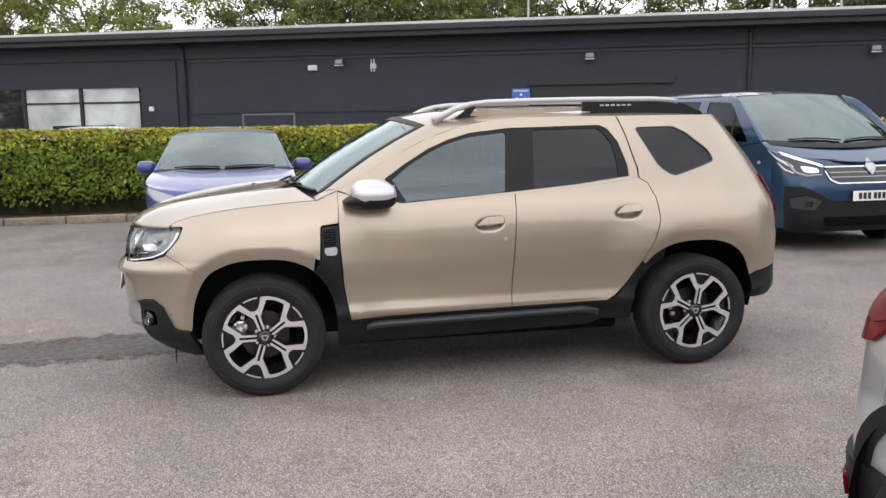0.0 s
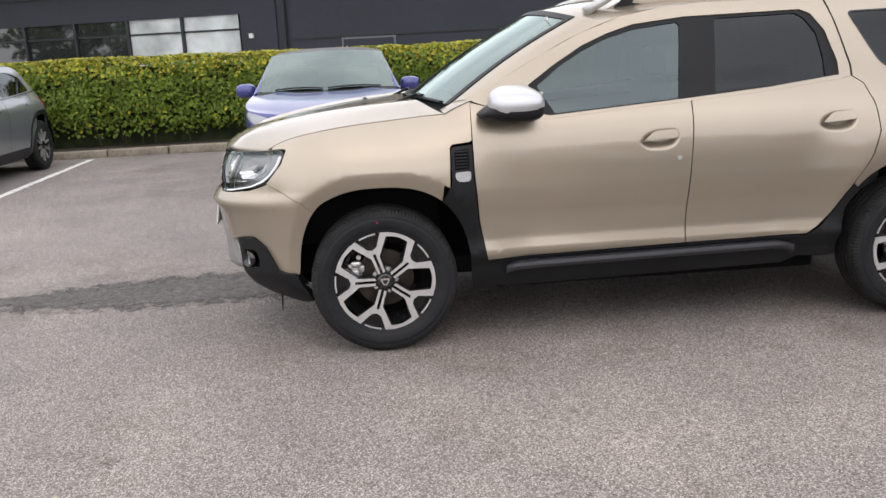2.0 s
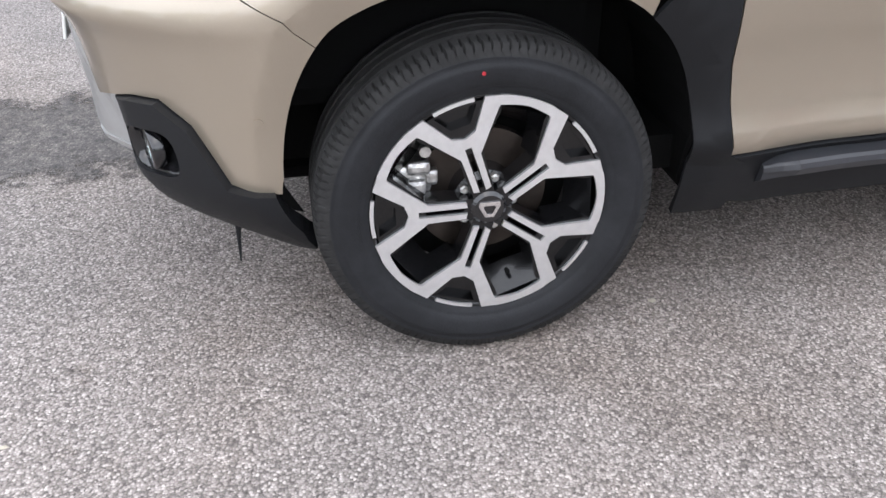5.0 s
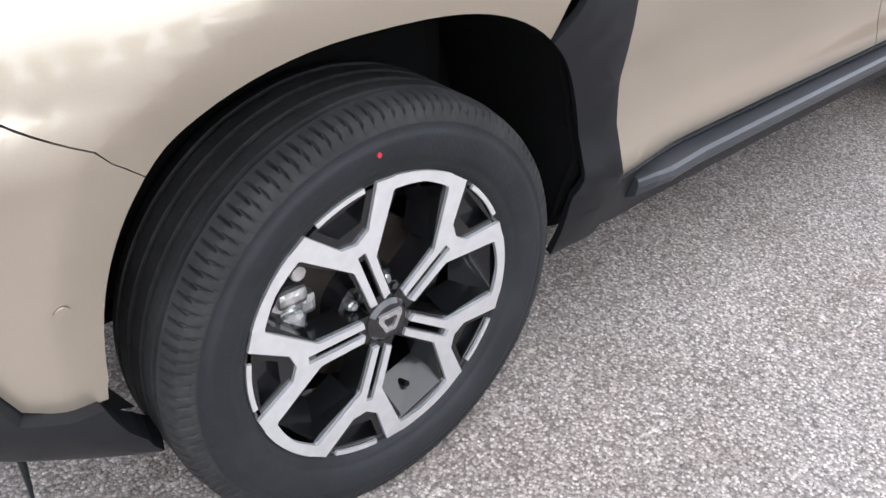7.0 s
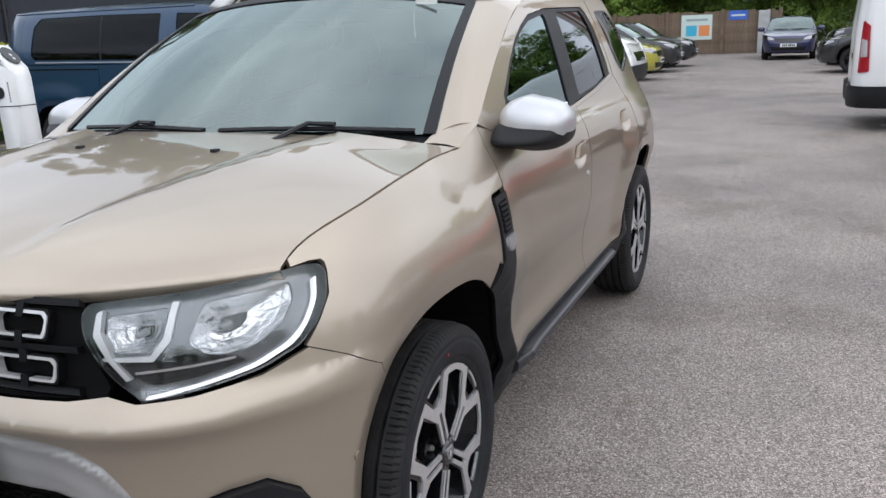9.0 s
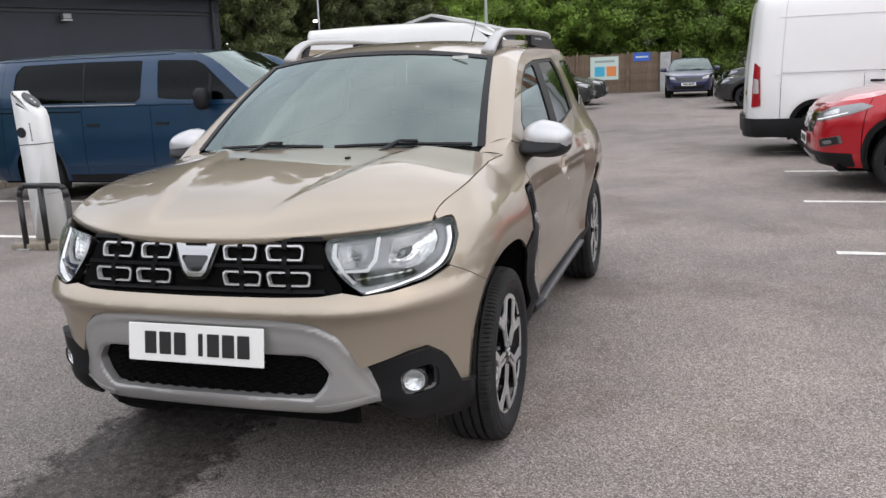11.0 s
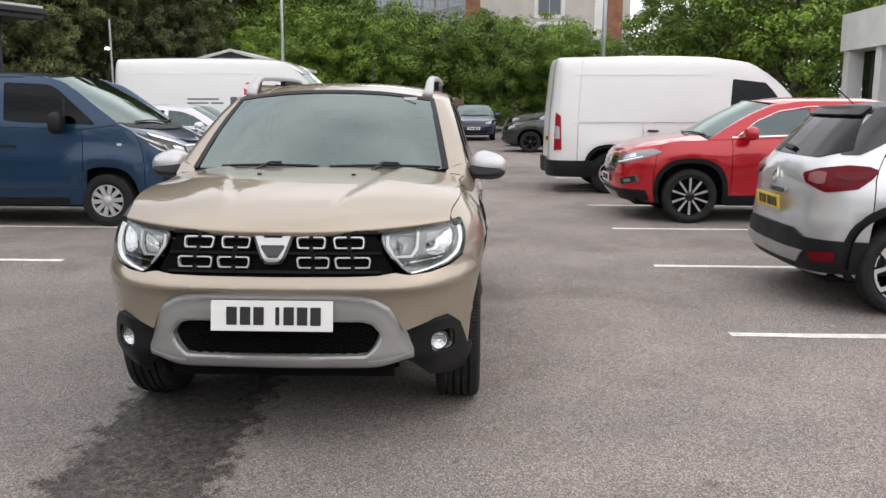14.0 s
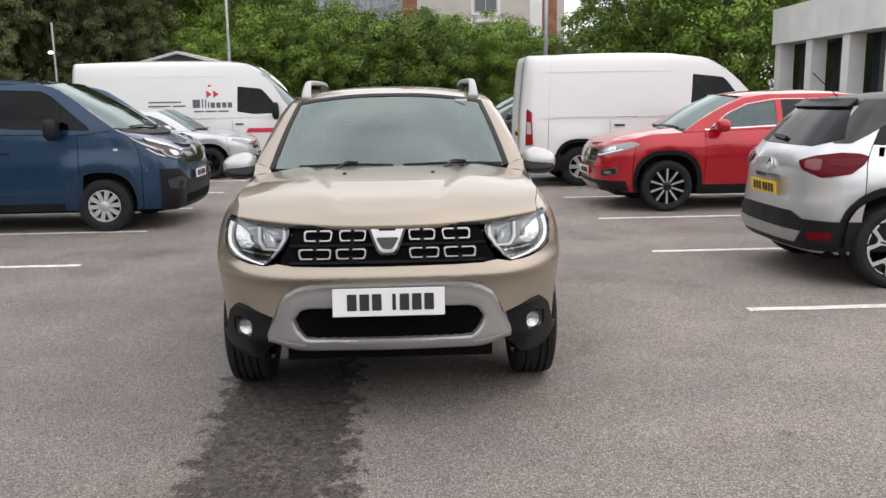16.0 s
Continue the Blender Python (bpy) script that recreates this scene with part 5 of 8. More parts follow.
# ---- the beige estate car ----
def duster():
    car = thing("car", None, "beige metallic crossover car with black plastic trim, clean and parked", "car")
    plan = [(-.855, 0), (-.853, .2), (-.842, .4), (-.82, .52), (-.775, .62), (-.7, .71), (-.59, .785), (-.46, .838), (-.33, .866), (-.2, .88), (0, .889), (.4, .893),
            (1.2, .895), (2.2, .8945), (2.7, .888), (2.95, .872), (3.15, .828), (3.3, .74), (3.39, .58), (3.42, .3), (3.425, 0)]
    front_c = [(.18, .36), (.25, .27), (.3, .18), (.36, .095), (.42, .06), (.5, .057), (.6, .051), (.68, .036), (.718, .014), (.738, 0), (.758, .01), (.785, .036), (.8, .053), (.86, .062), (.93, .08), (.97, .1), (1.0, .13), (1.06, .22), (1.12, .34)]
    rear_c = [(.25, .1), (.42, .02), (.5, 0), (.75, 0), (.95, .02), (1.15, .09), (1.34, .21), (1.5, .325), (1.58, .39)]
    low = [(.2, -.12), (.3, -.075), (.36, -.058), (.40, -.05), (.43, -.03), (.456, -.019), (.485, -.026), (.54, -.036), (.62, -.03), (.7, -.012), (.78, 0)]
    door_c = smooth_curve(low + [(.86, 0), (.93, -.003), (.99, -.012), (1.05, -.03), (1.1, -.058), (1.16, -.083), (1.3, -.125), (1.5, -.195), (1.56, -.225), (1.6, -.26)])
    fend_c = smooth_curve([(.2, -.07), (.3, -.045), (.4, -.03), (.55, -.02), (.7, -.006), (.8, 0), (.86, -.005), (.92, -.017), (.97, -.033), (1.02, -.058), (1.06, -.084), (1.1, -.118), (1.16, -.175), (1.3, -.26), (1.6, -.4)])

    def side_c(x, z):
        w = step(.15, .5, x)
        return fend_c(z) * (1 - w) + door_c(z) * w
    sk = Skin(plan, front_c, side_c, rear_c, lambda x: step(-.0, -.84, x), lambda x: step(2.2, 3.4, x), [(0, .33, .425, .475), (2.674, .33, .425, .475)], .026)
    S, F = sk.side_pts, sk.front_pts
    FA = lambda a0, a1, n=16: arch_points(0.0, .33, .425, .475, a0, a1, n)
    RA = lambda a0, a1, n=16: arch_points(2.674, .33, .425, .475, a0, a1, n)

    FO = lambda a0, a1, n=24: arch_points(0.0, .33, .425 * 1.14, .475 * 1.14, a0, a1, n)
    RO = lambda a0, a1, n=24: arch_points(2.674, .33, .425 * 1.14, .475 * 1.14, a0, a1, n)
    # turned-in flanges round the arches
    two_panels("arch_flange", sk, S(FA(133.4, 52, 24) + FO(57, 133.4)), BEIGE, car, grid=.03)
    two_panels("arch_flange", sk, S(FA(133.65, 172, 14) + [(-.432, .402), (-.486, .411)] + FO(170, 133.65)), BEIGE, car, grid=.03)
    two_panels("arch_flange", sk, S(RA(140, 22, 26) + RO(22, 116) + [(2.3755, .828), (2.3, .692)]), BEIGE, car, grid=.03)
    # front wings
    E = [(-.6, .995), (-.572, 1.02), (-.52, 1.041), (-.42, 1.06), (-.2, 1.083), (.1, 1.105), (.325, 1.121)]
    hood_z = smooth_curve(E)
    wing = FO(133.4, 57) + [(.33, .79), (.3385, .972), (.352, .985), (.432, .993), (.442, 1.0), (.4455, 1.1), (.4485, 1.172), (.37, 1.141), *[(x, float(hood_z(x)) - .004) for x in np.linspace(.325, -.585, 42)], (-.578, .9925), (-.53, .9965), (-.5, .995), (-.489, .988), (-.485, .972),
            (-.4915, .93), (-.528, .882), (-.5635, .8415), (-.558, .8385)]
    two_panels("front_wing", sk, S(wing), BEIGE, car, grid=.022)
    # black trim behind the wheel, with louvre and repeater lamp
    trim = FA(51.4, 0, 14) + [(.426, .262)] + [(.545, .262), (.545, .4), (.495, .432), (.46, .62), (.4425, .83), (.44, .98), (.352, .972), (.344, .96), (.34, .8)]
    for k, tr in enumerate(two_panels("wing_trim", sk, S(trim), BLACK_PLASTIC, car, label="black plastic vent trim behind the wheel", off=.006)):
        m = bool(k)
        panel("louvre", sk, rounded_loop(S([(.358, .955), (.422, .962), (.422, .872), (.356, .868)]), .01), DEEP_BLACK, tr, off=.0075, thick=.004, mirror=m)
        for i in range(6):
            z = .877 + i * .014
            panel("louvre_slat", sk, S([(.362, z), (.417, z + .002), (.417, z + .008), (.362, z + .006)]), BLACK_PLASTIC, tr, off=.011, thick=.004, mirror=m)
        panel("repeater_lamp", sk, rounded_loop(S([(.356, .858), (.428, .862), (.428, .828), (.416, .815), (.37, .815), (.356, .832)]), .012), REPEATER, tr, off=.014, thick=.01, mirror=m, label="clear repeater lamp lens")
    # doors
    d1 = [(.45, 1.165), (.447, 1.0), (.449, .85), (.467, .62), (.5, .428), (1.466, .447), (1.478, .77), (1.5, 1.1222), (1.2, 1.1022), (.8, 1.0742), (.66, 1.0992), (.54, 1.139)]
    d2 = [(1.471, .447), (1.483, .77), (1.505, 1.1226), (1.9, 1.1494), (2.26, 1.1892), (2.302, 1.199), (2.365, 1.161), (2.398, 1.08), (2.406, .94), (2.37, .83), (2.28, .665), (2.19, .55), (2.13, .492), (2.07, .455)]
    for name, loop, hx, hz in (("front_door", d1, 1.33, .95), ("rear_door", d2, 2.205, .99)):
        cup = rounded_loop(S([(hx - .105, hz - .012), (hx - .085, hz + .03), (hx - .03, hz + .056), (hx + .085, hz + .058), (hx + .105, hz + .02), (hx + .085, hz - .03), (hx + .03, hz - .05), (hx - .06, hz - .046)]), .035, 6)
        edge = from_edge(cup)
        for k, d in enumerate(two_panels(name, sk, S(loop), BEIGE, car, holes=[cup], grid=.03)):
            m = bool(k)
            panel("handle_recess", sk, cup, BEIGE, d, off=lambda a, b: -.024 * step(0, .045, edge(a, b)), thick=.002, grid=.008, mirror=m)
            bar = rounded_loop(S([(hx - .085, hz - .002), (hx - .03, hz + .044), (hx + .083, hz + .048), (hx + .085, hz + .008)]), .02)
            panel("door_handle", sk, bar, BEIGE, d, off=.014, thick=.016, grid=.02, mirror=m)
            if name == "front_door":
                x, z = 1.425, .866
                panel("lock", sk, S([(x + .011 * math.cos(t), z + .011 * math.sin(t)) for t in np.linspace(0, 6.0, 14)]), PALE_SILVER, d, off=.004, thick=.004, mirror=m)
    # window surround, black trim and glass
    opening = [(.7, 1.118), (.73, 1.235), (.86, 1.322), (1.0, 1.402), (1.12, 1.45), (1.25, 1.487), (1.5, 1.512), (2.08, 1.522), (2.13, 1.5), (2.19, 1.42), (2.24, 1.27), (2.243, 1.208), (1.9, 1.168), (1.5, 1.136), (.82, 1.09)]
    frame_ = [(.452, 1.174), (.6, 1.262), (.8, 1.368), (1.0, 1.46), (1.2, 1.525), (1.4, 1.56), (1.6, 1.575), (2.2, 1.576), (2.245, 1.45), (2.3, 1.25), (2.302, 1.2), (2.26, 1.19), (1.9, 1.15), (1.5, 1.123), (1.2, 1.103), (.8, 1.075), (.66, 1.1), (.54, 1.14)]
    two_panels("window_surround", sk, S(frame_), BEIGE, car, holes=[S(opening)])
    g1 = [(.845, 1.1), (.77, 1.225), (.88, 1.31), (1.0, 1.38), (1.12, 1.43), (1.25, 1.466), (1.464, 1.49), (1.479, 1.475), (1.448, 1.15), (1.436, 1.139)]
    g2 = [(1.625, 1.158), (1.652, 1.49), (1.665, 1.5), (2.06, 1.507), (2.1, 1.48), (2.15, 1.41), (2.172, 1.3), (2.176, 1.205), (2.16, 1.193)]
    tr = [(x, z + (.002 if z < 1.3 else -.002)) for x, z in opening]
    two_panels("window_trim", sk, S(tr), BLACK_PLASTIC, car, holes=[S(g1), S(g2)], off=-.006, label="black window pillars and trim")
    two_panels("front_side_window", sk, S(g1), SIDE_GLASS, car, off=-.012, thick=.003, label="lightly tinted glass")
    two_panels("rear_side_window", sk, S(g2), PRIVACY, car, off=-.012, thick=.003, label="dark privacy glass")
    # rear quarters with their window
    qw = rounded_loop([(2.325, 1.5), (2.69, 1.503), (2.805, 1.465), (2.95, 1.355), (2.945, 1.292), (2.57, 1.205), (2.475, 1.26)], .035)
    quarter = [(2.21, 1.576), (2.254, 1.45), (2.311, 1.25), (2.313, 1.198), (2.369, 1.164), (2.404, 1.082), (2.4115, .94), (2.376, .829)] + RO(116, 22) + [(3.14, .578), (3.3, .6), (3.3, 1.2), (3.3, 1.576)]
    two_panels("rear_quarter", sk, S(quarter), BEIGE, car, holes=[S(qw)], grid=.025)
    two_panels("quarter_window", sk, S(qw), PRIVACY, car, off=-.004, thick=.003, label="dark privacy glass")
    ring = rounded_loop([(2.318, 1.505), (2.692, 1.509), (2.811, 1.47), (2.957, 1.357), (2.952, 1.286), (2.567, 1.198), (2.468, 1.259)], .037)
    two_panels("window_seal", sk, S(ring), GLOSS_BLACK, car, holes=[S(qw)], off=.002, thick=.012)
    # tail
    e = sk.end
    a = sk.at_x(3.31)
    panel("tailgate", sk, [(a, .6), (2 * e - a, .6), (2 * e - a, 1.576), (a, 1.576)], BEIGE, car, grid=.07)
    two_panels("tail_lamp", sk, rounded_loop(S([(3.3, 1.19), (3.4, 1.17), (3.4, .93), (3.335, .94)]), .02), TAIL_RED, car, off=.012, thick=.03, label="red tail lamp")
    rb = S(RA(21, 9, 6)) + [(sk.at_x(3.1), .405), (e, .4), (e, .59), (sk.at_x(3.3), .592), (sk.at_x(3.1), .563)]
    two_panels("rear_bumper", sk, rb, BLACK_PLASTIC, car, off=.004, label="black plastic rear bumper")
    # sills
    sill = [(.482, .3), (.495, .42), (1.47, .438), (2.07, .446), (2.14, .485), (2.2, .548), (2.3, .68)] + RA(142, 180, 10) + [(2.2, .33), (2.05, .335), (1.98, .3), (.6, .275)]
    for k, sl in enumerate(two_panels("sill", sk, S(sill), BLACK_PLASTIC, car, off=.004, label="black plastic sill cladding")):
        ledge = []
        for x, g, dz in [(.59, .35, -.02), (.62, .75, -.006)] + [(.65 + 1.27 * i / 12, 1, 0) for i in range(13)] + [(1.98, .7, -.012), (2.03, .25, -.03)]:
            z0 = .382 + (x - .5) * .015 + dz
            y0 = -sk.place([sk.at_x(x)], [z0])[0][1] * (1 if k else -1)
            sg = 1 if y0 > 0 else -1
            ledge.append([(x, y0 + sg * g * dy, z0 + h) for dy, h in ((-.03, .03), (.004, .026), (.05, .022), (.058, .017), (.061, .006), (.05, -.012), (-.03, -.03))])
        bm = bmesh.new()
        rings = [[bm.verts.new(q) for q in r] for r in ledge]
        for a, b in zip(rings, rings[1:]):
            for i in range(len(a) - 1):
                bm.faces.new((a[i], a[i + 1], b[i + 1], b[i]))
        bm.faces.new(rings[0])
        bm.faces.new(rings[-1])
        bmesh.ops.recalc_face_normals(bm, faces=bm.faces)
        part("sill_step", bm, SATIN_BLACK, sl)
    # bumper skin, lower corners, skid plate
    low_edge = [(.812, .425), (.802, .47), (.783, .54), (.748, .582), (.7, .576), (.62, .552), (.562, .535)]
    upper = F([(0, .783), (.3, .785), (.44, .788), (.515, .797), (.575, .786), (.66, .79), (.75, .806), (.787, .828)]) + S([(-.5595, .8368)] + FO(133.65, 170, 14) + [(-.486, .411)]) + F(low_edge) + F([(.534, .592), (.494, .653), (.443, .69), (.382, .7085), (.3, .714), (0, .714)])
    panel("front_bumper", sk, upper + [(-s, z) for s, z in reversed(upper) if abs(s) > 1e-6], BEIGE, car, grid=.02)
    low_c = F([(0, .40), (.3, .39), (.58, .385), (.567, .53)]) + F([(y, z - .004) for y, z in reversed(low_edge)]) + S([(-.446, .408), (-.446, .32), (-.475, .272), (-.58, .26)]) + F([(.76, .268), (.68, .3), (.615, .345), (.55, .366), (0, .366)])
    out = lambda a: step(sk.at_y(.575), sk.at_y(.7), abs(a))
    back = lambda a, b: step(sk.at_y(.42), sk.at_y(.62), abs(a)) * (1 - step(.48, .66, b))
    pockets = [rounded_loop([(sk.at_y(.672) * sg, .515), (sk.at_y(.762) * sg, .522), (sk.at_y(.768) * sg, .425), (sk.at_y(.68) * sg, .42)], .04) for sg in (1, -1)]
    panel("lower_bumper", sk, low_c + [(-s, z) for s, z in reversed(low_c) if abs(s) > 1e-6], BLACK_PLASTIC, car, holes=pockets, grid=.025, off=lambda a, b: .02 * out(a) - .045 * back(a, b) * (1 - out(a)), thick=.05, label="black plastic lower bumper")
    so = [(0, .712), (.3, .711), (.38, .705), (.44, .687), (.5, .65), (.545, .59), (.605, .495), (.675, .385), (.65, .366), (.3, .366), (0, .364)]
    si = rounded_loop(sk.both([(0, .59), (.38, .588), (.425, .575), (.465, .525), (.445, .48), (.405, .437), (.2, .432), (0, .432)]), .014)
    so_loop = rounded_loop(sk.both(so), .008, 3)
    outer, inner_e = from_edge(so_loop), from_edge(si)
    panel("skid_plate", sk, so_loop, SKID_GREY, car, holes=[si], off=lambda a, b: -.002 - .036 * back(a, b) + .012 * step(0, .02, outer(a, b)) + .006 * step(.03, .075, outer(a, b)) - .008 * (1 - step(0, .012, inner_e(a, b))), thick=.03, grid=.01, label="silver-grey skid plate round the lower grille")
    for sg in (1, -1):
        panel("skid_fold", sk, [(sk.at_y(y) * sg, z) for y, z in ((.41, .412), (.61, .424), (.616, .411), (.41, .4))], SKID_GREY, car, off=lambda a, b: .017 - .036 * back(a, b), thick=.008, grid=.02)
    lg = panel("lower_grille", sk, sk.both([(0, .605), (.45, .6), (.49, .525), (.43, .42), (0, .415)]), DEEP_BLACK, car, off=-.03)
    for r in range(6):
        for c in range(-8, 9):
            y, z = c * .05 + (r % 2) * .025, .446 + r * .025
            if abs(y) < .435 - abs(z - .52) * .6:
                hexa = [(y + .021 * math.cos(t), z + .010 * math.sin(t)) for t in (i * math.pi / 3 for i in range(6))]
                inner = [(y + .015 * math.cos(t), z + .006 * math.sin(t)) for t in (i * math.pi / 3 for i in range(6))]
                panel("mesh_cell", sk, F(hexa), DEEP_BLACK, lg, holes=[F(inner)], off=-.012, thick=.01, grid=.2)
    # fog lamps, sunk into pockets
    for sg, pocket in zip((1, -1), pockets):
        deep = from_edge(pocket)
        fog = panel("fog_lamp", sk, pocket, GLOSS_BLACK, car, off=lambda a, b: .012 - .038 * step(0, .03, deep(a, b)), thick=.004, grid=.01, label="round chrome fog lamp in a black pocket")
        c = sk.place([sk.at_y(.715) * sg], [.468])[0]
        n = sk.normal(np.array([sk.at_y(.706) * sg]), np.array([.468]))[0]
        n = Vector((n[0] - .5, n[1] * .6, n[2])).normalized()
        turn = Vector((0, -1, 0)).rotation_difference(n).to_matrix().to_4x4()
        for nm, prof, mt in (("fog_ring", [(.044, .01), (.046, -.012), (.04, -.016), (.036, -.004)], GLOSS_BLACK), ("fog_reflector", [(.0, .01), (.018, .006), (.037, -.01)], REFLECTOR), ("fog_lens", [(.0, -.014), (.026, -.012), (.039, -.006)], CLEAR)):
            bm = lathe(prof, 28)
            bmesh.ops.transform(bm, matrix=Matrix.Translation(Vector(c) - n * .004) @ turn, verts=bm.verts)
            part(nm, bm, mt, fog, smooth=True)
    # grille with its chrome-edged cells
    gr = panel("grille", sk, sk.both([(0, .978), (.3, .976), (.44, .974), (.462, .93), (.475, .87), (.51, .81), (.5, .798), (.3, .794), (0, .792)]), DEEP_BLACK, car, off=-.02, label="black grille with chrome-edged cells")
    for z in (.801, .88, .964):
        panel("grille_bar", sk, sk.both([(0, z + .008), (.455, z + .008), (.46, z - .004), (0, z - .004)]), GRILLE_BLACK, gr, off=.0, thick=.02)
    for sg in (1, -1):
        for y0, y1, z0, z1 in ((.26, .395, .9, .948), (.1, .228, .9, .948), (.262, .415, .818, .866), (.1, .242, .818, .866)):
            def cell(k):
                m0, m1, h0, h1 = y0 + k, y1 - k, z0 + k, z1 - k
                c = .009
                return rounded_loop([(sk.at_y(y) * sg, z) for y, z in ((m0 + c, h0), (m1 - c, h0), (m1 - .004, h0 + c), (m1, h1 - c), (m1 - c, h1), (m0 + c, h1), (m0, h1 - c), (m0 + .004, h0 + c))], .004)
            panel("grille_cell", sk, cell(0), PALE_SILVER, gr, holes=[cell(.0055)], off=.008, thick=.018, grid=.1)
            panel("grille_cell", sk, cell(-.004), GRILLE_BLACK, gr, holes=[cell(.002)], off=.005, thick=.02, grid=.1)
            for z in (z0, z1):
                panel("cell_post", sk, [(sk.at_y((y0 + y1) / 2 + d) * sg, h) for d, h in ((-.009, z - .012), (.009, z - .012), (.009, z + .012), (-.009, z + .012))], GRILLE_BLACK, gr, off=.0095, thick=.02, grid=.1)
    sh = [(0, .966), (.062, .966), (.075, .958), (.077, .945), (.042, .862), (.026, .846), (0, .844)]
    sh2 = [(0, .912), (.048, .912), (.052, .904), (.031, .872), (.02, .861), (0, .86)]
    base = [(0, .974), (.07, .974), (.088, .962), (.088, .945), (.052, .856), (.034, .836), (0, .834)]
    em = panel("emblem", sk, sk.both(base), GLOSS_BLACK, gr, off=.01, thick=.03, grid=.1, label="chrome shield-shaped emblem")
    panel("emblem_face", sk, sk.both(sh), mat("emblem_silver", (0.5, 0.5, 0.5), 0.22, 0.9), em, holes=[sk.both(sh2)], off=.018, thick=.01, grid=.1)
    panel("lettering_bar", sk, sk.both([(0, .954), (.04, .954), (.04, .941), (0, .941)]), GRILLE_BLACK, em, off=.0192, thick=.002, grid=.1)
    # headlamps
    lens = [(.472, .905), (.466, .945), (.48, .964), (.55, .972), (.65, .978), (.75, .986), (.805, .991), (.823, .987), (.8285, .972), (.826, .93), (.812, .882), (.795, .848), (.75, .818), (.66, .797), (.578, .788), (.535, .82), (.5, .86)]
    for sg in (1, -1):
        def H(pts):
            return [(sk.at_y(y) * sg, z) for y, z in pts]
        hl = panel("headlamp", sk, rounded_loop(H(lens), .02, 5), GLOSS_BLACK, car, off=-.075, thick=.004, label="clear-lensed headlamp with white running light")
        inset = [(.484, .908), (.48, .944), (.49, .957), (.55, .964), (.65, .97), (.75, .978), (.804, .982), (.814, .979), (.817, .968), (.815, .93), (.802, .885), (.787, .856), (.748, .828), (.66, .807), (.584, .799), (.545, .828), (.512, .866)]
        inset = [(a[0] + .14 * (b[0] - a[0]), a[1] + .14 * (b[1] - a[1])) for a, b in zip(lens, inset)]
        panel("bezel", sk, rounded_loop(H(lens), .02, 5), GLOSS_BLACK, hl, holes=[rounded_loop(H(inset), .02, 5)], off=.001, thick=.03)
        panel("lens", sk, rounded_loop(H(inset), .02, 5), CLEAR, hl, off=.003, thick=.003)
        mid = np.array([.66, .9])
        arc = [(.578, .788), (.66, .797), (.75, .818), (.795, .848), (.812, .882), (.826, .93), (.8285, .972)]
        toward = lambda q, k: tuple(np.array(q) + (mid - np.array(q)) * k)
        panel("running_light", sk, rounded_loop(H([toward(q, .05) for q in arc] + [toward(q, .063 if i > 3 else .088) for i, q in reversed(list(enumerate(arc)))]), .02, 4), LAMP_WHITE, hl, off=-.008, thick=.02, grid=.02)
        panel("divider", sk, H([(.5, .86), (.595, .858), (.626, .895), (.642, .968), (.631, .968), (.615, .902), (.59, .869), (.5, .866)]), PALE_SILVER, hl, off=-.014, thick=.02)
        panel("inner_edge", sk, H([(.484, .908), (.492, .95), (.505, .957), (.5, .915), (.522, .866), (.555, .825), (.545, .822), (.51, .866)]), PALE_SILVER, hl, off=-.01, thick=.03)
        r1 = rounded_loop(H([(.501, .908), (.505, .948), (.626, .961), (.613, .905), (.588, .874), (.515, .874)]), .012)
        r2 = rounded_loop(H([(.682, .964), (.796, .974), (.798, .935), (.782, .895), (.75, .862), (.69, .852), (.652, .885)]), .012)
        panel("mask", sk, rounded_loop(H(inset), .02, 5), LAMP_DARK, hl, holes=[r1, r2], off=-.024, thick=.008)
        panel("dark_mask", sk, H([(.53, .856), (.6, .86), (.65, .868), (.72, .852), (.735, .836), (.66, .818), (.59, .812), (.555, .828)]), GLOSS_BLACK, hl, off=-.02, thick=.006)
        panel("lower_fin", sk, H([(.56, .838), (.72, .85), (.72, .845), (.56, .833)]), CHROME, hl, off=-.016, thick=.006)
        for hole, cy, cz in ((r1, .567, .916), (r2, .722, .915)):
            c0 = np.array([sk.at_y(cy) * sg, cz])
            bm = bmesh.new()
            loops = []
            for grow, deep in ((1.06, -.026), (.88, -.046), (.6, -.066), (.25, -.078)):
                q = np.array([c0 + (np.array(v) - c0) * grow for v in hole[::2]])
                base = sk.place(q[:, 0], q[:, 1]) + sk.normal(q[:, 0], q[:, 1]) * deep
                loops.append([bm.verts.new(v) for v in base])
            for a, b in zip(loops, loops[1:]):
                for k in range(len(a)):
                    m2 = (k + 1) % len(a)
                    bm.faces.new((a[k], a[m2], b[m2], b[k]))
            bm.faces.new(loops[-1])
            bmesh.ops.recalc_face_normals(bm, faces=bm.faces)
            part("reflector", bm, REFLECTOR, hl, "", False)
            c = sk.place([c0[0]], [c0[1]])[0] + sk.normal(np.array([c0[0]]), np.array([c0[1]]))[0] * -.075
            bulb = lathe([(.0, -.03), (.006, -.028), (.008, .0)], 12)
            bmesh.ops.transform(bulb, matrix=Matrix.Translation(Vector(c)) @ Matrix.Rotation(radians(-90), 4, "Z"), verts=bulb.verts)
            part("bulb", bulb, LAMP_GREY, hl, "", True)
    # plate: lettering as plain bars
    pl = thing("number_plate", None, "", "")
    pl.parent = car
    pl.matrix_local = pose(-.853, 0, .623, 0, 9, 0)
    part("plate_board", box(-.004, .004, -.26, .26, -.065, .065, .004), PLATE_WHITE, pl)
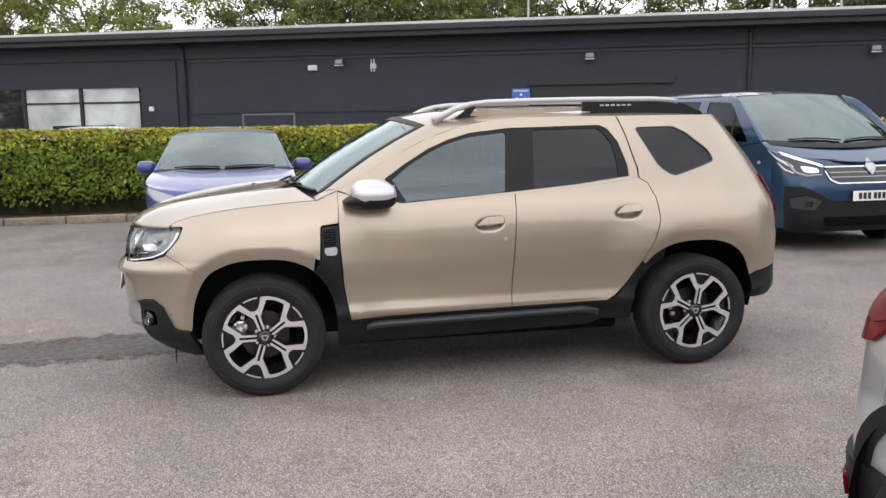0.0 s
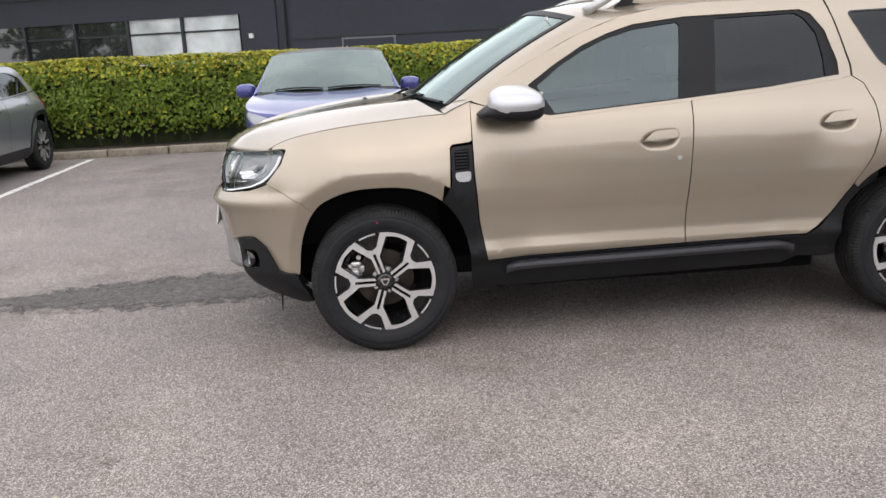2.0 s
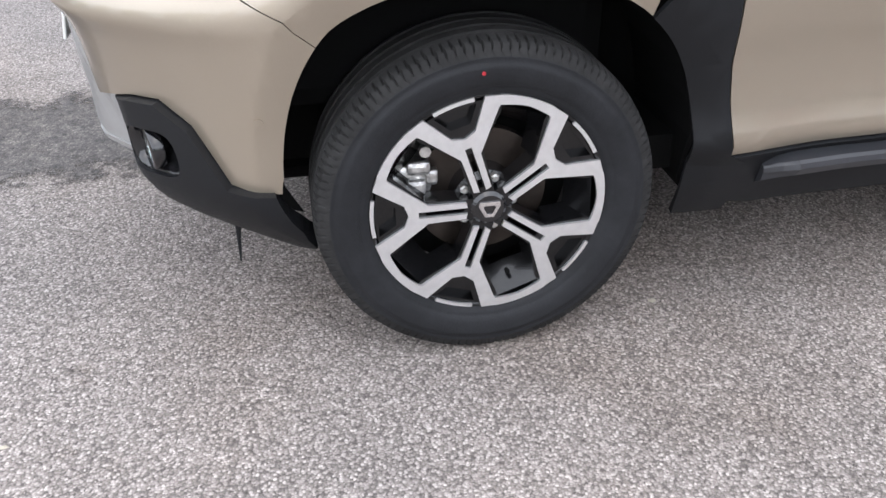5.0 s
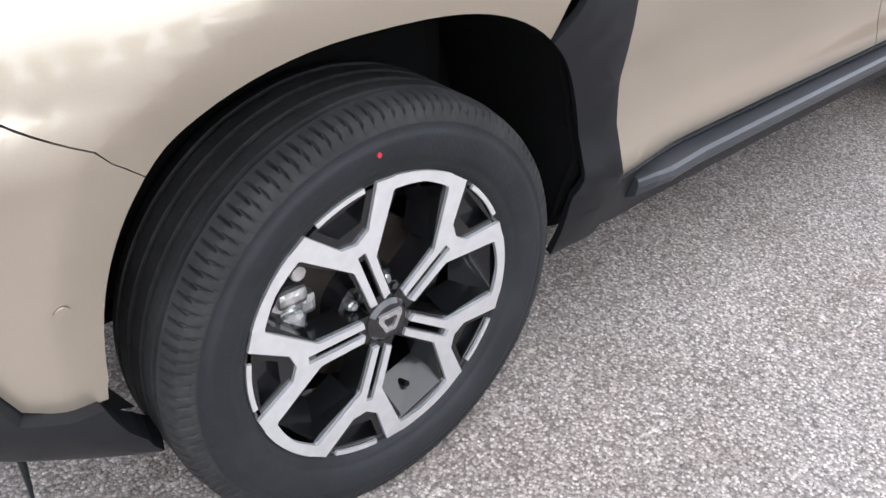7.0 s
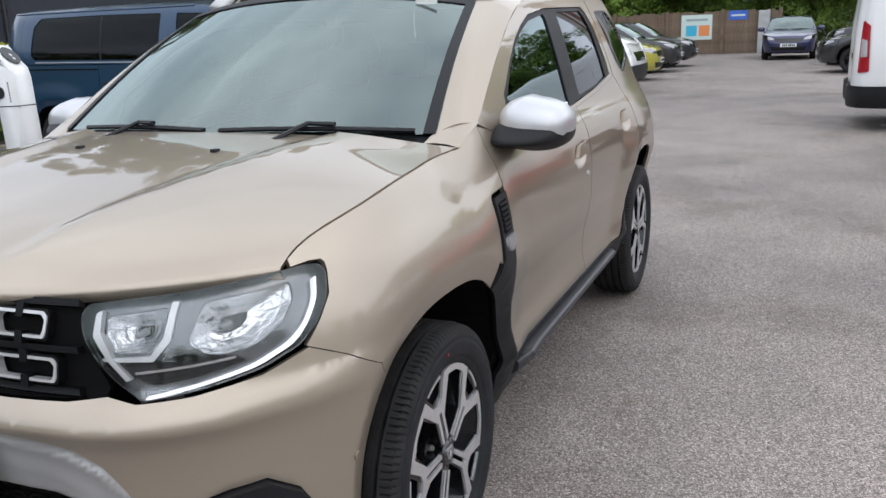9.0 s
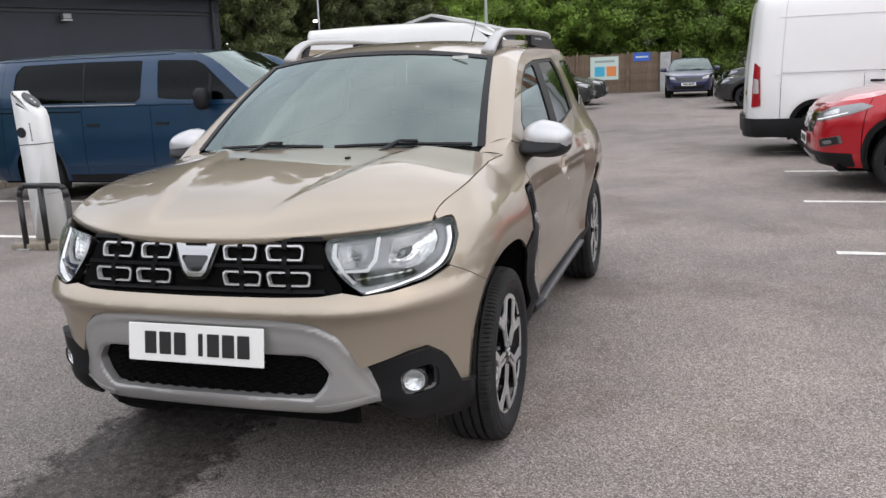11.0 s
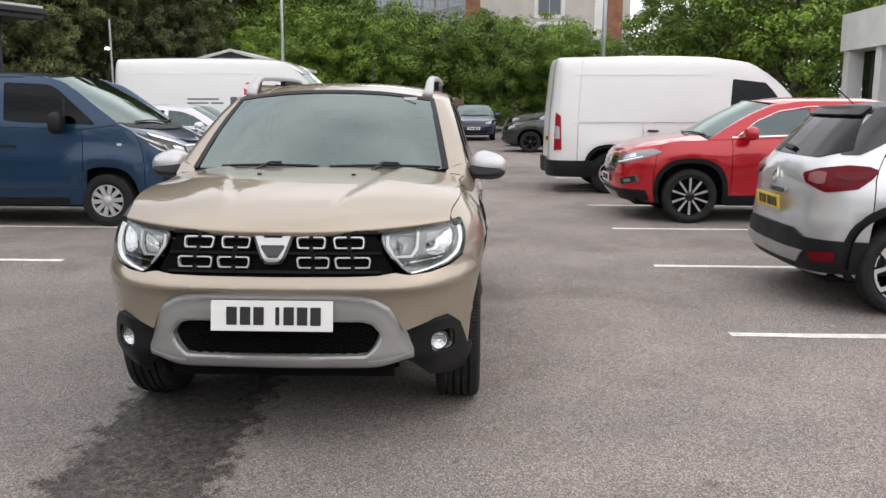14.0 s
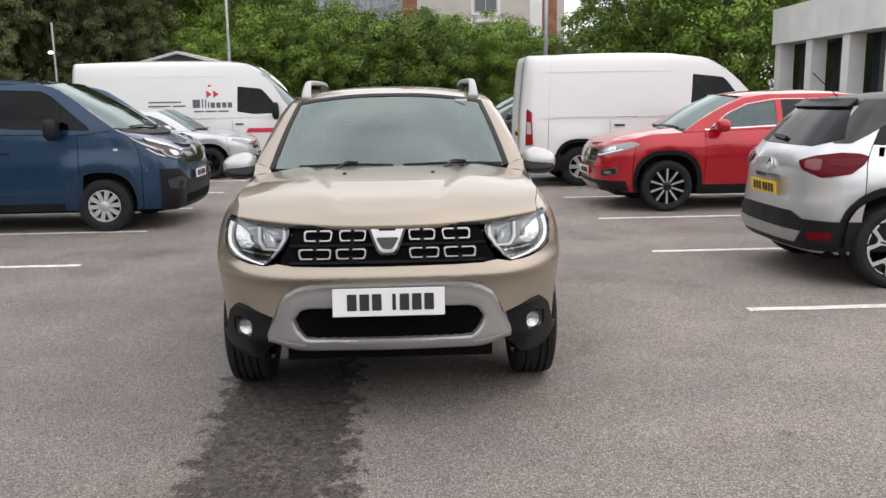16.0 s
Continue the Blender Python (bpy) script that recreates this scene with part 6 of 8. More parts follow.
    for y in (-.187, -.13, -.073, -.025, .055, .112, .17):
        w = .008 if y == -.025 else .022
        part("plate_bar", box(-.0065, -.004, y - w, y + w, -.038, .038, .003), INK, pl)
    # bonnet
    ex = smooth_curve([(i / 6, x) for i, (x, z) in enumerate(E)])
    cx = smooth_curve([(0, -.79), (.12, -.73), (.3, -.56), (.5, -.36), (.75, -.1), (1, .17)])
    cz = smooth_curve([(0, .978), (.12, 1.018), (.3, 1.072), (.5, 1.112), (.75, 1.15), (1, 1.178)])
    rows = []
    for i in range(37):
        a = i / 36
        ed = sk.place([sk.at_x(float(ex(a)))], [float(hood_z(float(ex(a))))])[0]
        row = []
        for j in range(61):
            t = j / 30 - 1
            k = abs(t) ** 2.3
            c = .26 + .33 * a
            ridge = .013 * (step(c - .045, c, abs(t)) * (1 - step(c, .98, abs(t)))) * float(step(.02, .3, a))
            dip = -.004 * (1 - float(step(.1, c, abs(t)))) * float(step(.1, .5, a))
            y = -ed[1] * t
            row.append((float(cx(a)) * (1 - k) + ed[0] * k, y, float(cz(a)) * (1 - k) + ed[2] * k + ridge + dip - .0))
        rows.append(row)
    lead = [[(x + .012, y, z - .03) for x, y, z in rows[0]], [(x - .004, y, z - .012) for x, y, z in rows[0]]]
    bonnet = patch("bonnet", lead + rows, BEIGE, car, .014)
    for sg in (1, -1):
        part("washer_jet", box(-.05, -.028, sg * .24 - .01, sg * .24 + .01, 1.14, 1.158, .004), BLACK_PLASTIC, bonnet)
    # cowl, windscreen, roof
    def ws(t, v):
        """Windscreen: t across -1..1, v up 0..1."""
        k = abs(t) ** 2.2
        bx, bz = .2 + .16 * k, 1.165 - .012 * k
        tx, tz = .9 + .1 * k, 1.585 - .05 * k
        bulge = .018 * math.sin(math.pi * v)
        return (bx + (tx - bx) * v - bulge * .6, t * (.71 + (.6 - .71) * v), bz + (tz - bz) * v + bulge)
    T = [j / 14 - 1 for j in range(29)]
    patch("windscreen", [[ws(t, .0 + .97 * i / 12) for t in T] for i in range(13)], SCREEN, car, 0.0, "large raked windscreen with faint tint")
    patch("windscreen_band", [[(x - .003, y, z + .003) for x, y, z in (ws(t, v) for t in T)] for v in (.95, .975, 1.0)], BLACK_PLASTIC, car, 0.004)
    for sg in (1, -1):
        patch("windscreen_seal", [[(lambda p: (p[0] - .004, p[1], p[2] + .003))(ws(sg * t, v / 10)) for v in range(11)] for t in (.955, .98, 1.0)], BLACK_PLASTIC, car, .004)
    patch("cowl", [[(bx, y, bz) for y in np.linspace(-.7, .7, 15) for bx, bz in [(x0 + .14 * (abs(y) / .74) ** 2.2, z0 - .03 * (abs(y) / .74) ** 2)]] for x0, z0 in ((.15, 1.115), (.185, 1.138), (.215, 1.15), (.24, 1.172))], BLACK_PLASTIC, car, .01)
    fo = smooth_curve([(x, z) for x, z in [(.452, 1.174), (.6, 1.262), (.8, 1.368), (1.0, 1.46), (1.2, 1.525), (1.4, 1.56), (1.6, 1.575), (2.2, 1.576), (3.3, 1.576)]])
    for sg in (1, -1):
        rows = []
        for i in range(15):
            v = i / 14
            q = ws(-1.0, v)
            x = .452 + (1.1 - .452) * v
            p = sk.place([sk.at_x(x)], [float(fo(x))])[0]
            rows.append([(p[0] + (q[0] - p[0]) * u, sg * -(p[1] + (q[1] - p[1]) * u), p[2] + (q[2] - p[2]) * u + .014 * math.sin(math.pi * u)) for u in (0, .2, .4, .6, .8, 1)])
        patch("windscreen_pillar", rows, BEIGE, car, .01)
        rows = []
        for i in range(8):
            v = i / 7
            x = .325 + (.452 - .325) * v
            zz = float(np.interp(x, [.325, .37, .445, .452], [1.12, 1.143, 1.174, 1.176]))
            p = sk.place([sk.at_x(x)], [zz])[0]
            q = np.array([.315, -.69, 1.13]) * (1 - v) + np.array(ws(-1.0, 0.02)) * v
            rows.append([(p[0] + (q[0] - p[0]) * u, sg * -(p[1] + (q[1] - p[1]) * u), p[2] + (q[2] - p[2]) * u + .006 * math.sin(math.pi * max(0, u)) + .0015) for u in (-.08, .0, .33, .66, 1)])
        patch("wing_corner", rows, BEIGE, car, 0.0)
    rz = smooth_curve([(.9, 1.588), (1.1, 1.62), (1.5, 1.642), (2.0, 1.645), (2.5, 1.632), (2.9, 1.602), (3.04, 1.582)])
    rows = []
    for i in range(34):
        a = i / 33
        xe = 1.1 + (3.3 - 1.1) * a
        p = sk.place([sk.at_x(xe)], [float(fo(xe))])[0]
        xc = .9 + (3.03 - .9) * a
        row = []
        for j in range(33):
            t = j / 16 - 1
            k = abs(t) ** 2.6
            row.append((xc * (1 - k) + p[0] * k, -p[1] * t * 1.0, float(rz(xc)) * (1 - k) + p[2] * k))
        rows.append(row)
    patch("roof", rows, BEIGE, car, .012)
    # roof rails
    for sg in (1, -1):
        pts = [(1.06, sg * .555, 1.556), (1.12, sg * .56, 1.59), (1.2, sg * .562, 1.63), (1.29, sg * .565, 1.656), (1.4, sg * .568, 1.668), (1.7, sg * .57, 1.676), (2.1, sg * .57, 1.68), (2.5, sg * .57, 1.678), (2.6, sg * .57, 1.672), (2.66, sg * .57, 1.66)]
        sec = [oval(.022 + .012 * max(0, 1 - i / 3), .017 + .008 * max(0, 1 - i / 3), 12, 3) for i in range(len(pts))]
        rl = part("roof_rail", sweep(pts, sec), SILVER, car, "satin silver roof rail", True)
        ins = slab([[(1.2, 1.575), (1.27, 1.63), (1.33, 1.658), (1.33, 1.64), (1.29, 1.59), (1.36, 1.58), (1.3, 1.565)]], sg * .55, sg * .575)
        part("rail_foot", ins, BLACK_PLASTIC, rl)
        rear_foot = slab([[(2.02, 1.605), (2.02, 1.668), (2.55, 1.668), (2.68, 1.655), (2.82, 1.6), (2.84, 1.575), (2.7, 1.57)]], sg * .55, sg * .585)
        part("rail_insert", rear_foot, BLACK_PLASTIC, rl)
        for q in range(6):
            x = 2.13 + q * .037
            part("lettering_bar", slab([[(x, 1.638), (x + .024, 1.638), (x + .024, 1.648), (x, 1.648)]], sg * .5865, sg * .584), PALE_SILVER, rl)
        part("rail_gap", slab([[(1.14, 1.555), (1.36, 1.585), (2.02, 1.61), (2.02, 1.63), (1.36, 1.625), (1.24, 1.605)]], sg * .556, sg * .564), BEIGE, rl)
    ant = rod((2.72, .0, 1.61), (2.98, .0, 1.86), .004, 6, r2=.002)
    rod((2.68, 0, 1.6), (2.74, 0, 1.625), .018, 10, ant)
    part("aerial", ant, BLACK_PLASTIC, car)
    # wipers
    for y0, y1 in ((.52, -.02), (-.08, -.66)):
        wbm = bmesh.new()
        q0 = Vector(ws((y0 + y1) / 2 / .71 * .98, .02)) + Vector((-.012, 0, .012))
        pa = [Vector(ws(y / .71, .004 + .012 * math.sin(i / 8 * math.pi))) + Vector((-.01, 0, .01)) for i, y in enumerate(np.linspace(y0, y1, 9))]
        sweep(pa, oval(.012, .008, 6), wbm)
        sweep([Vector(((.13, (y0 * .6 + y1 * .4), 1.16))), q0 + Vector((-.004, .0, .012)), pa[5] + Vector((-.004, 0, .014))], oval(.013, .007, 6), wbm)
        part("wiper", wbm, BLACK_PLASTIC, car)
    # mirrors
    MIRROR_SILVER = mat("mirror_silver", (0.52, 0.525, 0.535), 0.3, 0.6, coat=0.3)

    def taper(bm):
        """Flattens the foot of the shell and narrows its outer end."""
        for v in bm.verts:
            w = (abs(v.co.y) - .93) / .103
            if v.co.z < 1.13:
                v.co.z = 1.13 + (v.co.z - 1.13) * .72
            else:
                v.co.z = 1.13 + (v.co.z - 1.13) * (1.05 - .34 * max(0, w + .2))
            v.co.z += .012 * max(0, w) - .014
        return bm
    for sg in (-1, 1):
        def blob(c, r, power, bm, zmin=None, zmax=None):
            b2 = bmesh.new()
            bmesh.ops.create_uvsphere(b2, u_segments=28, v_segments=18, radius=1)
            for v in b2.verts:
                q = [math.copysign(abs(k) ** power, k) for k in v.co]
                taper = 1 - .12 * q[1] * -sg
                v.co = Vector((c[0] + r[0] * q[0] * taper + .02 * q[1] * -sg * -1, c[1] + r[1] * q[1], c[2] + r[2] * q[2] * taper))
            if zmin is not None:
                bmesh.ops.bisect_plane(b2, geom=b2.verts[:] + b2.edges[:] + b2.faces[:], plane_co=(0, 0, zmin), plane_no=(0, 0, 1), clear_inner=True)
                bmesh.ops.holes_fill(b2, edges=b2.edges[:])
            me = bpy.data.meshes.new("t")
            b2.to_mesh(me)
            b2.free()
            bm.from_mesh(me)
            bpy.data.meshes.remove(me)
            return bm
        base = taper(blob((.637, sg * .93, 1.148), (.116, .103, .078), .68, bmesh.new()))
        for v in base.verts:
            f = max(0.0, (.61 - v.co.x) / .095)
            v.co.x -= .055 * f
            v.co.y -= sg * .03 * f
            v.co.z += (1.105 - v.co.z) * min(.85, .8 * f)
        mir = part("door_mirror", base, BLACK_PLASTIC, car, "door mirror with silver cap and black base", True)
        part("mirror_cap", taper(blob((.637, sg * .93, 1.17), (.119, .106, .083), .74, bmesh.new(), 1.12)), MIRROR_SILVER, mir, "silver mirror cap", True)
        part("mirror_arm", sweep([(.68, sg * .78, 1.09), (.66, sg * .83, 1.095), (.64, sg * .89, 1.115)], oval(.07, .03, 10)), BLACK_PLASTIC, mir, "", True)
        part("mirror_glass", box(.75, .756, sg * .922 - .072, sg * .922 + .072, 1.1, 1.21, .004), CHROME, mir)
    # inside: floor pan, seats, dashboard, wheel housings
    part("underbody", box(-.35, 3.1, -.42, .42, .24, .34, .03), DEEP_BLACK, car)
    # unseen tray added to keep light off the ground under the nose
    part("engine_tray", box(-.44, .5, -.5, .5, .27, .3, .01), DEEP_BLACK, car)
    part("air_dam", box(-.67, -.65, -.5, .5, .3, .38, .008), DEEP_BLACK, car)
    part("floor_pan", box(.5, 2.2, -.74, .74, .24, .34, .03), DEEP_BLACK, car)
    inner = [(-.45, .34)] + FA(180, 0, 14)[0:] + [(.5, .34), (2.15, .36)] + RA(180, 0, 14) + [(3.15, .45), (3.2, 1.1), (2.3, 1.12), (.5, 1.03), (-.3, .95), (-.5, .8)]
    two_panels("inner_side", sk, S(inner), DEEP_BLACK, car, off=-.03, thick=.002, grid=.08)
    for x0 in (0.0, 2.674):
        for sg in (1, -1):
            bm = bmesh.new()
            ar = arch_points(x0, .33, .44, .49, 180, 0, 20)
            a = [bm.verts.new((x, sg * (abs(sk.place([sk.at_x(x)], [max(z, .3)])[0][1]) - .03), z)) for x, z in ar]
            b = [bm.verts.new((x, sg * .52, z)) for x, z in ar]
            for i in range(len(ar) - 1):
                bm.faces.new((a[i], a[i + 1], b[i + 1], b[i]))
            bm.faces.new(b)
            part("arch_liner", bm, DEEP_BLACK, car, "", False)
    part("bulkhead", box(-.5, .3, -.66, .66, .5, .93, .05), DEEP_BLACK, car)
    dash = part("dashboard", box(.3, .78, -.7, .7, .7, 1.06, .07), mat("dash_plastic", (0.02, 0.02, 0.022), 0.7), car)
    st = lathe([(.17, -.012), (.185, -.016), (.19, 0), (.185, .016), (.17, .012)], 36)
    bmesh.ops.transform(st, matrix=Matrix.Translation((.95, .36, 1.0)) @ Matrix.Rotation(radians(65), 4, "Y") @ Matrix.Rotation(radians(90), 4, "X"), verts=st.verts)
    part("steering_wheel", st, DEEP_BLACK, dash)
    part("cabin_floor", box(.3, 3.1, -.75, .75, .34, .42), DEEP_BLACK, car)
    for x, ys in ((1.35, (-.37, .37)), (2.25, (-.45, 0, .45))):
        for y in ys:
            seat = part("seat", box(x - .28, x + .25, y - .24, y + .24, .45, .68, .06), SEAT_CLOTH, car)
            bk = box(-.06, .07, -.24, .24, 0, .6, .05)
            bmesh.ops.transform(bk, matrix=Matrix.Translation((x + .22, y, .6)) @ Matrix.Rotation(radians(14), 4, "Y"), verts=bk.verts)
            part("backrest", bk, SEAT_CLOTH, seat, "", True)
            part("headrest", box(x + .33, x + .42, y - .13, y + .13, 1.2, 1.38, .04), SEAT_CLOTH, seat)
    part("rear_view_mirror", box(.86, .89, -.12, .12, 1.41, 1.47, .012), BLACK_PLASTIC, car)
    part("sticker", box(.885, .888, -.5, -.42, 1.53, 1.545), PALE_PLASTIC, car)
    # bar hanging under the front, and the parking sensor
    part("tow_pin", rod((-.5, -.72, .3), (-.505, -.725, .2), .007, 8, r2=.002), BLACK_PLASTIC, car)
    for sg in (1, -1):
        s0 = sk.at_x(-.455) * sg
        panel("parking_sensor", sk, [(s0 + .011 * math.cos(t), .56 + .011 * math.sin(t)) for t in np.linspace(0, 6, 14)], BEIGE, car, off=.004, thick=.003)
    # wheels
    for x, turn, sg in ((0, 36, -1), (2.674, 8, -1), (0, 50, 1), (2.674, 20, 1)):
        wheel(car, (x + .004, sg * .775, .35), .35, .222, .243, lambda w, turn=turn: y_spoke_rim(w, turn, R=.243), sg > 0, True)
    part("tyre_mark", rod((-.016, -.883, .64), (-.016, -.8885, .64), .0038, 12), mat("red_dot", (0.35, 0.02, 0.03), 0.5), car)
    return car


duster()


# ---- the other vehicles ----
def vehicle(car, p):
    """The shell of a parked vehicle from its plan, profiles, windows and door lines; nose to -x, front axle at 0."""
    W, xf, xr, zb = p["half"], -p["front"], p["wb"] + p["rear"], p.get("floor", .26)
    q = p.get("square", 0.0)
    plan = [(xf, 0), (xf + .008, .3 * W), (xf + .04 - .02 * q, .58 * W), (xf + .11 - .05 * q, (.76 + .1 * q) * W), (xf + .25 - .08 * q, (.89 + .06 * q) * W), (xf + .5, .965 * W + .02 * q * W), (xf + .85, .99 * W), (0.5 * (xf + xr), W),
            (xr - .75, .99 * W), (xr - .42, (.96 + .025 * q) * W), (xr - .2, (.885 + .085 * q) * W), (xr - .08, (.75 + .19 * q) * W), (xr - .025, (.5 + .38 * q) * W), (xr, 0)]
    prof = smooth_curve(p["side"])
    R, cz = p["wheel"], p["wheel"] - .01
    aa, ab = R + .075, R + .1
    sk = Skin(plan, p["nose"], lambda x, z: prof(z), p["tail"], lambda x: step(xf + .8, xf, x), lambda x: step(xr - 1.0, xr - .02, x),
              [(0, cz, aa, ab), (p["wb"], cz, aa, ab)], p.get("flare", .014))
    S, F = sk.side_pts, sk.front_pts
    paint = p["paint"]
    g = .07
    belt, hood, top = smooth_curve(p["belt"]), smooth_curve(p["hood"]), smooth_curve(p["top"])
    xa, xz = xf + .45, xr - .4
    doors = p["doors"]
    k = .004
    a0 = p["top"][0][0]

    def upper(x):
        return float(hood(x)) if x < a0 else float(belt(x))
    # lower side sections
    edges = [xa] + doors + [xz]
    for n, (u, v) in enumerate(zip(edges, edges[1:])):
        u, v = u + k, v - k
        loop = [(u, zb)]
        for ax in (0, p["wb"]):
            if u < ax < v:
                arc = [(x, z) for x, z in arch_points(ax, cz, aa, ab, 180, 0, 20) if z > zb]
                loop += [(arc[0][0], zb)] + arc + [(arc[-1][0], zb)]
        loop += [(v, zb)]
        ups = sorted({v, u, *[u + (v - u) * i / 8 for i in range(9)]}, reverse=True)
        loop += [(x, upper(x) - k) for x in ups]
        name = "front_wing" if n == 0 else "rear_quarter" if n == len(edges) - 2 else "side_door"
        for j, o in enumerate(two_panels(name, sk, S(loop), paint, car, grid=g)):
            if 0 < n < len(edges) - 1 and p.get("handles", True) and not (name == "rear_quarter"):
                hx = v - .16
                hz = upper(hx) - p.get("handle_drop", .13)
                panel("door_handle", sk, rounded_loop(S([(hx - .09, hz - .018), (hx + .09, hz - .014), (hx + .09, hz + .016), (hx - .09, hz + .012)]), .01), p.get("handle", paint), o, off=.02, thick=.018, mirror=bool(j))
    if p.get("cladding"):
        h = p["cladding"]
        for ax in (0, p["wb"]):
            ring = arch_points(ax, cz, aa + .055, ab + .055, 186, -6, 22) + arch_points(ax, cz, aa - .006, ab - .006, -6, 186, 22)
            two_panels("arch_cladding", sk, S(ring), BLACK_PLASTIC, car, off=.01, thick=.02, grid=g)
        two_panels("sill_cladding", sk, S([(aa + .05, zb - .03), (p["wb"] - aa - .05, zb - .03), (p["wb"] - aa - .05, zb + h), (aa + .05, zb + h)]), BLACK_PLASTIC, car, off=.012, thick=.02, grid=g)
    # window band
    xs = [a0 + (xz - a0) * i / 24 for i in range(25)]
    band = [(x, float(top(x))) for x in xs] + [(x, float(belt(x)) + k) for x in reversed(xs)]
    wins = [rounded_loop(w, .03) for w, m in p["windows"]]
    two_panels("window_surround", sk, S(band), p.get("band", paint), car, holes=[S(w) for w in wins], grid=g)
    for w, (_, m) in zip(wins, p["windows"]):
        two_panels("side_window", sk, S(w), m, car, off=-.008, thick=.003, grid=.12)
    if "trim" in p:
        two_panels("window_strip", sk, S(p["trim"]), CHROME, car, off=.006, thick=.006, grid=.15)
    # nose and tail
    s1 = sk.at_x(xa - k)
    zn = p["hood"][0][1]
    ups = [(s1 * (1 - i / 10), float(hood(sk.q[np.searchsorted(sk.s, s1 * (1 - i / 10)) - 1, 0])) if i < 10 else zn) for i in range(11)]
    ups = [(s, float(np.interp(s, [0, s1], [zn, upper(xa)]))) for s, _ in ups]
    half = [(0, zn)] + [q2 for q2 in reversed(ups[:-1])]
    loop = [(s, z) for s, z in half] + [(s1, zb), (0, zb)]
    panel("front_end", sk, loop + [(-s, z) for s, z in reversed(loop) if abs(s) > 1e-6], paint, car, grid=.06)
    e, s2 = sk.end, sk.at_x(xz + k)
    zt = float(top(xz))
    panel("tail_end", sk, [(s2, zb), (2 * e - s2, zb), (2 * e - s2, zt), (s2, zt)], paint, car, grid=.07)
    for name, where, pts, m, off, label in p.get("extras", []):
        if where == "front":
            c = [(sk.at_y(y), z) for y, z in pts]
        elif where == "tail":
            c = S(pts)
        else:
            kq = sk.turn
            f = lambda y: float(np.interp(-abs(y), -sk.q[kq:, 1], sk.s[kq:]))
            c = [(f(y) if y >= 0 else 2 * e - f(y), z) for y, z in pts]
        if min(y for y, _ in pts) > 0:
            for mi in (False, True):
                panel(name, sk, rounded_loop(c, .015), m, car, off=off, thick=.02, grid=.07, label=label, mirror=mi)
        else:
            panel(name, sk, rounded_loop(c, .015), m, car, off=off, thick=.02, grid=.07, label=label)
    for name, pts, m, off in p.get("side_extras", []):
        two_panels(name, sk, rounded_loop(S(pts), .012), m, car, off=off, thick=.01, grid=.1)
    # bonnet
    hx = [xa + (p["hood"][-1][0] - xa) * i / 16 for i in range(17)]
    hc = smooth_curve(p["hood_c"])
    c0, c1 = p["hood_c"][0][0], p["hood_c"][-1][0]
    rows = []
    for i, x in enumerate(hx):
        ed = sk.place([sk.at_x(x)], [float(hood(x))])[0]
        xc = c0 + (c1 - c0) * i / 16
        row = []
        for j in range(25):
            t = j / 12 - 1
            w = abs(t) ** 2.4
            row.append((xc * (1 - w) + ed[0] * w, -ed[1] * t, float(hc(xc)) * (1 - w) + ed[2] * w + p.get("ridge", .01) * math.exp(-((abs(t) - .62) / .14) ** 2)))
        rows.append(row)
    lead = []
    for d, dz in ((1.0, 0),):
        row = []
        for j in range(25):
            t = j / 12 - 1
            s = s1 * abs(t)
            row.append(tuple(sk.place([-s if t > 0 else s], [float(np.interp(s, [0, s1], [zn, upper(xa)]))])[0]))
        lead.append(row)
    patch("bonnet", lead + rows, paint, car, .012)
    # windscreen and roof
    wb_c, wb_s, wt_c, wt_s = p["screen"]

    def ws(t, v):
        w = abs(t) ** 2.2
        bx, bz, by = wb_c[0] + (wb_s[0] - wb_c[0]) * w, wb_c[1] + (wb_s[2] - wb_c[1]) * w, wb_s[1]
        tx, tz, ty = wt_c[0] + (wt_s[0] - wt_c[0]) * w, wt_c[1] + (wt_s[2] - wt_c[1]) * w, wt_s[1]
        b = .02 * math.sin(math.pi * v)
        return (bx + (tx - bx) * v - b * .6, t * (by + (ty - by) * v), bz + (tz - bz) * v + b)
    T = [j / 10 - 1 for j in range(21)]
    patch("windscreen", [[ws(t, i / 8) for t in T] for i in range(9)], p.get("screen_glass", SCREEN), car, 0.0, "raked windscreen")
    patch("scuttle", [[(lambda q3: (q3[0] + dx, q3[1] * 1.02, q3[2] + dz))(ws(t, 0)) for t in T] for dx, dz in ((-.12, -.05), (-.06, -.012), (.0, .0), (.02, .012))], BLACK_PLASTIC, car, .01)
    for y0, y1 in ((.75, .05), (-.02, -.8)):
        pa = [Vector(ws(y0 + (y1 - y0) * i / 6, .03 + .03 * math.sin(i / 6 * math.pi))) + Vector((-.012, 0, .014)) for i in range(7)]
        part("wiper", sweep(pa, oval(.014, .01, 6)), BLACK_PLASTIC, car)
    xm = p["roof_start"]
    for sg in (1, -1):
        rows = []
        for i in range(11):
            v = i / 10
            q3 = ws(-1.0, v)
            x = a0 + (xm - a0) * v
            o = sk.place([sk.at_x(x)], [float(top(x))])[0]
            rows.append([(o[0] + (q3[0] - o[0]) * u, -sg * (o[1] + (q3[1] - o[1]) * u), o[2] + (q3[2] - o[2]) * u + .012 * math.sin(math.pi * u)) for u in (0, .25, .5, .75, 1)])
        patch("windscreen_pillar", rows, p.get("pillar", paint), car, .01)
    rc = smooth_curve(p["roof_c"])
    r0, r1 = p["roof_c"][0][0], p["roof_c"][-1][0]
    rows = []
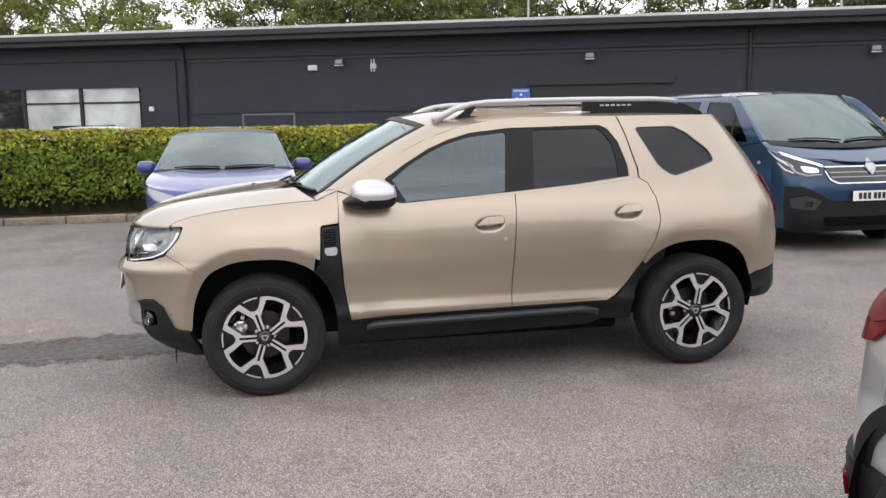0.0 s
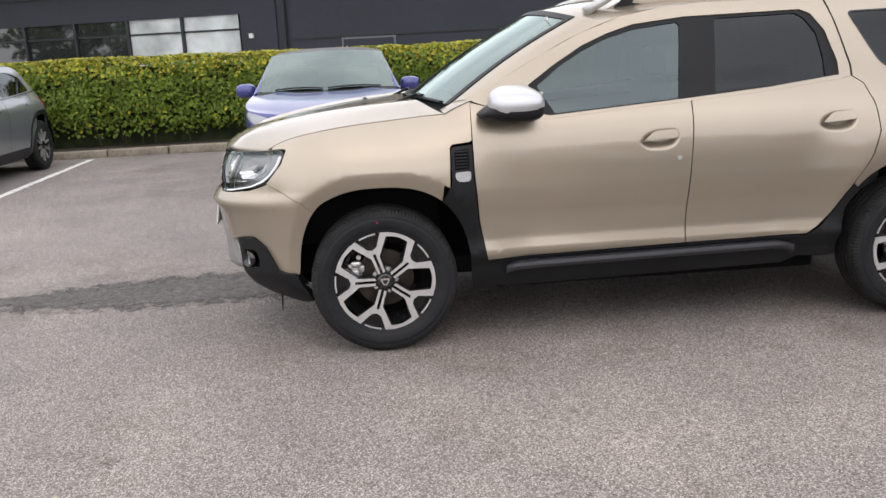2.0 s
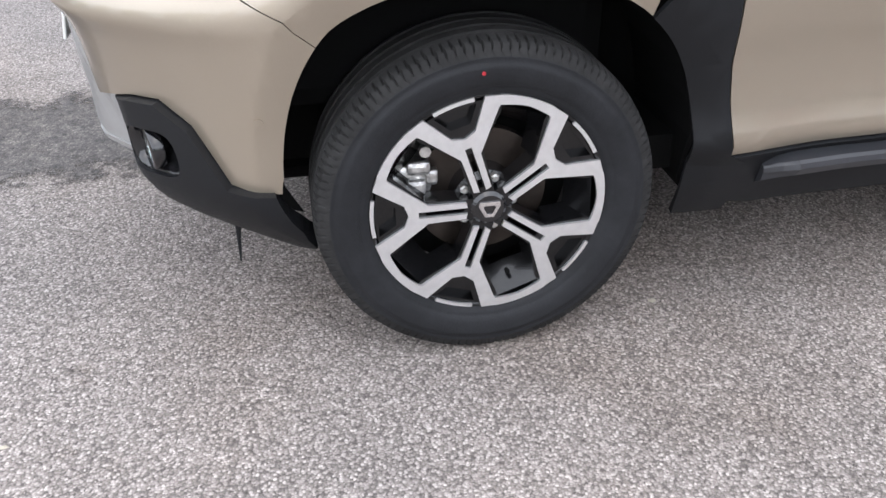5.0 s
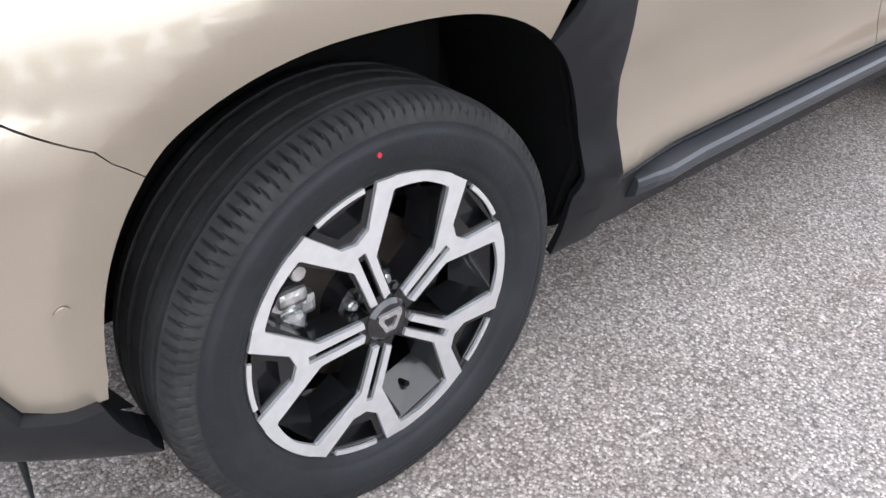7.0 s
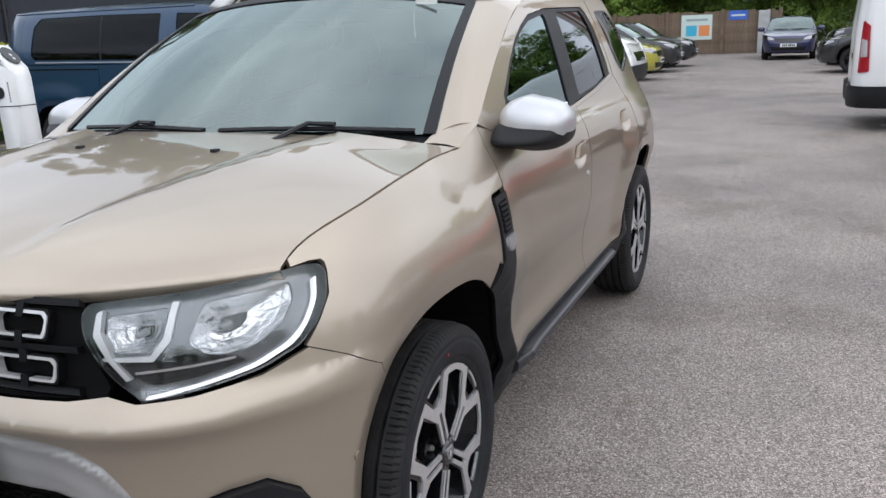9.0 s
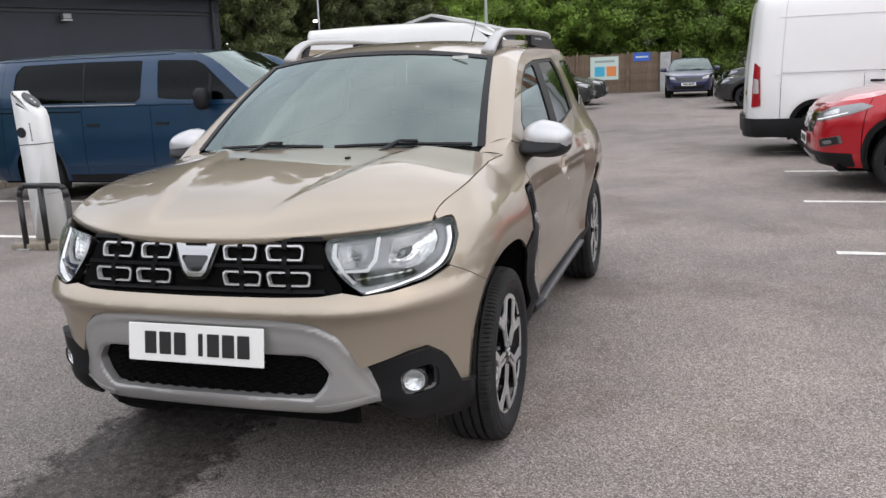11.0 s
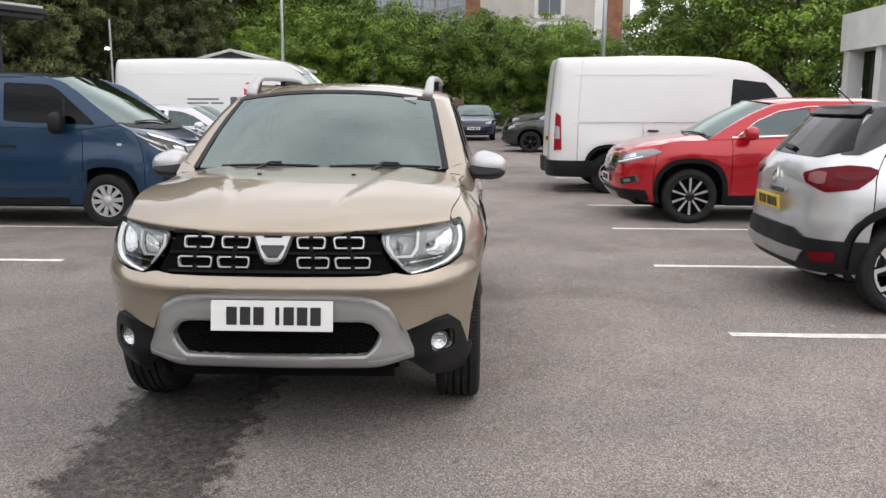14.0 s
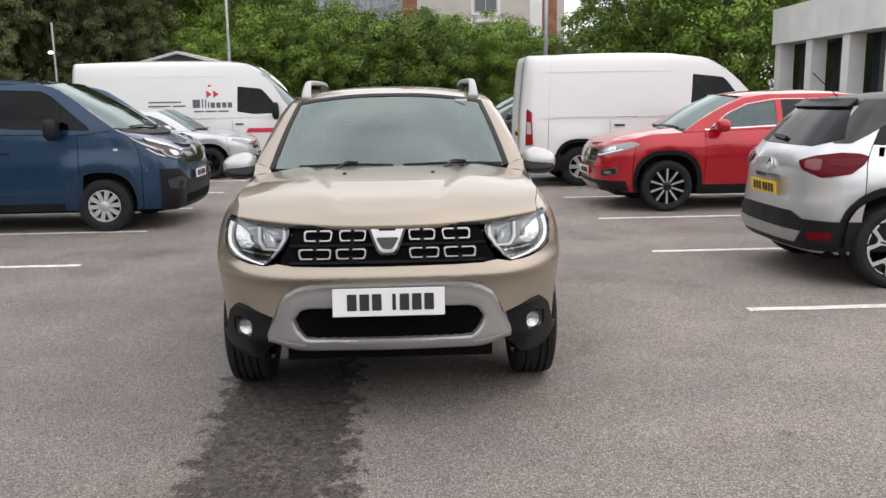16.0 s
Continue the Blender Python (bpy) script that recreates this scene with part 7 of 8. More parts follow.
    for i in range(25):
        a = i / 24
        x = xm + (xz - xm) * a
        o = sk.place([sk.at_x(x)], [float(top(x))])[0]
        xc = r0 + (r1 - r0) * a
        rows.append([((1 - w) * xc + w * o[0], -o[1] * t, (1 - w) * float(rc(xc)) + w * o[2]) for t in (j / 12 - 1 for j in range(25)) for w in [abs(t) ** p.get("roof_power", 2.8)]])
    back_row = []
    for j in range(25):
        t = j / 12 - 1
        s = e - (e - s2) * abs(t)
        back_row.append(tuple(sk.place([(2 * e - s) if t > 0 else s], [zt])[0]))
    patch("roof", rows + [back_row], p.get("roof_paint", paint), car, .01)
    # mirrors
    mx, my, mz = p["mirror"]
    mr = p.get("mirror_size", (.085, .12, .085))
    for sg in (1, -1):
        bm = bmesh.new()
        bmesh.ops.create_uvsphere(bm, u_segments=20, v_segments=12, radius=1)
        for v in bm.verts:
            v.co = Vector((mx + mr[0] * math.copysign(abs(v.co.x) ** .7, v.co.x), sg * my + mr[1] * math.copysign(abs(v.co.y) ** .7, v.co.y), mz + mr[2] * math.copysign(abs(v.co.z) ** .7, v.co.z)))
        rod((mx + .02, sg * (my - .02), mz - mr[2] * .6), (mx + .05, sg * (my - mr[1] - .13), mz - mr[2] * .8), .022, 8, bm)
        part("door_mirror", bm, p.get("mirror_paint", paint), car, "", True)
    # under and inside
    part("underbody", box(xf + .25, xr - .2, -W + .16, W - .16, zb - .04, zb + .06, .02), DEEP_BLACK, car)
    part("cabin", box(-.3, xr - .5, -W + .14, W - .14, zb + .06, float(belt(1.0)) - .1, .04), DEEP_BLACK, car)
    for x in ((.95, 1.85) if p.get("seats", True) else (.95,)):
        for y in (-.4, .4):
            seat = bmesh.new()
            box(x + .3, x + .42, y - .22, y + .22, .6, float(belt(x)) + .2, .05, seat)
            box(x + .34, x + .42, y - .12, y + .12, float(belt(x)) + .2, float(belt(x)) + .36, .03, seat)
            part("seat_back", seat, SEAT_CLOTH, car)
    for ax in (0, p["wb"]):
        for sg in (1, -1):
            bm = bmesh.new()
            ar = arch_points(ax, cz, aa + .01, ab + .01, 180, 0, 16)
            a = [bm.verts.new((x, sg * (W - .03), z)) for x, z in ar]
            b = [bm.verts.new((x, sg * (W - .34), z)) for x, z in ar]
            for i in range(len(ar) - 1):
                bm.faces.new((a[i], a[i + 1], b[i + 1], b[i]))
            bm.faces.new(b)
            part("arch_liner", bm, DEEP_BLACK, car)
            wheel(car, (ax, sg * (W - .115 + p.get("wheel_out", 0)), R), R, .21, p["rim"], p["rim_builder"], sg > 0)
    # plates
    for where, m in (("front", PLATE_WHITE), ("rear", PLATE_YELLOW)):
        if where + "_plate" in p:
            x, z, tilt = p[where + "_plate"]
            pl = new("number_plate")
            pl.parent = car
            pl.matrix_local = pose(x, 0, z, 0, tilt, 0) if where == "front" else pose(x, 0, z, 0, tilt, 180)
            part("plate_board", box(-.004, .004, -.26, .26, -.056, .056, .003), m, pl)
            for y in (-.187, -.13, -.073, -.02, .055, .112, .17):
                part("plate_bar", box(-.0065, -.004, y - .02, y + .02, -.036, .036, .003), INK, pl)
    return sk


VAN_RED = mat("van_lamp_red", (0.3, 0.008, 0.015), 0.2, coat=0.3)
WHITE_PAINT = car_paint("white_van_paint", (0.74, 0.74, 0.73), 0.0, 0.35, 0.03)
BLUE_VAN = car_paint("blue_van_paint", (0.0075, 0.037, 0.085), 0.35, 0.3, lacquer=1.33)
RED_PAINT = car_paint("red_paint", (0.43, 0.0045, 0.014), 0.3, 0.26)
SILVER_PAINT = car_paint("silver_paint", (0.62, 0.63, 0.645), 0.7, 0.32)
BLUE_PAINT = car_paint("violet_blue_paint", (0.046, 0.052, 0.2), 0.35, 0.32)
GREY_PAINT = car_paint("grey_paint", (0.2, 0.217, 0.24), 0.5, 0.35)
NAVY_PAINT = car_paint("navy_paint", (0.028, 0.032, 0.085), 0.3, 0.3)
DARK_PAINT = car_paint("charcoal_paint", (0.025, 0.026, 0.028), 0.3, 0.3)
LIME_PAINT = car_paint("lime_paint", (0.4, 0.36, 0.05), 0.2, 0.35)
SIDE_HATCH = [(.2, -.1), (.3, -.06), (.4, -.035), (.5, -.02), (.6, -.012), (.7, 0), (.8, 0), (.88, -.008), (.94, -.03), (1.0, -.06), (1.1, -.1), (1.3, -.18), (1.45, -.26), (1.6, -.36)]
NOSE_HATCH = [(.2, .15), (.3, .04), (.42, .0), (.56, 0), (.66, .02), (.76, .06), (.84, .12), (.92, .24), (1.0, .42)]
TAIL_HATCH = [(.2, .12), (.35, .02), (.5, 0), (.8, .02), (.95, .06), (1.1, .16), (1.3, .34), (1.45, .52), (1.6, .7)]


def hatch(paint, lamp=None, **kw):
    """Numbers of a five-door hatchback."""
    p = dict(half=.89, front=.86, rear=.66, wb=2.6, wheel=.32, rim=.215, paint=paint, side=SIDE_HATCH, nose=NOSE_HATCH, tail=TAIL_HATCH,
             belt=[(.2, .98), (1.0, 1.0), (2.0, 1.04), (3.3, 1.1)], hood=[(-.86, .76), (-.4, .87), (0, .93), (.3, .965)], top=[(.3, .97), (.55, 1.1), (.9, 1.27), (1.2, 1.37), (1.6, 1.42), (2.2, 1.42), (2.7, 1.38), (3.3, 1.3)],
             hood_c=[(-.78, .8), (-.5, .88), (0, .96), (.28, 1.0)], screen=[(.2, .99), (.38, .76, .985), (.94, 1.425), (1.04, .63, 1.39)], roof_start=1.2, roof_c=[(.98, 1.42), (1.4, 1.465), (2.0, 1.47), (2.8, 1.42)],
             windows=[([(.62, 1.02), (.95, 1.22), (1.2, 1.31), (1.5, 1.345), (1.5, 1.03)], SIDE_GLASS), ([(1.58, 1.035), (1.58, 1.345), (2.1, 1.345), (2.5, 1.27), (2.6, 1.09)], PRIVACY)],
             doors=[.52, 1.54, 2.42], mirror=(.78, .99, 1.03), front_plate=(-.88, .5, 0), rear_plate=(3.28, .75, 0), rim_builder=lambda w: fan_rim(w, 10, .215, 5, ALLOY_DARK, .024, twin=True),
             extras=[("headlamp", "front", [(.48, .68), (.5, .75), (.7, .81), (.82, .83), (.83, .79), (.68, .69)], lamp or DARK_CHROME, .008, "clear headlamp"),
                     ("grille", "front", [(-.46, .74), (.46, .74), (.42, .6), (-.42, .6)], GLOSS_BLACK, .006, ""), ("lower_grille", "front", [(-.6, .46), (.6, .46), (.55, .33), (-.55, .33)], BLACK_PLASTIC, .006, ""),
                     ("tail_lamp", "rear", [(.5, .98), (.84, 1.0), (.86, .84), (.52, .84)], TAIL_RED, .01, "red tail lamp"), ("rear_window", "rear", [(-.6, 1.32), (.6, 1.32), (.68, 1.06), (-.68, 1.06)], PRIVACY, .006, ""),
                     ("rear_bumper", "rear", [(-.84, .5), (.84, .5), (.84, .28), (-.84, .28)], BLACK_PLASTIC, .008, "")])
    p.update(kw)
    return p


def place(ob, x, y, turn):
    ob.matrix_world = pose(x, y, 0, 0, 0, turn)
    return ob


# people carrier van, blue, beside the charging post
def blue_van():
    car = thing("van", None, "dark blue passenger van with long tinted side windows", "van")
    p = dict(half=.978, front=.93, rear=.95, wb=3.1, wheel=.322, rim=.195, paint=BLUE_VAN, square=.7, floor=.27,
             side=[(.2, -.06), (.3, -.03), (.42, -.012), (.5, 0), (.8, 0), (1.0, -.01), (1.2, -.02), (1.3, -.03), (1.6, -.085), (1.8, -.14), (1.88, -.18), (1.95, -.24), (2.1, -.4)],
             nose=[(.2, .12), (.3, .03), (.42, 0), (.7, .0), (.85, .025), (.95, .06), (1.05, .15), (1.15, .28), (1.3, .5)], tail=[(.2, .05), (.4, 0), (1.0, .01), (1.4, .05), (1.8, .14), (2.0, .22)],
             belt=[(-.3, 1.25), (0, 1.215), (.3, 1.18), (1.0, 1.2), (1.3, 1.2), (2.0, 1.2), (4.0, 1.22)], hood=[(-.93, .99), (-.7, 1.07), (-.4, 1.18), (-.18, 1.25)], top=[(-.18, 1.255), (.05, 1.45), (.3, 1.66), (.52, 1.81), (.75, 1.865), (1.2, 1.885), (3.4, 1.885), (4.0, 1.87)],
             hood_c=[(-.86, 1.02), (-.7, 1.09), (-.5, 1.17), (-.38, 1.22)], ridge=.0, screen=[(-.42, 1.225), (-.18, .86, 1.255), (.6, 1.89), (.7, .76, 1.855)], roof_start=.75, roof_c=[(.62, 1.885), (1.2, 1.95), (2.4, 1.965), (3.9, 1.94)], roof_power=4.0,
             windows=[([(.1, 1.235), (.13, 1.29), (.55, 1.7), (.68, 1.77), (1.22, 1.795), (1.21, 1.29), (1.0, 1.265)], VAN_GLASS), ([(1.46, 1.3), (1.44, 1.8), (2.3, 1.815), (3.3, 1.81), (3.42, 1.7), (3.45, 1.32), (3.38, 1.27), (2.3, 1.255), (1.54, 1.24)], VAN_GLASS)],
             doors=[.26, 1.33, 2.35], mirror=(.5, 1.1, 1.26), mirror_size=(.08, .1, .13), mirror_paint=BLACK_PLASTIC, handle=BLACK_PLASTIC, handle_drop=.22, front_plate=(-.965, .65, 2), flare=.02,
             rim_builder=lambda w: fan_rim(w, 5, .195, 10, PALE_SILVER, .03, -.09),
             side_extras=[("roof_gutter", [(1.0, 1.868), (3.9, 1.872), (3.9, 1.885), (1.0, 1.882)], BLUE_VAN, .01), ("body_crease", [(1.32, .8), (.74, .8), (.56, .86), (.36, .98), (.34, .96), (.54, .83), (.73, .768), (1.32, .768)], BLUE_VAN, .007), ("window_post", [(.46, 1.24), (.5, 1.24), (.5, 1.6), (.46, 1.56)], BLACK_PLASTIC, -.004), ("window_post", [(2.3, 1.26), (2.325, 1.26), (2.325, 1.81), (2.3, 1.81)], BLACK_PLASTIC, -.006), ("body_crease", [(1.34, .8), (2.34, .8), (2.34, .768), (1.34, .768)], BLUE_VAN, .007), ("sill_strip", [(.46, .28), (2.62, .28), (2.62, .36), (.46, .36)], BLACK_PLASTIC, .008), ("lower_strip", [(.5, .46), (2.6, .46), (2.6, .478), (.5, .478)], BLUE_VAN, .006), ("slide_rail", [(2.36, 1.14), (3.7, 1.15), (3.7, 1.165), (2.36, 1.155)], DEEP_BLACK, .004),
                          ("window_strip", [(1.54, 1.213), (3.36, 1.235), (3.36, 1.245), (1.54, 1.223)], SILVER, .006), ("headlamp_wing", [(-.84, .9), (-.82, .98), (-.64, 1.09), (-.44, 1.175), (-.47, 1.13), (-.6, 1.02), (-.7, .93), (-.78, .89)], GLOSS_BLACK, .01), ("lamp_strip", [(-.8, .985), (-.63, 1.085), (-.46, 1.162), (-.48, 1.14), (-.62, 1.06), (-.79, .955)], PALE_SILVER, .016), ("lamp_strip", [(-.79, .9), (-.7, .94), (-.62, 1.01), (-.63, 1.02), (-.71, .955), (-.79, .915)], PALE_SILVER, .016), ("side_badge", [(-.22, .99), (-.16, .99), (-.16, 1.02), (-.22, 1.02)], PALE_SILVER, .006)],
             extras=[("headlamp", "front", [(.57, .985), (.62, .885), (.78, .875), (.89, .94), (.93, 1.07), (.92, 1.14), (.8, 1.07)], GLOSS_BLACK, .012, "headlamp with bright running light"), ("running_light", "front", [(.61, .88), (.78, .868), (.87, .91), (.915, 1.03), (.9, 1.03), (.85, .925), (.77, .888), (.61, .9)], LAMP_GREY, .02, ""), ("lamp_bowl", "front", [(.64, .91), (.64, .95), (.74, .97), (.82, .98), (.8, .92), (.74, .905)], REFLECTOR, .02, ""), ("lamp_top", "front", [(.57, .985), (.8, 1.07), (.92, 1.14), (.915, 1.1), (.8, 1.03), (.58, .96)], REFLECTOR, .02, ""),
                     ("grille", "front", [(-.56, .965), (.56, .965), (.5, .82), (.42, .79), (-.42, .79), (-.5, .82)], GLOSS_BLACK, .01, ""), ("grille_trim", "front", [(-.56, .975), (.56, .975), (.56, .962), (-.56, .962)], CHROME, .016, ""), ("grille_trim", "front", [(-.52, .915), (.52, .915), (.52, .905), (-.52, .905)], DARK_CHROME, .016, ""), ("grille_trim", "front", [(-.5, .865), (.5, .865), (.5, .855), (-.5, .855)], DARK_CHROME, .016, ""), ("grille_trim", "front", [(-.57, .93), (-.52, .83), (-.43, .785), (.43, .785), (.52, .83), (.57, .93), (.56, .93), (.51, .84), (.42, .797), (-.42, .797), (-.51, .84), (-.56, .93)], CHROME, .018, ""),
                     ("badge", "front", [(0, 1.05), (.07, .96), (0, .87), (-.07, .96)], SILVER, .03, "chrome lozenge badge"),
                     ("front_bumper", "front", [(-.93, .76), (-.8, .76), (-.5, .6), (.5, .6), (.8, .76), (.93, .76), (.93, .26), (-.93, .26)], BLACK_PLASTIC, .02, "dark plastic front bumper"), ("fog_surround", "front", [(.62, .6), (.78, .66), (.9, .62), (.88, .52), (.7, .5)], SATIN_BLACK, .035, ""), ("fog_lamp", "front", [(.72, .6), (.79, .6), (.8, .54), (.73, .54)], GLOSS_BLACK, .04, ""), ("lower_grille", "front", [(-.6, .42), (.6, .42), (.56, .32), (-.56, .32)], DEEP_BLACK, .026, "")])
    lo = lambda z: z if z < 1.25 else 1.25 + (z - 1.25) * .895
    for key in ("side", "belt", "hood", "top", "hood_c", "roof_c"):
        p[key] = [(a, lo(b)) if key != "side" else (lo(a), b) for a, b in p[key]]
    p["windows"] = [([(x, lo(z)) for x, z in w], m) for w, m in p["windows"]]
    p["side_extras"] = [(nm, [(x, lo(z)) for x, z in w], m, o) for nm, w, m, o in p["side_extras"]]
    p["screen"] = [tuple(lo(v) if i == len(q) - 1 else v for i, v in enumerate(q)) for q in p["screen"]]
    vehicle(car, p)
    return place(car, 6.72, 3.6, 90)


blue_van()


def white_van(label, x, y, height, extra=None, half=1.0, wb=3.68):
    """A tall panel van; height stretches what lies above its belt."""
    car = thing("van", None, label, "van", "white panel vans")
    h = height - 2.3
    up = lambda z: z + h * max(0.0, min(1.0, (z - 1.2) / 1.0))
    p = dict(half=half, front=.85, rear=.98, wb=wb, wheel=.345, rim=.2, paint=WHITE_PAINT, square=.9, floor=.33, flare=.02, cladding=.05,
             side=[(.2, -.06), (.35, -.02), (.45, 0), (.9, 0), (1.2, -.015), (up(1.9), -.06), (up(2.15), -.1), (up(2.24), -.15), (up(2.3), -.24), (up(2.4), -.4)],
             nose=[(.2, .1), (.35, .02), (.5, 0), (.7, .02), (.9, .1), (1.05, .2), (1.2, .34), (1.4, .5)], tail=[(.2, .03), (.4, 0), (1.2, .01), (1.7, .05), (up(2.2), .1), (up(2.3), .14)],
             belt=[(-.2, 1.16), (.3, 1.17), (1.0, 1.2), (2.0, 1.2), (4.6, 1.2)], hood=[(-.85, .98), (-.6, 1.06), (-.3, 1.13), (-.1, 1.19)], top=[(-.1, 1.2), (.2, 1.5), (.5, up(1.82)), (.8, up(2.05)), (1.1, up(2.2)), (1.6, up(2.25)), (4.0, up(2.27)), (4.6, up(2.26))],
             hood_c=[(-.76, 1.03), (-.5, 1.13), (-.3, 1.19), (-.22, 1.22)], ridge=0.0, screen=[(-.3, 1.2), (-.06, .85, 1.2), (.72, up(2.0)), (.9, .76, up(1.98))], roof_start=1.05, roof_c=[(.72, up(2.0)), (1.1, up(2.22)), (1.6, up(2.3)), (3.0, up(2.32)), (4.55, up(2.28))], roof_power=5.0,
             windows=[(rounded_loop([(.36, 1.3), (.4, 1.44), (.66, 1.76), (.76, 1.86), (1.3, 1.92), (1.33, 1.34), (.92, 1.28)], .03), VAN_GLASS)],
             doors=[.22, 1.45, 2.75], mirror=(.42, 1.16, 1.35), mirror_size=(.08, .1, .2), mirror_paint=BLACK_PLASTIC, handle=BLACK_PLASTIC, handle_drop=.14, rear_plate=(4.68, .9, 0), rim_builder=lambda w: fan_rim(w, 0, .2, 6, SILVER, .04, -.085, dark=True),
             side_extras=[("panel_crease", [(1.62, 1.18), (4.35, 1.18), (4.35, 1.195), (1.62, 1.195)], WHITE_PAINT, .008), ("panel_crease", [(1.62, up(1.98)), (4.35, up(1.98)), (4.35, up(1.995)), (1.62, up(1.995))], WHITE_PAINT, .008), ("panel_crease", [(1.6, .8), (wb - .58, .8), (wb - .58, .815), (1.6, .815)], WHITE_PAINT, .006),
                          ("fuel_flap", [(1.2, .86), (1.3, .86), (1.3, .96), (1.2, .96)], WHITE_PAINT, .004), ("rub_strip", [(1.5, .52), (wb - .58, .52), (wb - .58, .6), (1.5, .6)], BLACK_PLASTIC, .01)] + (extra or []),
             extras=[("tail_lamp", "tail", [(4.62, 1.36), (4.55, 1.3), (4.52, .74), (4.63, .72)], VAN_RED, .02, "tall red tail lamp with clear centre"), ("lamp_centre", "tail", [(4.61, 1.14), (4.56, 1.12), (4.55, .92), (4.61, .92)], PALE_SILVER, .026, ""), ("rear_bumper", "rear", [(-.99, .56), (.99, .56), (.99, .3), (-.99, .3)], BLACK_PLASTIC, .05, "black rear bumper"), ("door_gap", "rear", [(-.006, up(2.2)), (.006, up(2.2)), (.006, .6), (-.006, .6)], DEEP_BLACK, .002, ""),
                     ("headlamp", "front", [(.6, .86), (.72, .98), (.88, 1.12), (.93, 1.05), (.9, .88), (.76, .82)], REFLECTOR, .012, ""), ("grille", "front", [(-.5, .86), (.5, .86), (.45, .68), (-.45, .68)], GLOSS_BLACK, .01, ""), ("front_bumper", "front", [(-.96, .6), (.96, .6), (.96, .3), (-.96, .3)], BLACK_PLASTIC, .02, "")])
    d = wb - 3.68
    p["rear_plate"] = (4.68 + d, .9, 0)
    p["roof_c"] = [(a + d if a > 2.5 else a, b) for a, b in p["roof_c"]]
    p["extras"] = [(nm, w, [(a + d, b) for a, b in pts] if w == "tail" else pts, m, o, lb) for nm, w, pts, m, o, lb in p["extras"]]
    p["side_extras"] = [(nm, [(a + d if a > 4 else a, b) for a, b in pts], m, o) for nm, pts, m, o in p["side_extras"]]
    vehicle(car, p)
    return place(car, x, y, 90)


white_van("plain white panel van with black bumper and red tail lamp", 11.05, -6.43, 2.3, wb=3.26)
RED_MARK = mat("red_mark", (0.6, 0.03, 0.06), 0.4)
GREY_MARK = mat("grey_mark", (0.1, 0.1, 0.12), 0.4)
marks = [("logo_shape", [(x, 1.66), (x - .13, 1.75), (x, 1.84)], RED_MARK, .004) for x in (1.86, 2.02)]
marks += [("logo_shape", [(1.97, 1.9), (1.87, 1.96), (1.97, 1.96)], RED_MARK, .004)]
marks += [("sign_bar", [(x, 1.44), (x + w, 1.44), (x + w, 1.44 + h), (x, 1.44 + h)], GREY_MARK, .004) for x, w, h in ((1.44, .1, .12), (1.57, .1, .12), (1.7, .1, .12), (1.83, .1, .12), (1.96, .03, .14), (2.03, .03, .2), (2.1, .03, .2), (2.17, .17, .19))]
marks += [("small_bar", [(x, z), (x + w, z), (x + w, z + .035), (x, z + .035)], GREY_MARK, .004) for x, z, w in ((1.52, 1.34, .25), (1.8, 1.34, .26), (2.1, 1.34, .22), (2.6, 1.56, .4), (3.0, 1.56, .35), (2.5, 1.47, .3), (2.85, 1.47, .5))]
marks += [("red_stripe", [(-.1, .86), (1.15, .86), (1.08, .96), (-.1, .96)], RED_MARK, .005)]
white_van("white high-roofed panel van with red and grey sign marks", 16.3, 2.45, 2.52, marks, wb=4.2)

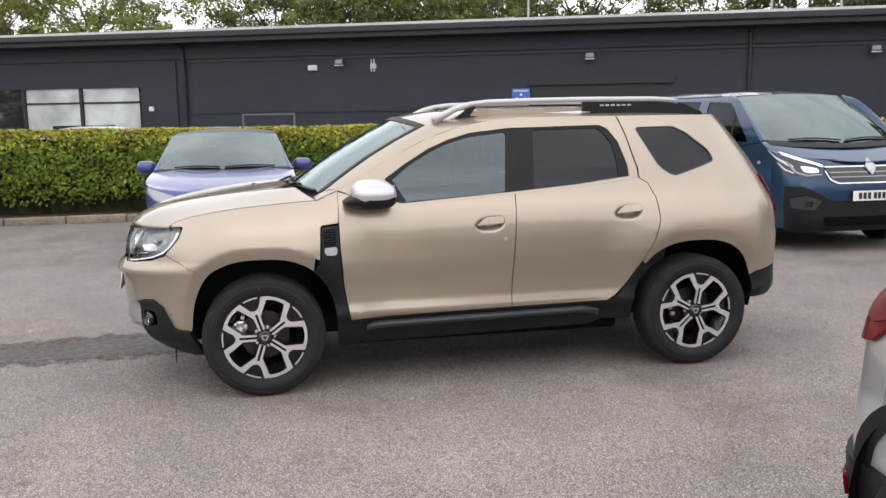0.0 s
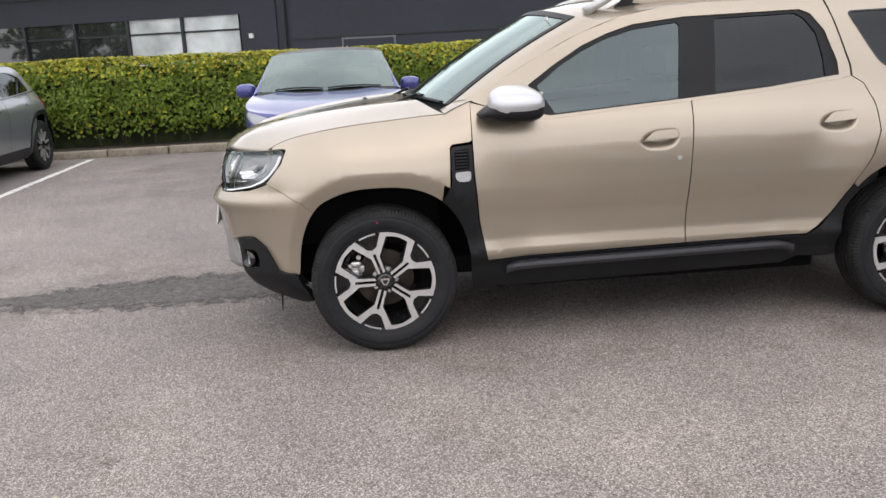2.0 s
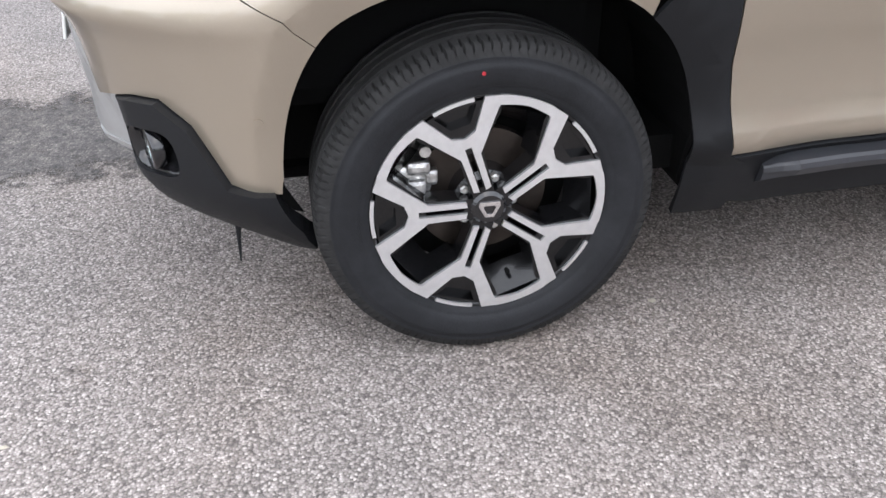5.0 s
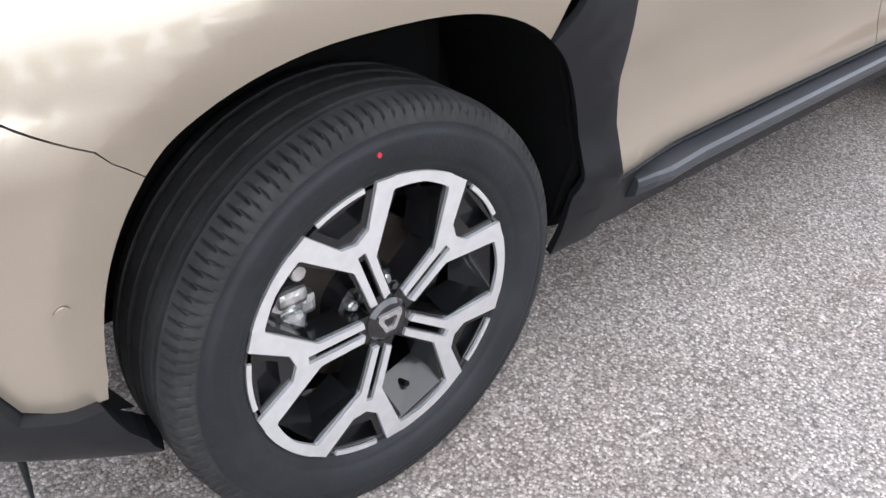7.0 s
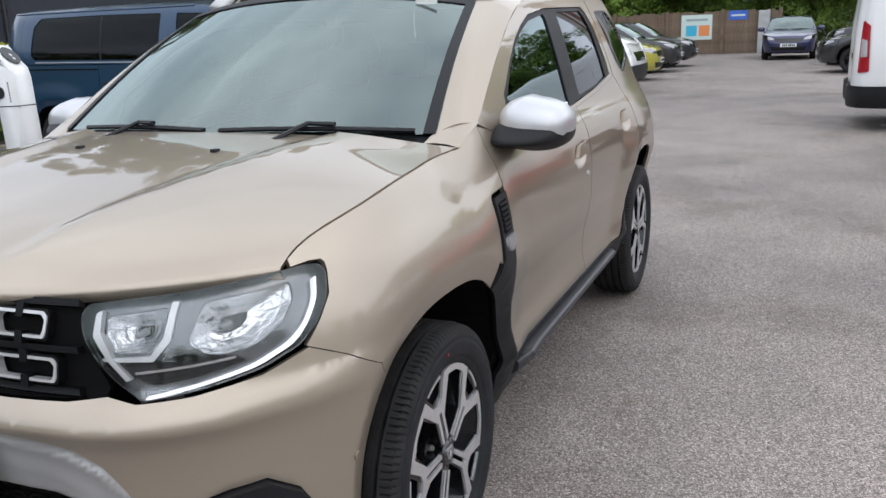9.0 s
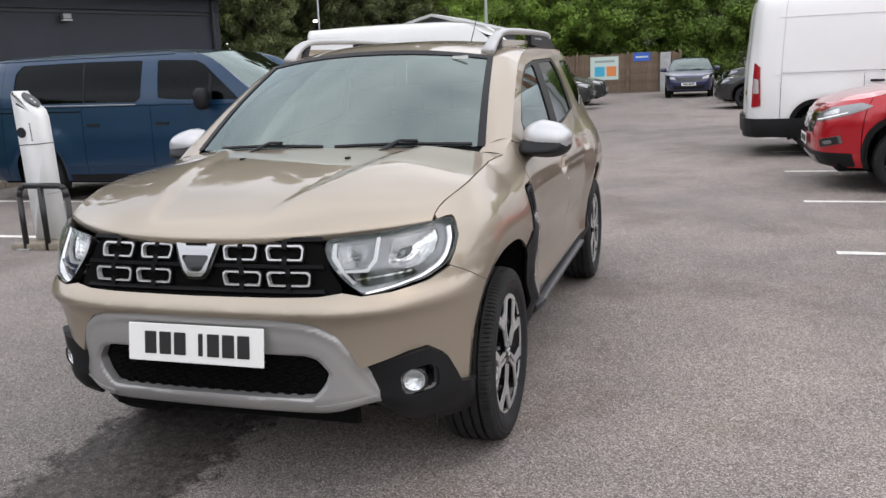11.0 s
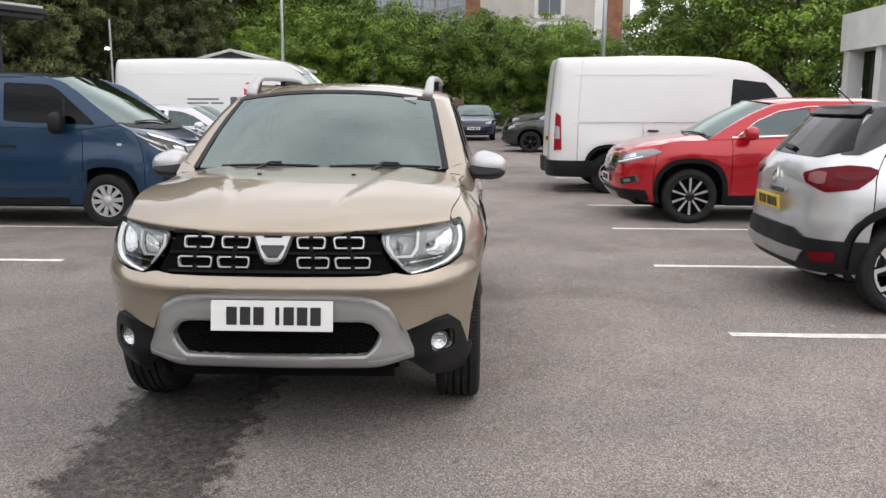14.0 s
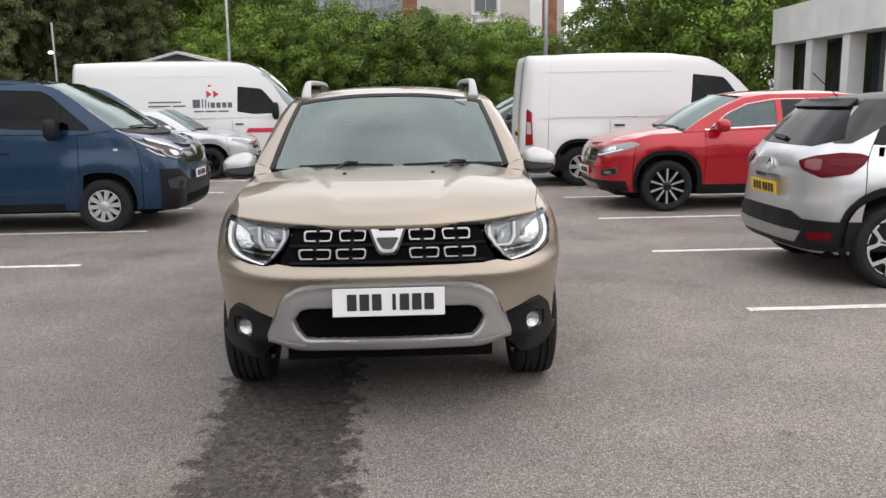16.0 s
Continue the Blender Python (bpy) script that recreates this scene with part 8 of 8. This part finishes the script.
# red crossover
LAMP_CLEAR = mat("clear_headlamp_face", (0.3, 0.305, 0.31), 0.15, 0.6, bump=(40.0, 0.006))
car = thing("car", None, "bright red crossover car with black wheel-arch trim", "car")
p = hatch(RED_PAINT, half=.918, front=.92, rear=.88, wb=2.646, wheel=.345, rim=.245, cladding=.1, flare=.02,
          side=[(.2, -.1), (.3, -.06), (.45, -.03), (.6, -.02), (.75, 0), (.88, 0), (.96, -.012), (1.03, -.035), (1.1, -.07), (1.2, -.11), (1.4, -.19), (1.52, -.26), (1.65, -.36)],
          nose=[(.2, .2), (.3, .08), (.42, .01), (.56, 0), (.7, .02), (.8, .05), (.88, .09), (.96, .18), (1.05, .34)],
          belt=[(.2, 1.06), (1.0, 1.08), (2.0, 1.12), (3.5, 1.2)], hood=[(-.92, .88), (-.6, .98), (-.3, 1.03), (.2, 1.06)], top=[(.2, 1.065), (.5, 1.25), (.85, 1.42), (1.15, 1.51), (1.5, 1.55), (2.2, 1.55), (2.8, 1.5), (3.5, 1.42)],
          hood_c=[(-.84, .9), (-.6, 1.0), (-.2, 1.08), (.14, 1.12)], screen=[(.08, 1.1), (.3, .72, 1.09), (.9, 1.55), (1.02, .58, 1.5)], roof_start=1.15, roof_c=[(.9, 1.555), (1.4, 1.6), (2.0, 1.605), (3.0, 1.54)],
          windows=[([(.58, 1.11), (.82, 1.29), (1.1, 1.41), (1.5, 1.47), (1.5, 1.14)], SIDE_GLASS), ([(1.58, 1.145), (1.58, 1.475), (2.2, 1.47), (2.6, 1.36), (2.7, 1.22)], PRIVACY)],
          trim=[(.5, 1.085), (2.7, 1.17), (2.7, 1.185), (.5, 1.1)], side_extras=[("chrome_strip", [(.57, 1.112), (.815, 1.3), (1.1, 1.4235), (1.5, 1.4835), (2.2, 1.4815), (2.615, 1.366), (2.61, 1.36), (2.19, 1.475), (1.5, 1.477), (1.1, 1.417), (.82, 1.295), (.58, 1.113)], CHROME, .008)], doors=[.5, 1.54, 2.45], mirror=(.68, 1.03, 1.15), front_plate=(-.94, .53, 0),
          rim_builder=lambda w: fan_rim(w, 18, .245, 10, MACHINED, .014, -.088, edge=ALLOY_DARK),
          extras=[("headlamp", "front", rounded_loop([(.47, .745), (.49, .835), (.68, .895), (.86, .945), (.89, .91), (.845, .83), (.72, .775), (.58, .742)], .012), LAMP_CLEAR, .01, "slim clear headlamp"), ("lamp_bowl", "front", [(.6, .79), (.62, .84), (.76, .885), (.78, .84), (.7, .81)], REFLECTOR, .016, ""), ("running_light", "front", [(.52, .757), (.6, .765), (.72, .797), (.83, .843), (.826, .85), (.715, .805), (.6, .774), (.52, .766)], LAMP_WHITE, .016, ""), *[("grille_trim", "front", [(-.44, z), (.44, z), (.44, z + .012), (-.44, z + .012)], CHROME, .014, "") for z in (.66, .72, .78)], ("grille_trim", "front", [(-.47, .826), (.47, .826), (.47, .838), (-.47, .838)], CHROME, .014, ""), ("grille", "front", [(-.46, .82), (.46, .82), (.42, .62), (-.42, .62)], GLOSS_BLACK, .008, ""), ("badge", "front", [(0, .84), (.06, .74), (0, .64), (-.06, .74)], CHROME, .025, ""),
                  ("fog_surround", "front", [(.64, .555), (.82, .61), (.835, .53), (.67, .475)], DARK_CHROME, .012, "chrome-edged fog lamp"), ("fog_lamp", "front", [(.645, .552), (.805, .6), (.82, .525), (.67, .478)], GLOSS_BLACK, .02, ""), ("fog_bulb", "front", [(.7, .545), (.77, .562), (.78, .525), (.715, .51)], LAMP_GREY, .024, ""), ("lower_bumper", "front", [(-.86, .42), (.86, .42), (.86, .28), (-.86, .28)], BLACK_PLASTIC, .012, ""), ("skid_plate", "front", [(-.5, .37), (.5, .37), (.48, .28), (-.48, .28)], SKID_GREY, .02, "")])
vehicle(car, p)
place(car, 7.42, -3.61, -90)

# silver crossover, tail to the aisle
ROOF_BLACK = mat("satin_black_roof", (0.012, 0.012, 0.013), 0.4, spec=0.25)
REAR_GLASS = mat("dark_rear_glass", (0.008, 0.009, 0.011), 0.08, spec=0.2)
LAMP_INNER = mat("inner_lamp_red", (0.11, 0.002, 0.006), 0.35, spec=0.25)
LAMP_PINK = mat("clear_lamp_section", (0.22, 0.08, 0.08), 0.25, spec=0.3)
car = thing("car", None, "silver crossover car with black roof and dark bumper", "car")
p = hatch(SILVER_PAINT, half=.89, front=.85, rear=.7, wb=2.606, wheel=.34, rim=.247, cladding=.1, flare=.022, roof_paint=ROOF_BLACK, band=ROOF_BLACK,
          side=[(.2, -.1), (.3, -.05), (.45, -.025), (.6, -.01), (.75, 0), (.9, 0), (.98, -.02), (1.06, -.05), (1.15, -.085), (1.35, -.17), (1.48, -.25), (1.6, -.34)],
          tail=[(.2, .16), (.32, .03), (.45, 0), (.6, .0), (.75, .02), (.95, .035), (1.05, .08), (1.2, .2), (1.4, .38), (1.5, .5)],
          belt=[(.2, 1.04), (1.0, 1.06), (2.0, 1.1), (3.2, 1.16)], hood=[(-.85, .82), (-.5, .94), (0, 1.0), (.3, 1.035)], top=[(.3, 1.04), (.6, 1.2), (.95, 1.37), (1.25, 1.46), (1.6, 1.5), (2.2, 1.5), (2.7, 1.46), (3.3, 1.4)],
          screen=[(.22, 1.05), (.42, .7, 1.05), (.98, 1.5), (1.08, .56, 1.46)], roof_c=[(.98, 1.5), (1.4, 1.55), (2.0, 1.56), (2.88, 1.5)], hood_c=[(-.78, .85), (-.5, .94), (0, 1.03), (.28, 1.06)],
          windows=[([(.62, 1.09), (.95, 1.31), (1.2, 1.4), (1.5, 1.43), (1.5, 1.1)], SIDE_GLASS), ([(1.58, 1.105), (1.58, 1.43), (2.1, 1.43), (2.45, 1.36), (2.62, 1.2), (2.5, 1.15)], PRIVACY)],
          mirror=(.75, 1.0, 1.1), rim_builder=lambda w: y_spoke_rim(w, 20),
          extras=[("tail_lamp", "tail", rounded_loop([(3.268, .93), (3.28, 1.0), (3.25, 1.045), (3.12, 1.075), (2.98, 1.07), (2.9, 1.045), (2.93, .985), (3.02, .915), (3.2, .88)], .012), TAIL_RED, .014, "dark red wrap-around tail lamp"), ("lamp_core", "tail", [(3.262, .95), (3.265, 1.0), (3.24, 1.022), (3.205, 1.015), (3.2, .945), (3.23, .935)], LAMP_PINK, .02, ""), ("lamp_inner", "tail", [(3.17, .985), (3.16, 1.02), (3.02, 1.035), (2.9, 1.04), (2.96, .99), (3.05, .96)], LAMP_INNER, .018, ""),
                  ("rear_window", "rear", [(-.63, 1.44), (.63, 1.44), (.75, 1.18), (.5, 1.12), (-.5, 1.12), (-.75, 1.18)], REAR_GLASS, .006, "dark rear window"), ("rear_spoiler", "rear", rounded_loop([(-.64, 1.48), (.64, 1.48), (.62, 1.415), (-.62, 1.415)], .015), ROOF_BLACK, .03, "black roof spoiler"), ("pillar_cover", "tail", [(2.5, 1.49), (2.45, 1.43), (2.75, 1.345), (2.95, 1.24), (3.1, 1.15), (3.21, 1.15), (3.22, 1.3), (3.22, 1.49)], GLOSS_BLACK, .004, "gloss black rear pillar cover"),
                  ("rear_bumper", "rear", [(-.89, .53), (-.6, .54), (-.45, .59), (.45, .59), (.6, .54), (.89, .53), (.88, .3), (-.88, .3)], BLACK_PLASTIC, .02, "dark plastic rear bumper"), ("skid_plate", "rear", [(-.62, .44), (.62, .44), (.54, .35), (-.54, .35)], SKID_GREY, .034, ""), ("reflector", "rear", [(.66, .44), (.79, .46), (.79, .39), (.68, .38)], TAIL_RED, .03, ""),
                  ("chrome_strip", "rear", [(-.26, .865), (.26, .865), (.24, .83), (-.24, .83)], CHROME, .03, ""), ("badge", "rear", [(0, 1.0), (.045, .94), (0, .88), (-.045, .94)], CHROME, .025, ""), ("rear_wiper", "rear", [(-.02, 1.14), (.3, 1.16), (.3, 1.18), (-.02, 1.17)], BLACK_PLASTIC, .03, "")])
p["rear_plate"] = (p["wb"] + p["rear"] + .03, .755, -6)
del p["front_plate"]
sk = vehicle(car, p)
part("aerial", rod((2.7, .0, 1.5), (2.95, 0, 1.72), .005, 6), BLACK_PLASTIC, car)
place(car, 2.61, -6.57, 90)

# blue hatchback against the hedge
LAMP_PALE = mat("pale_headlamp", (0.32, 0.33, 0.35), 0.2, 0.3)
car = thing("car", None, "violet-blue hatchback with dark roof backed up to the hedge", "car")
vehicle(car, hatch(BLUE_PAINT, LAMP_PALE, roof_paint=ROOF_BLACK, pillar=BLUE_PAINT, mirror=(.8, .99, 1.0), screen=[(.18, .99), (.34, .79, .985), (.9, 1.43), (1.0, .67, 1.395)]))
place(car, -.49, 4.95, 90)
# silver hatchback beyond the blue van
car = thing("car", None, "silver-grey hatchback between two vans", "car")
vehicle(car, hatch(SILVER_PAINT))
place(car, 13.78, 3.94, 90)
# grey crossover by the hedge
car = thing("car", None, "mid-grey crossover car with bright-spoked wheels by the hedge", "car")
vehicle(car, hatch(GREY_PAINT, cladding=.1, wheel=.34, rim=.235, rim_builder=lambda w: fan_rim(w, 12, .235, 10, MACHINED, .014, -.085, edge=ALLOY_DARK)))
place(car, -5.42, 4.85, 90)
# pale cars behind the hedge, their roofs just above it
for label, paint, x, y, k in (("white hatchback parked behind the clipped hedge", WHITE_PAINT, -3.45, 11.5, 1.03), ("pale silver hatchback parked behind the hedge", SILVER_PAINT, -1.0, 11.6, 1.0)):
    car = thing("car", None, label, "car")
    vehicle(car, hatch(paint))
    car.matrix_world = pose(x, y, 0, 0, 0, 90) @ Matrix.Scale(k, 4)
# far cars
car = thing("car", None, "navy people carrier facing down the aisle", "car")
vehicle(car, hatch(NAVY_PAINT))
place(car, 30.8, -.85, 0)
far = thing("car", None, "dark hatchback in the far row of bays", "car", "far row of cars")
vehicle(far, hatch(DARK_PAINT))
place(far, 22.9, -2.6, -90)
mpv = copy_thing(far, pose(26.4, -3.0, 0, 0, 0, -90) @ Matrix.Scale(1.22, 4))
for x, y, r in ((29.6, -3.4, -90), (24.2, 2.75, 90), (27.2, 2.7, 90)):
    copy_thing(far, pose(x, y, 0, 0, 0, r))
car = thing("car", None, "pale yellow-green hatchback in the far row", "car", "far row of cars")
vehicle(car, hatch(LIME_PAINT))
place(car, 20.6, 2.75, 90)


# ---- charging post ----
def charging_post():
    th = thing("charging_post", None, "white electric car charging post with slanted top", "charger")
    WHITE = mat("post_white", (0.75, 0.76, 0.75), 0.35, noise=(3.0, 0.05))
    DARK = mat("post_dark", (0.02, 0.022, 0.025), 0.3)
    prof = [(-.125, 0.06), (.125, 0.06), (.13, .98), (.128, 1.2), (.11, 1.27), (-.08, 1.45), (-.11, 1.46), (-.13, 1.43)]
    bm = slab([[(-a, z) for a, z in prof]], -.09, .09)
    bmesh.ops.bevel(bm, geom=[e for e in bm.edges if abs(e.verts[0].co.y - e.verts[1].co.y) < .01], offset=.015, segments=2, affect="EDGES")
    part("post", bm, WHITE, th, "", True)
    part("seam", box(-.132, .132, -.0925, .0925, .962, .97), DARK, th)
    part("seam", box(-.132, -.1, -.0925, .0925, .5, .502), DARK, th)
    tilt = Matrix.Translation((-.025, 0, 1.372)) @ Matrix.Rotation(radians(-42), 4, "Y") @ Matrix.Diagonal((1, .68, 1, 1))
    bm = rod((0, 0, -.004), (0, 0, .006), .1, 28)
    bmesh.ops.transform(bm, matrix=tilt, verts=bm.verts)
    disp = part("display", bm, DARK, th, "oval dark display")
    for x in (-.045, .0):
        bm = rod((x, 0, .006), (x, 0, .009), .016, 14)
        bmesh.ops.transform(bm, matrix=tilt, verts=bm.verts)
        part("button", bm, PALE_SILVER, disp)
    for sg in (1, -1):
        part("socket", rod((.06, sg * .088, 1.08), (.06, sg * .1, 1.08), .048, 20), DARK, th)
        for i in range(7):
            part("lettering_bar", box(-.05, -.035, sg * .0905 - .001, sg * .0905 + .001, 1.0 + i * .024, 1.015 + i * .024), DARK, th)
    part("green_mark", box(.02, .1, -.0925, -.09, .36, .5, .002), mat("pale_green", (0.35, 0.6, 0.45), 0.4), th)
    part("round_mark", rod((-.05, -.0925, .72), (-.05, -.09, .72), .03, 20), mat("pale_grey_mark", (0.5, 0.6, 0.58), 0.4), th)
    part("plinth", box(-.28, .28, -.24, .24, -.01, .06, .015), KERB_STONE, th)
    th.matrix_world = pose(3.25, 4.34, 0, 0, 2, 90)
    for dx in (-.22,):
        g = thing("guard_hoop", pose(3.25 + dx, 4.18, 0, 0, 0, 90), "black tubular steel guard hoop before the charging post", "guard")
        pts = [(-.27, 0, 0), (-.27, 0, .5), (-.25, 0, .57), (-.2, 0, .6), (.2, 0, .6), (.25, 0, .57), (.27, 0, .5), (.27, 0, 0)]
        bm = bmesh.new()
        for a, b in zip(pts, pts[1:]):
            rod(a, b, .027, 10, bm)
        rod((.02, 0, 0), (.02, 0, .6), .027, 10, bm)
        part("hoop", bm, mat("guard_black", (0.012, 0.012, 0.013), 0.35), g, "", True)
        for x in (-.27, .27):
            part("foot_plate", box(x - .07, x + .07, -.06, .06, 0, .012, .003), GALV, g)


charging_post()
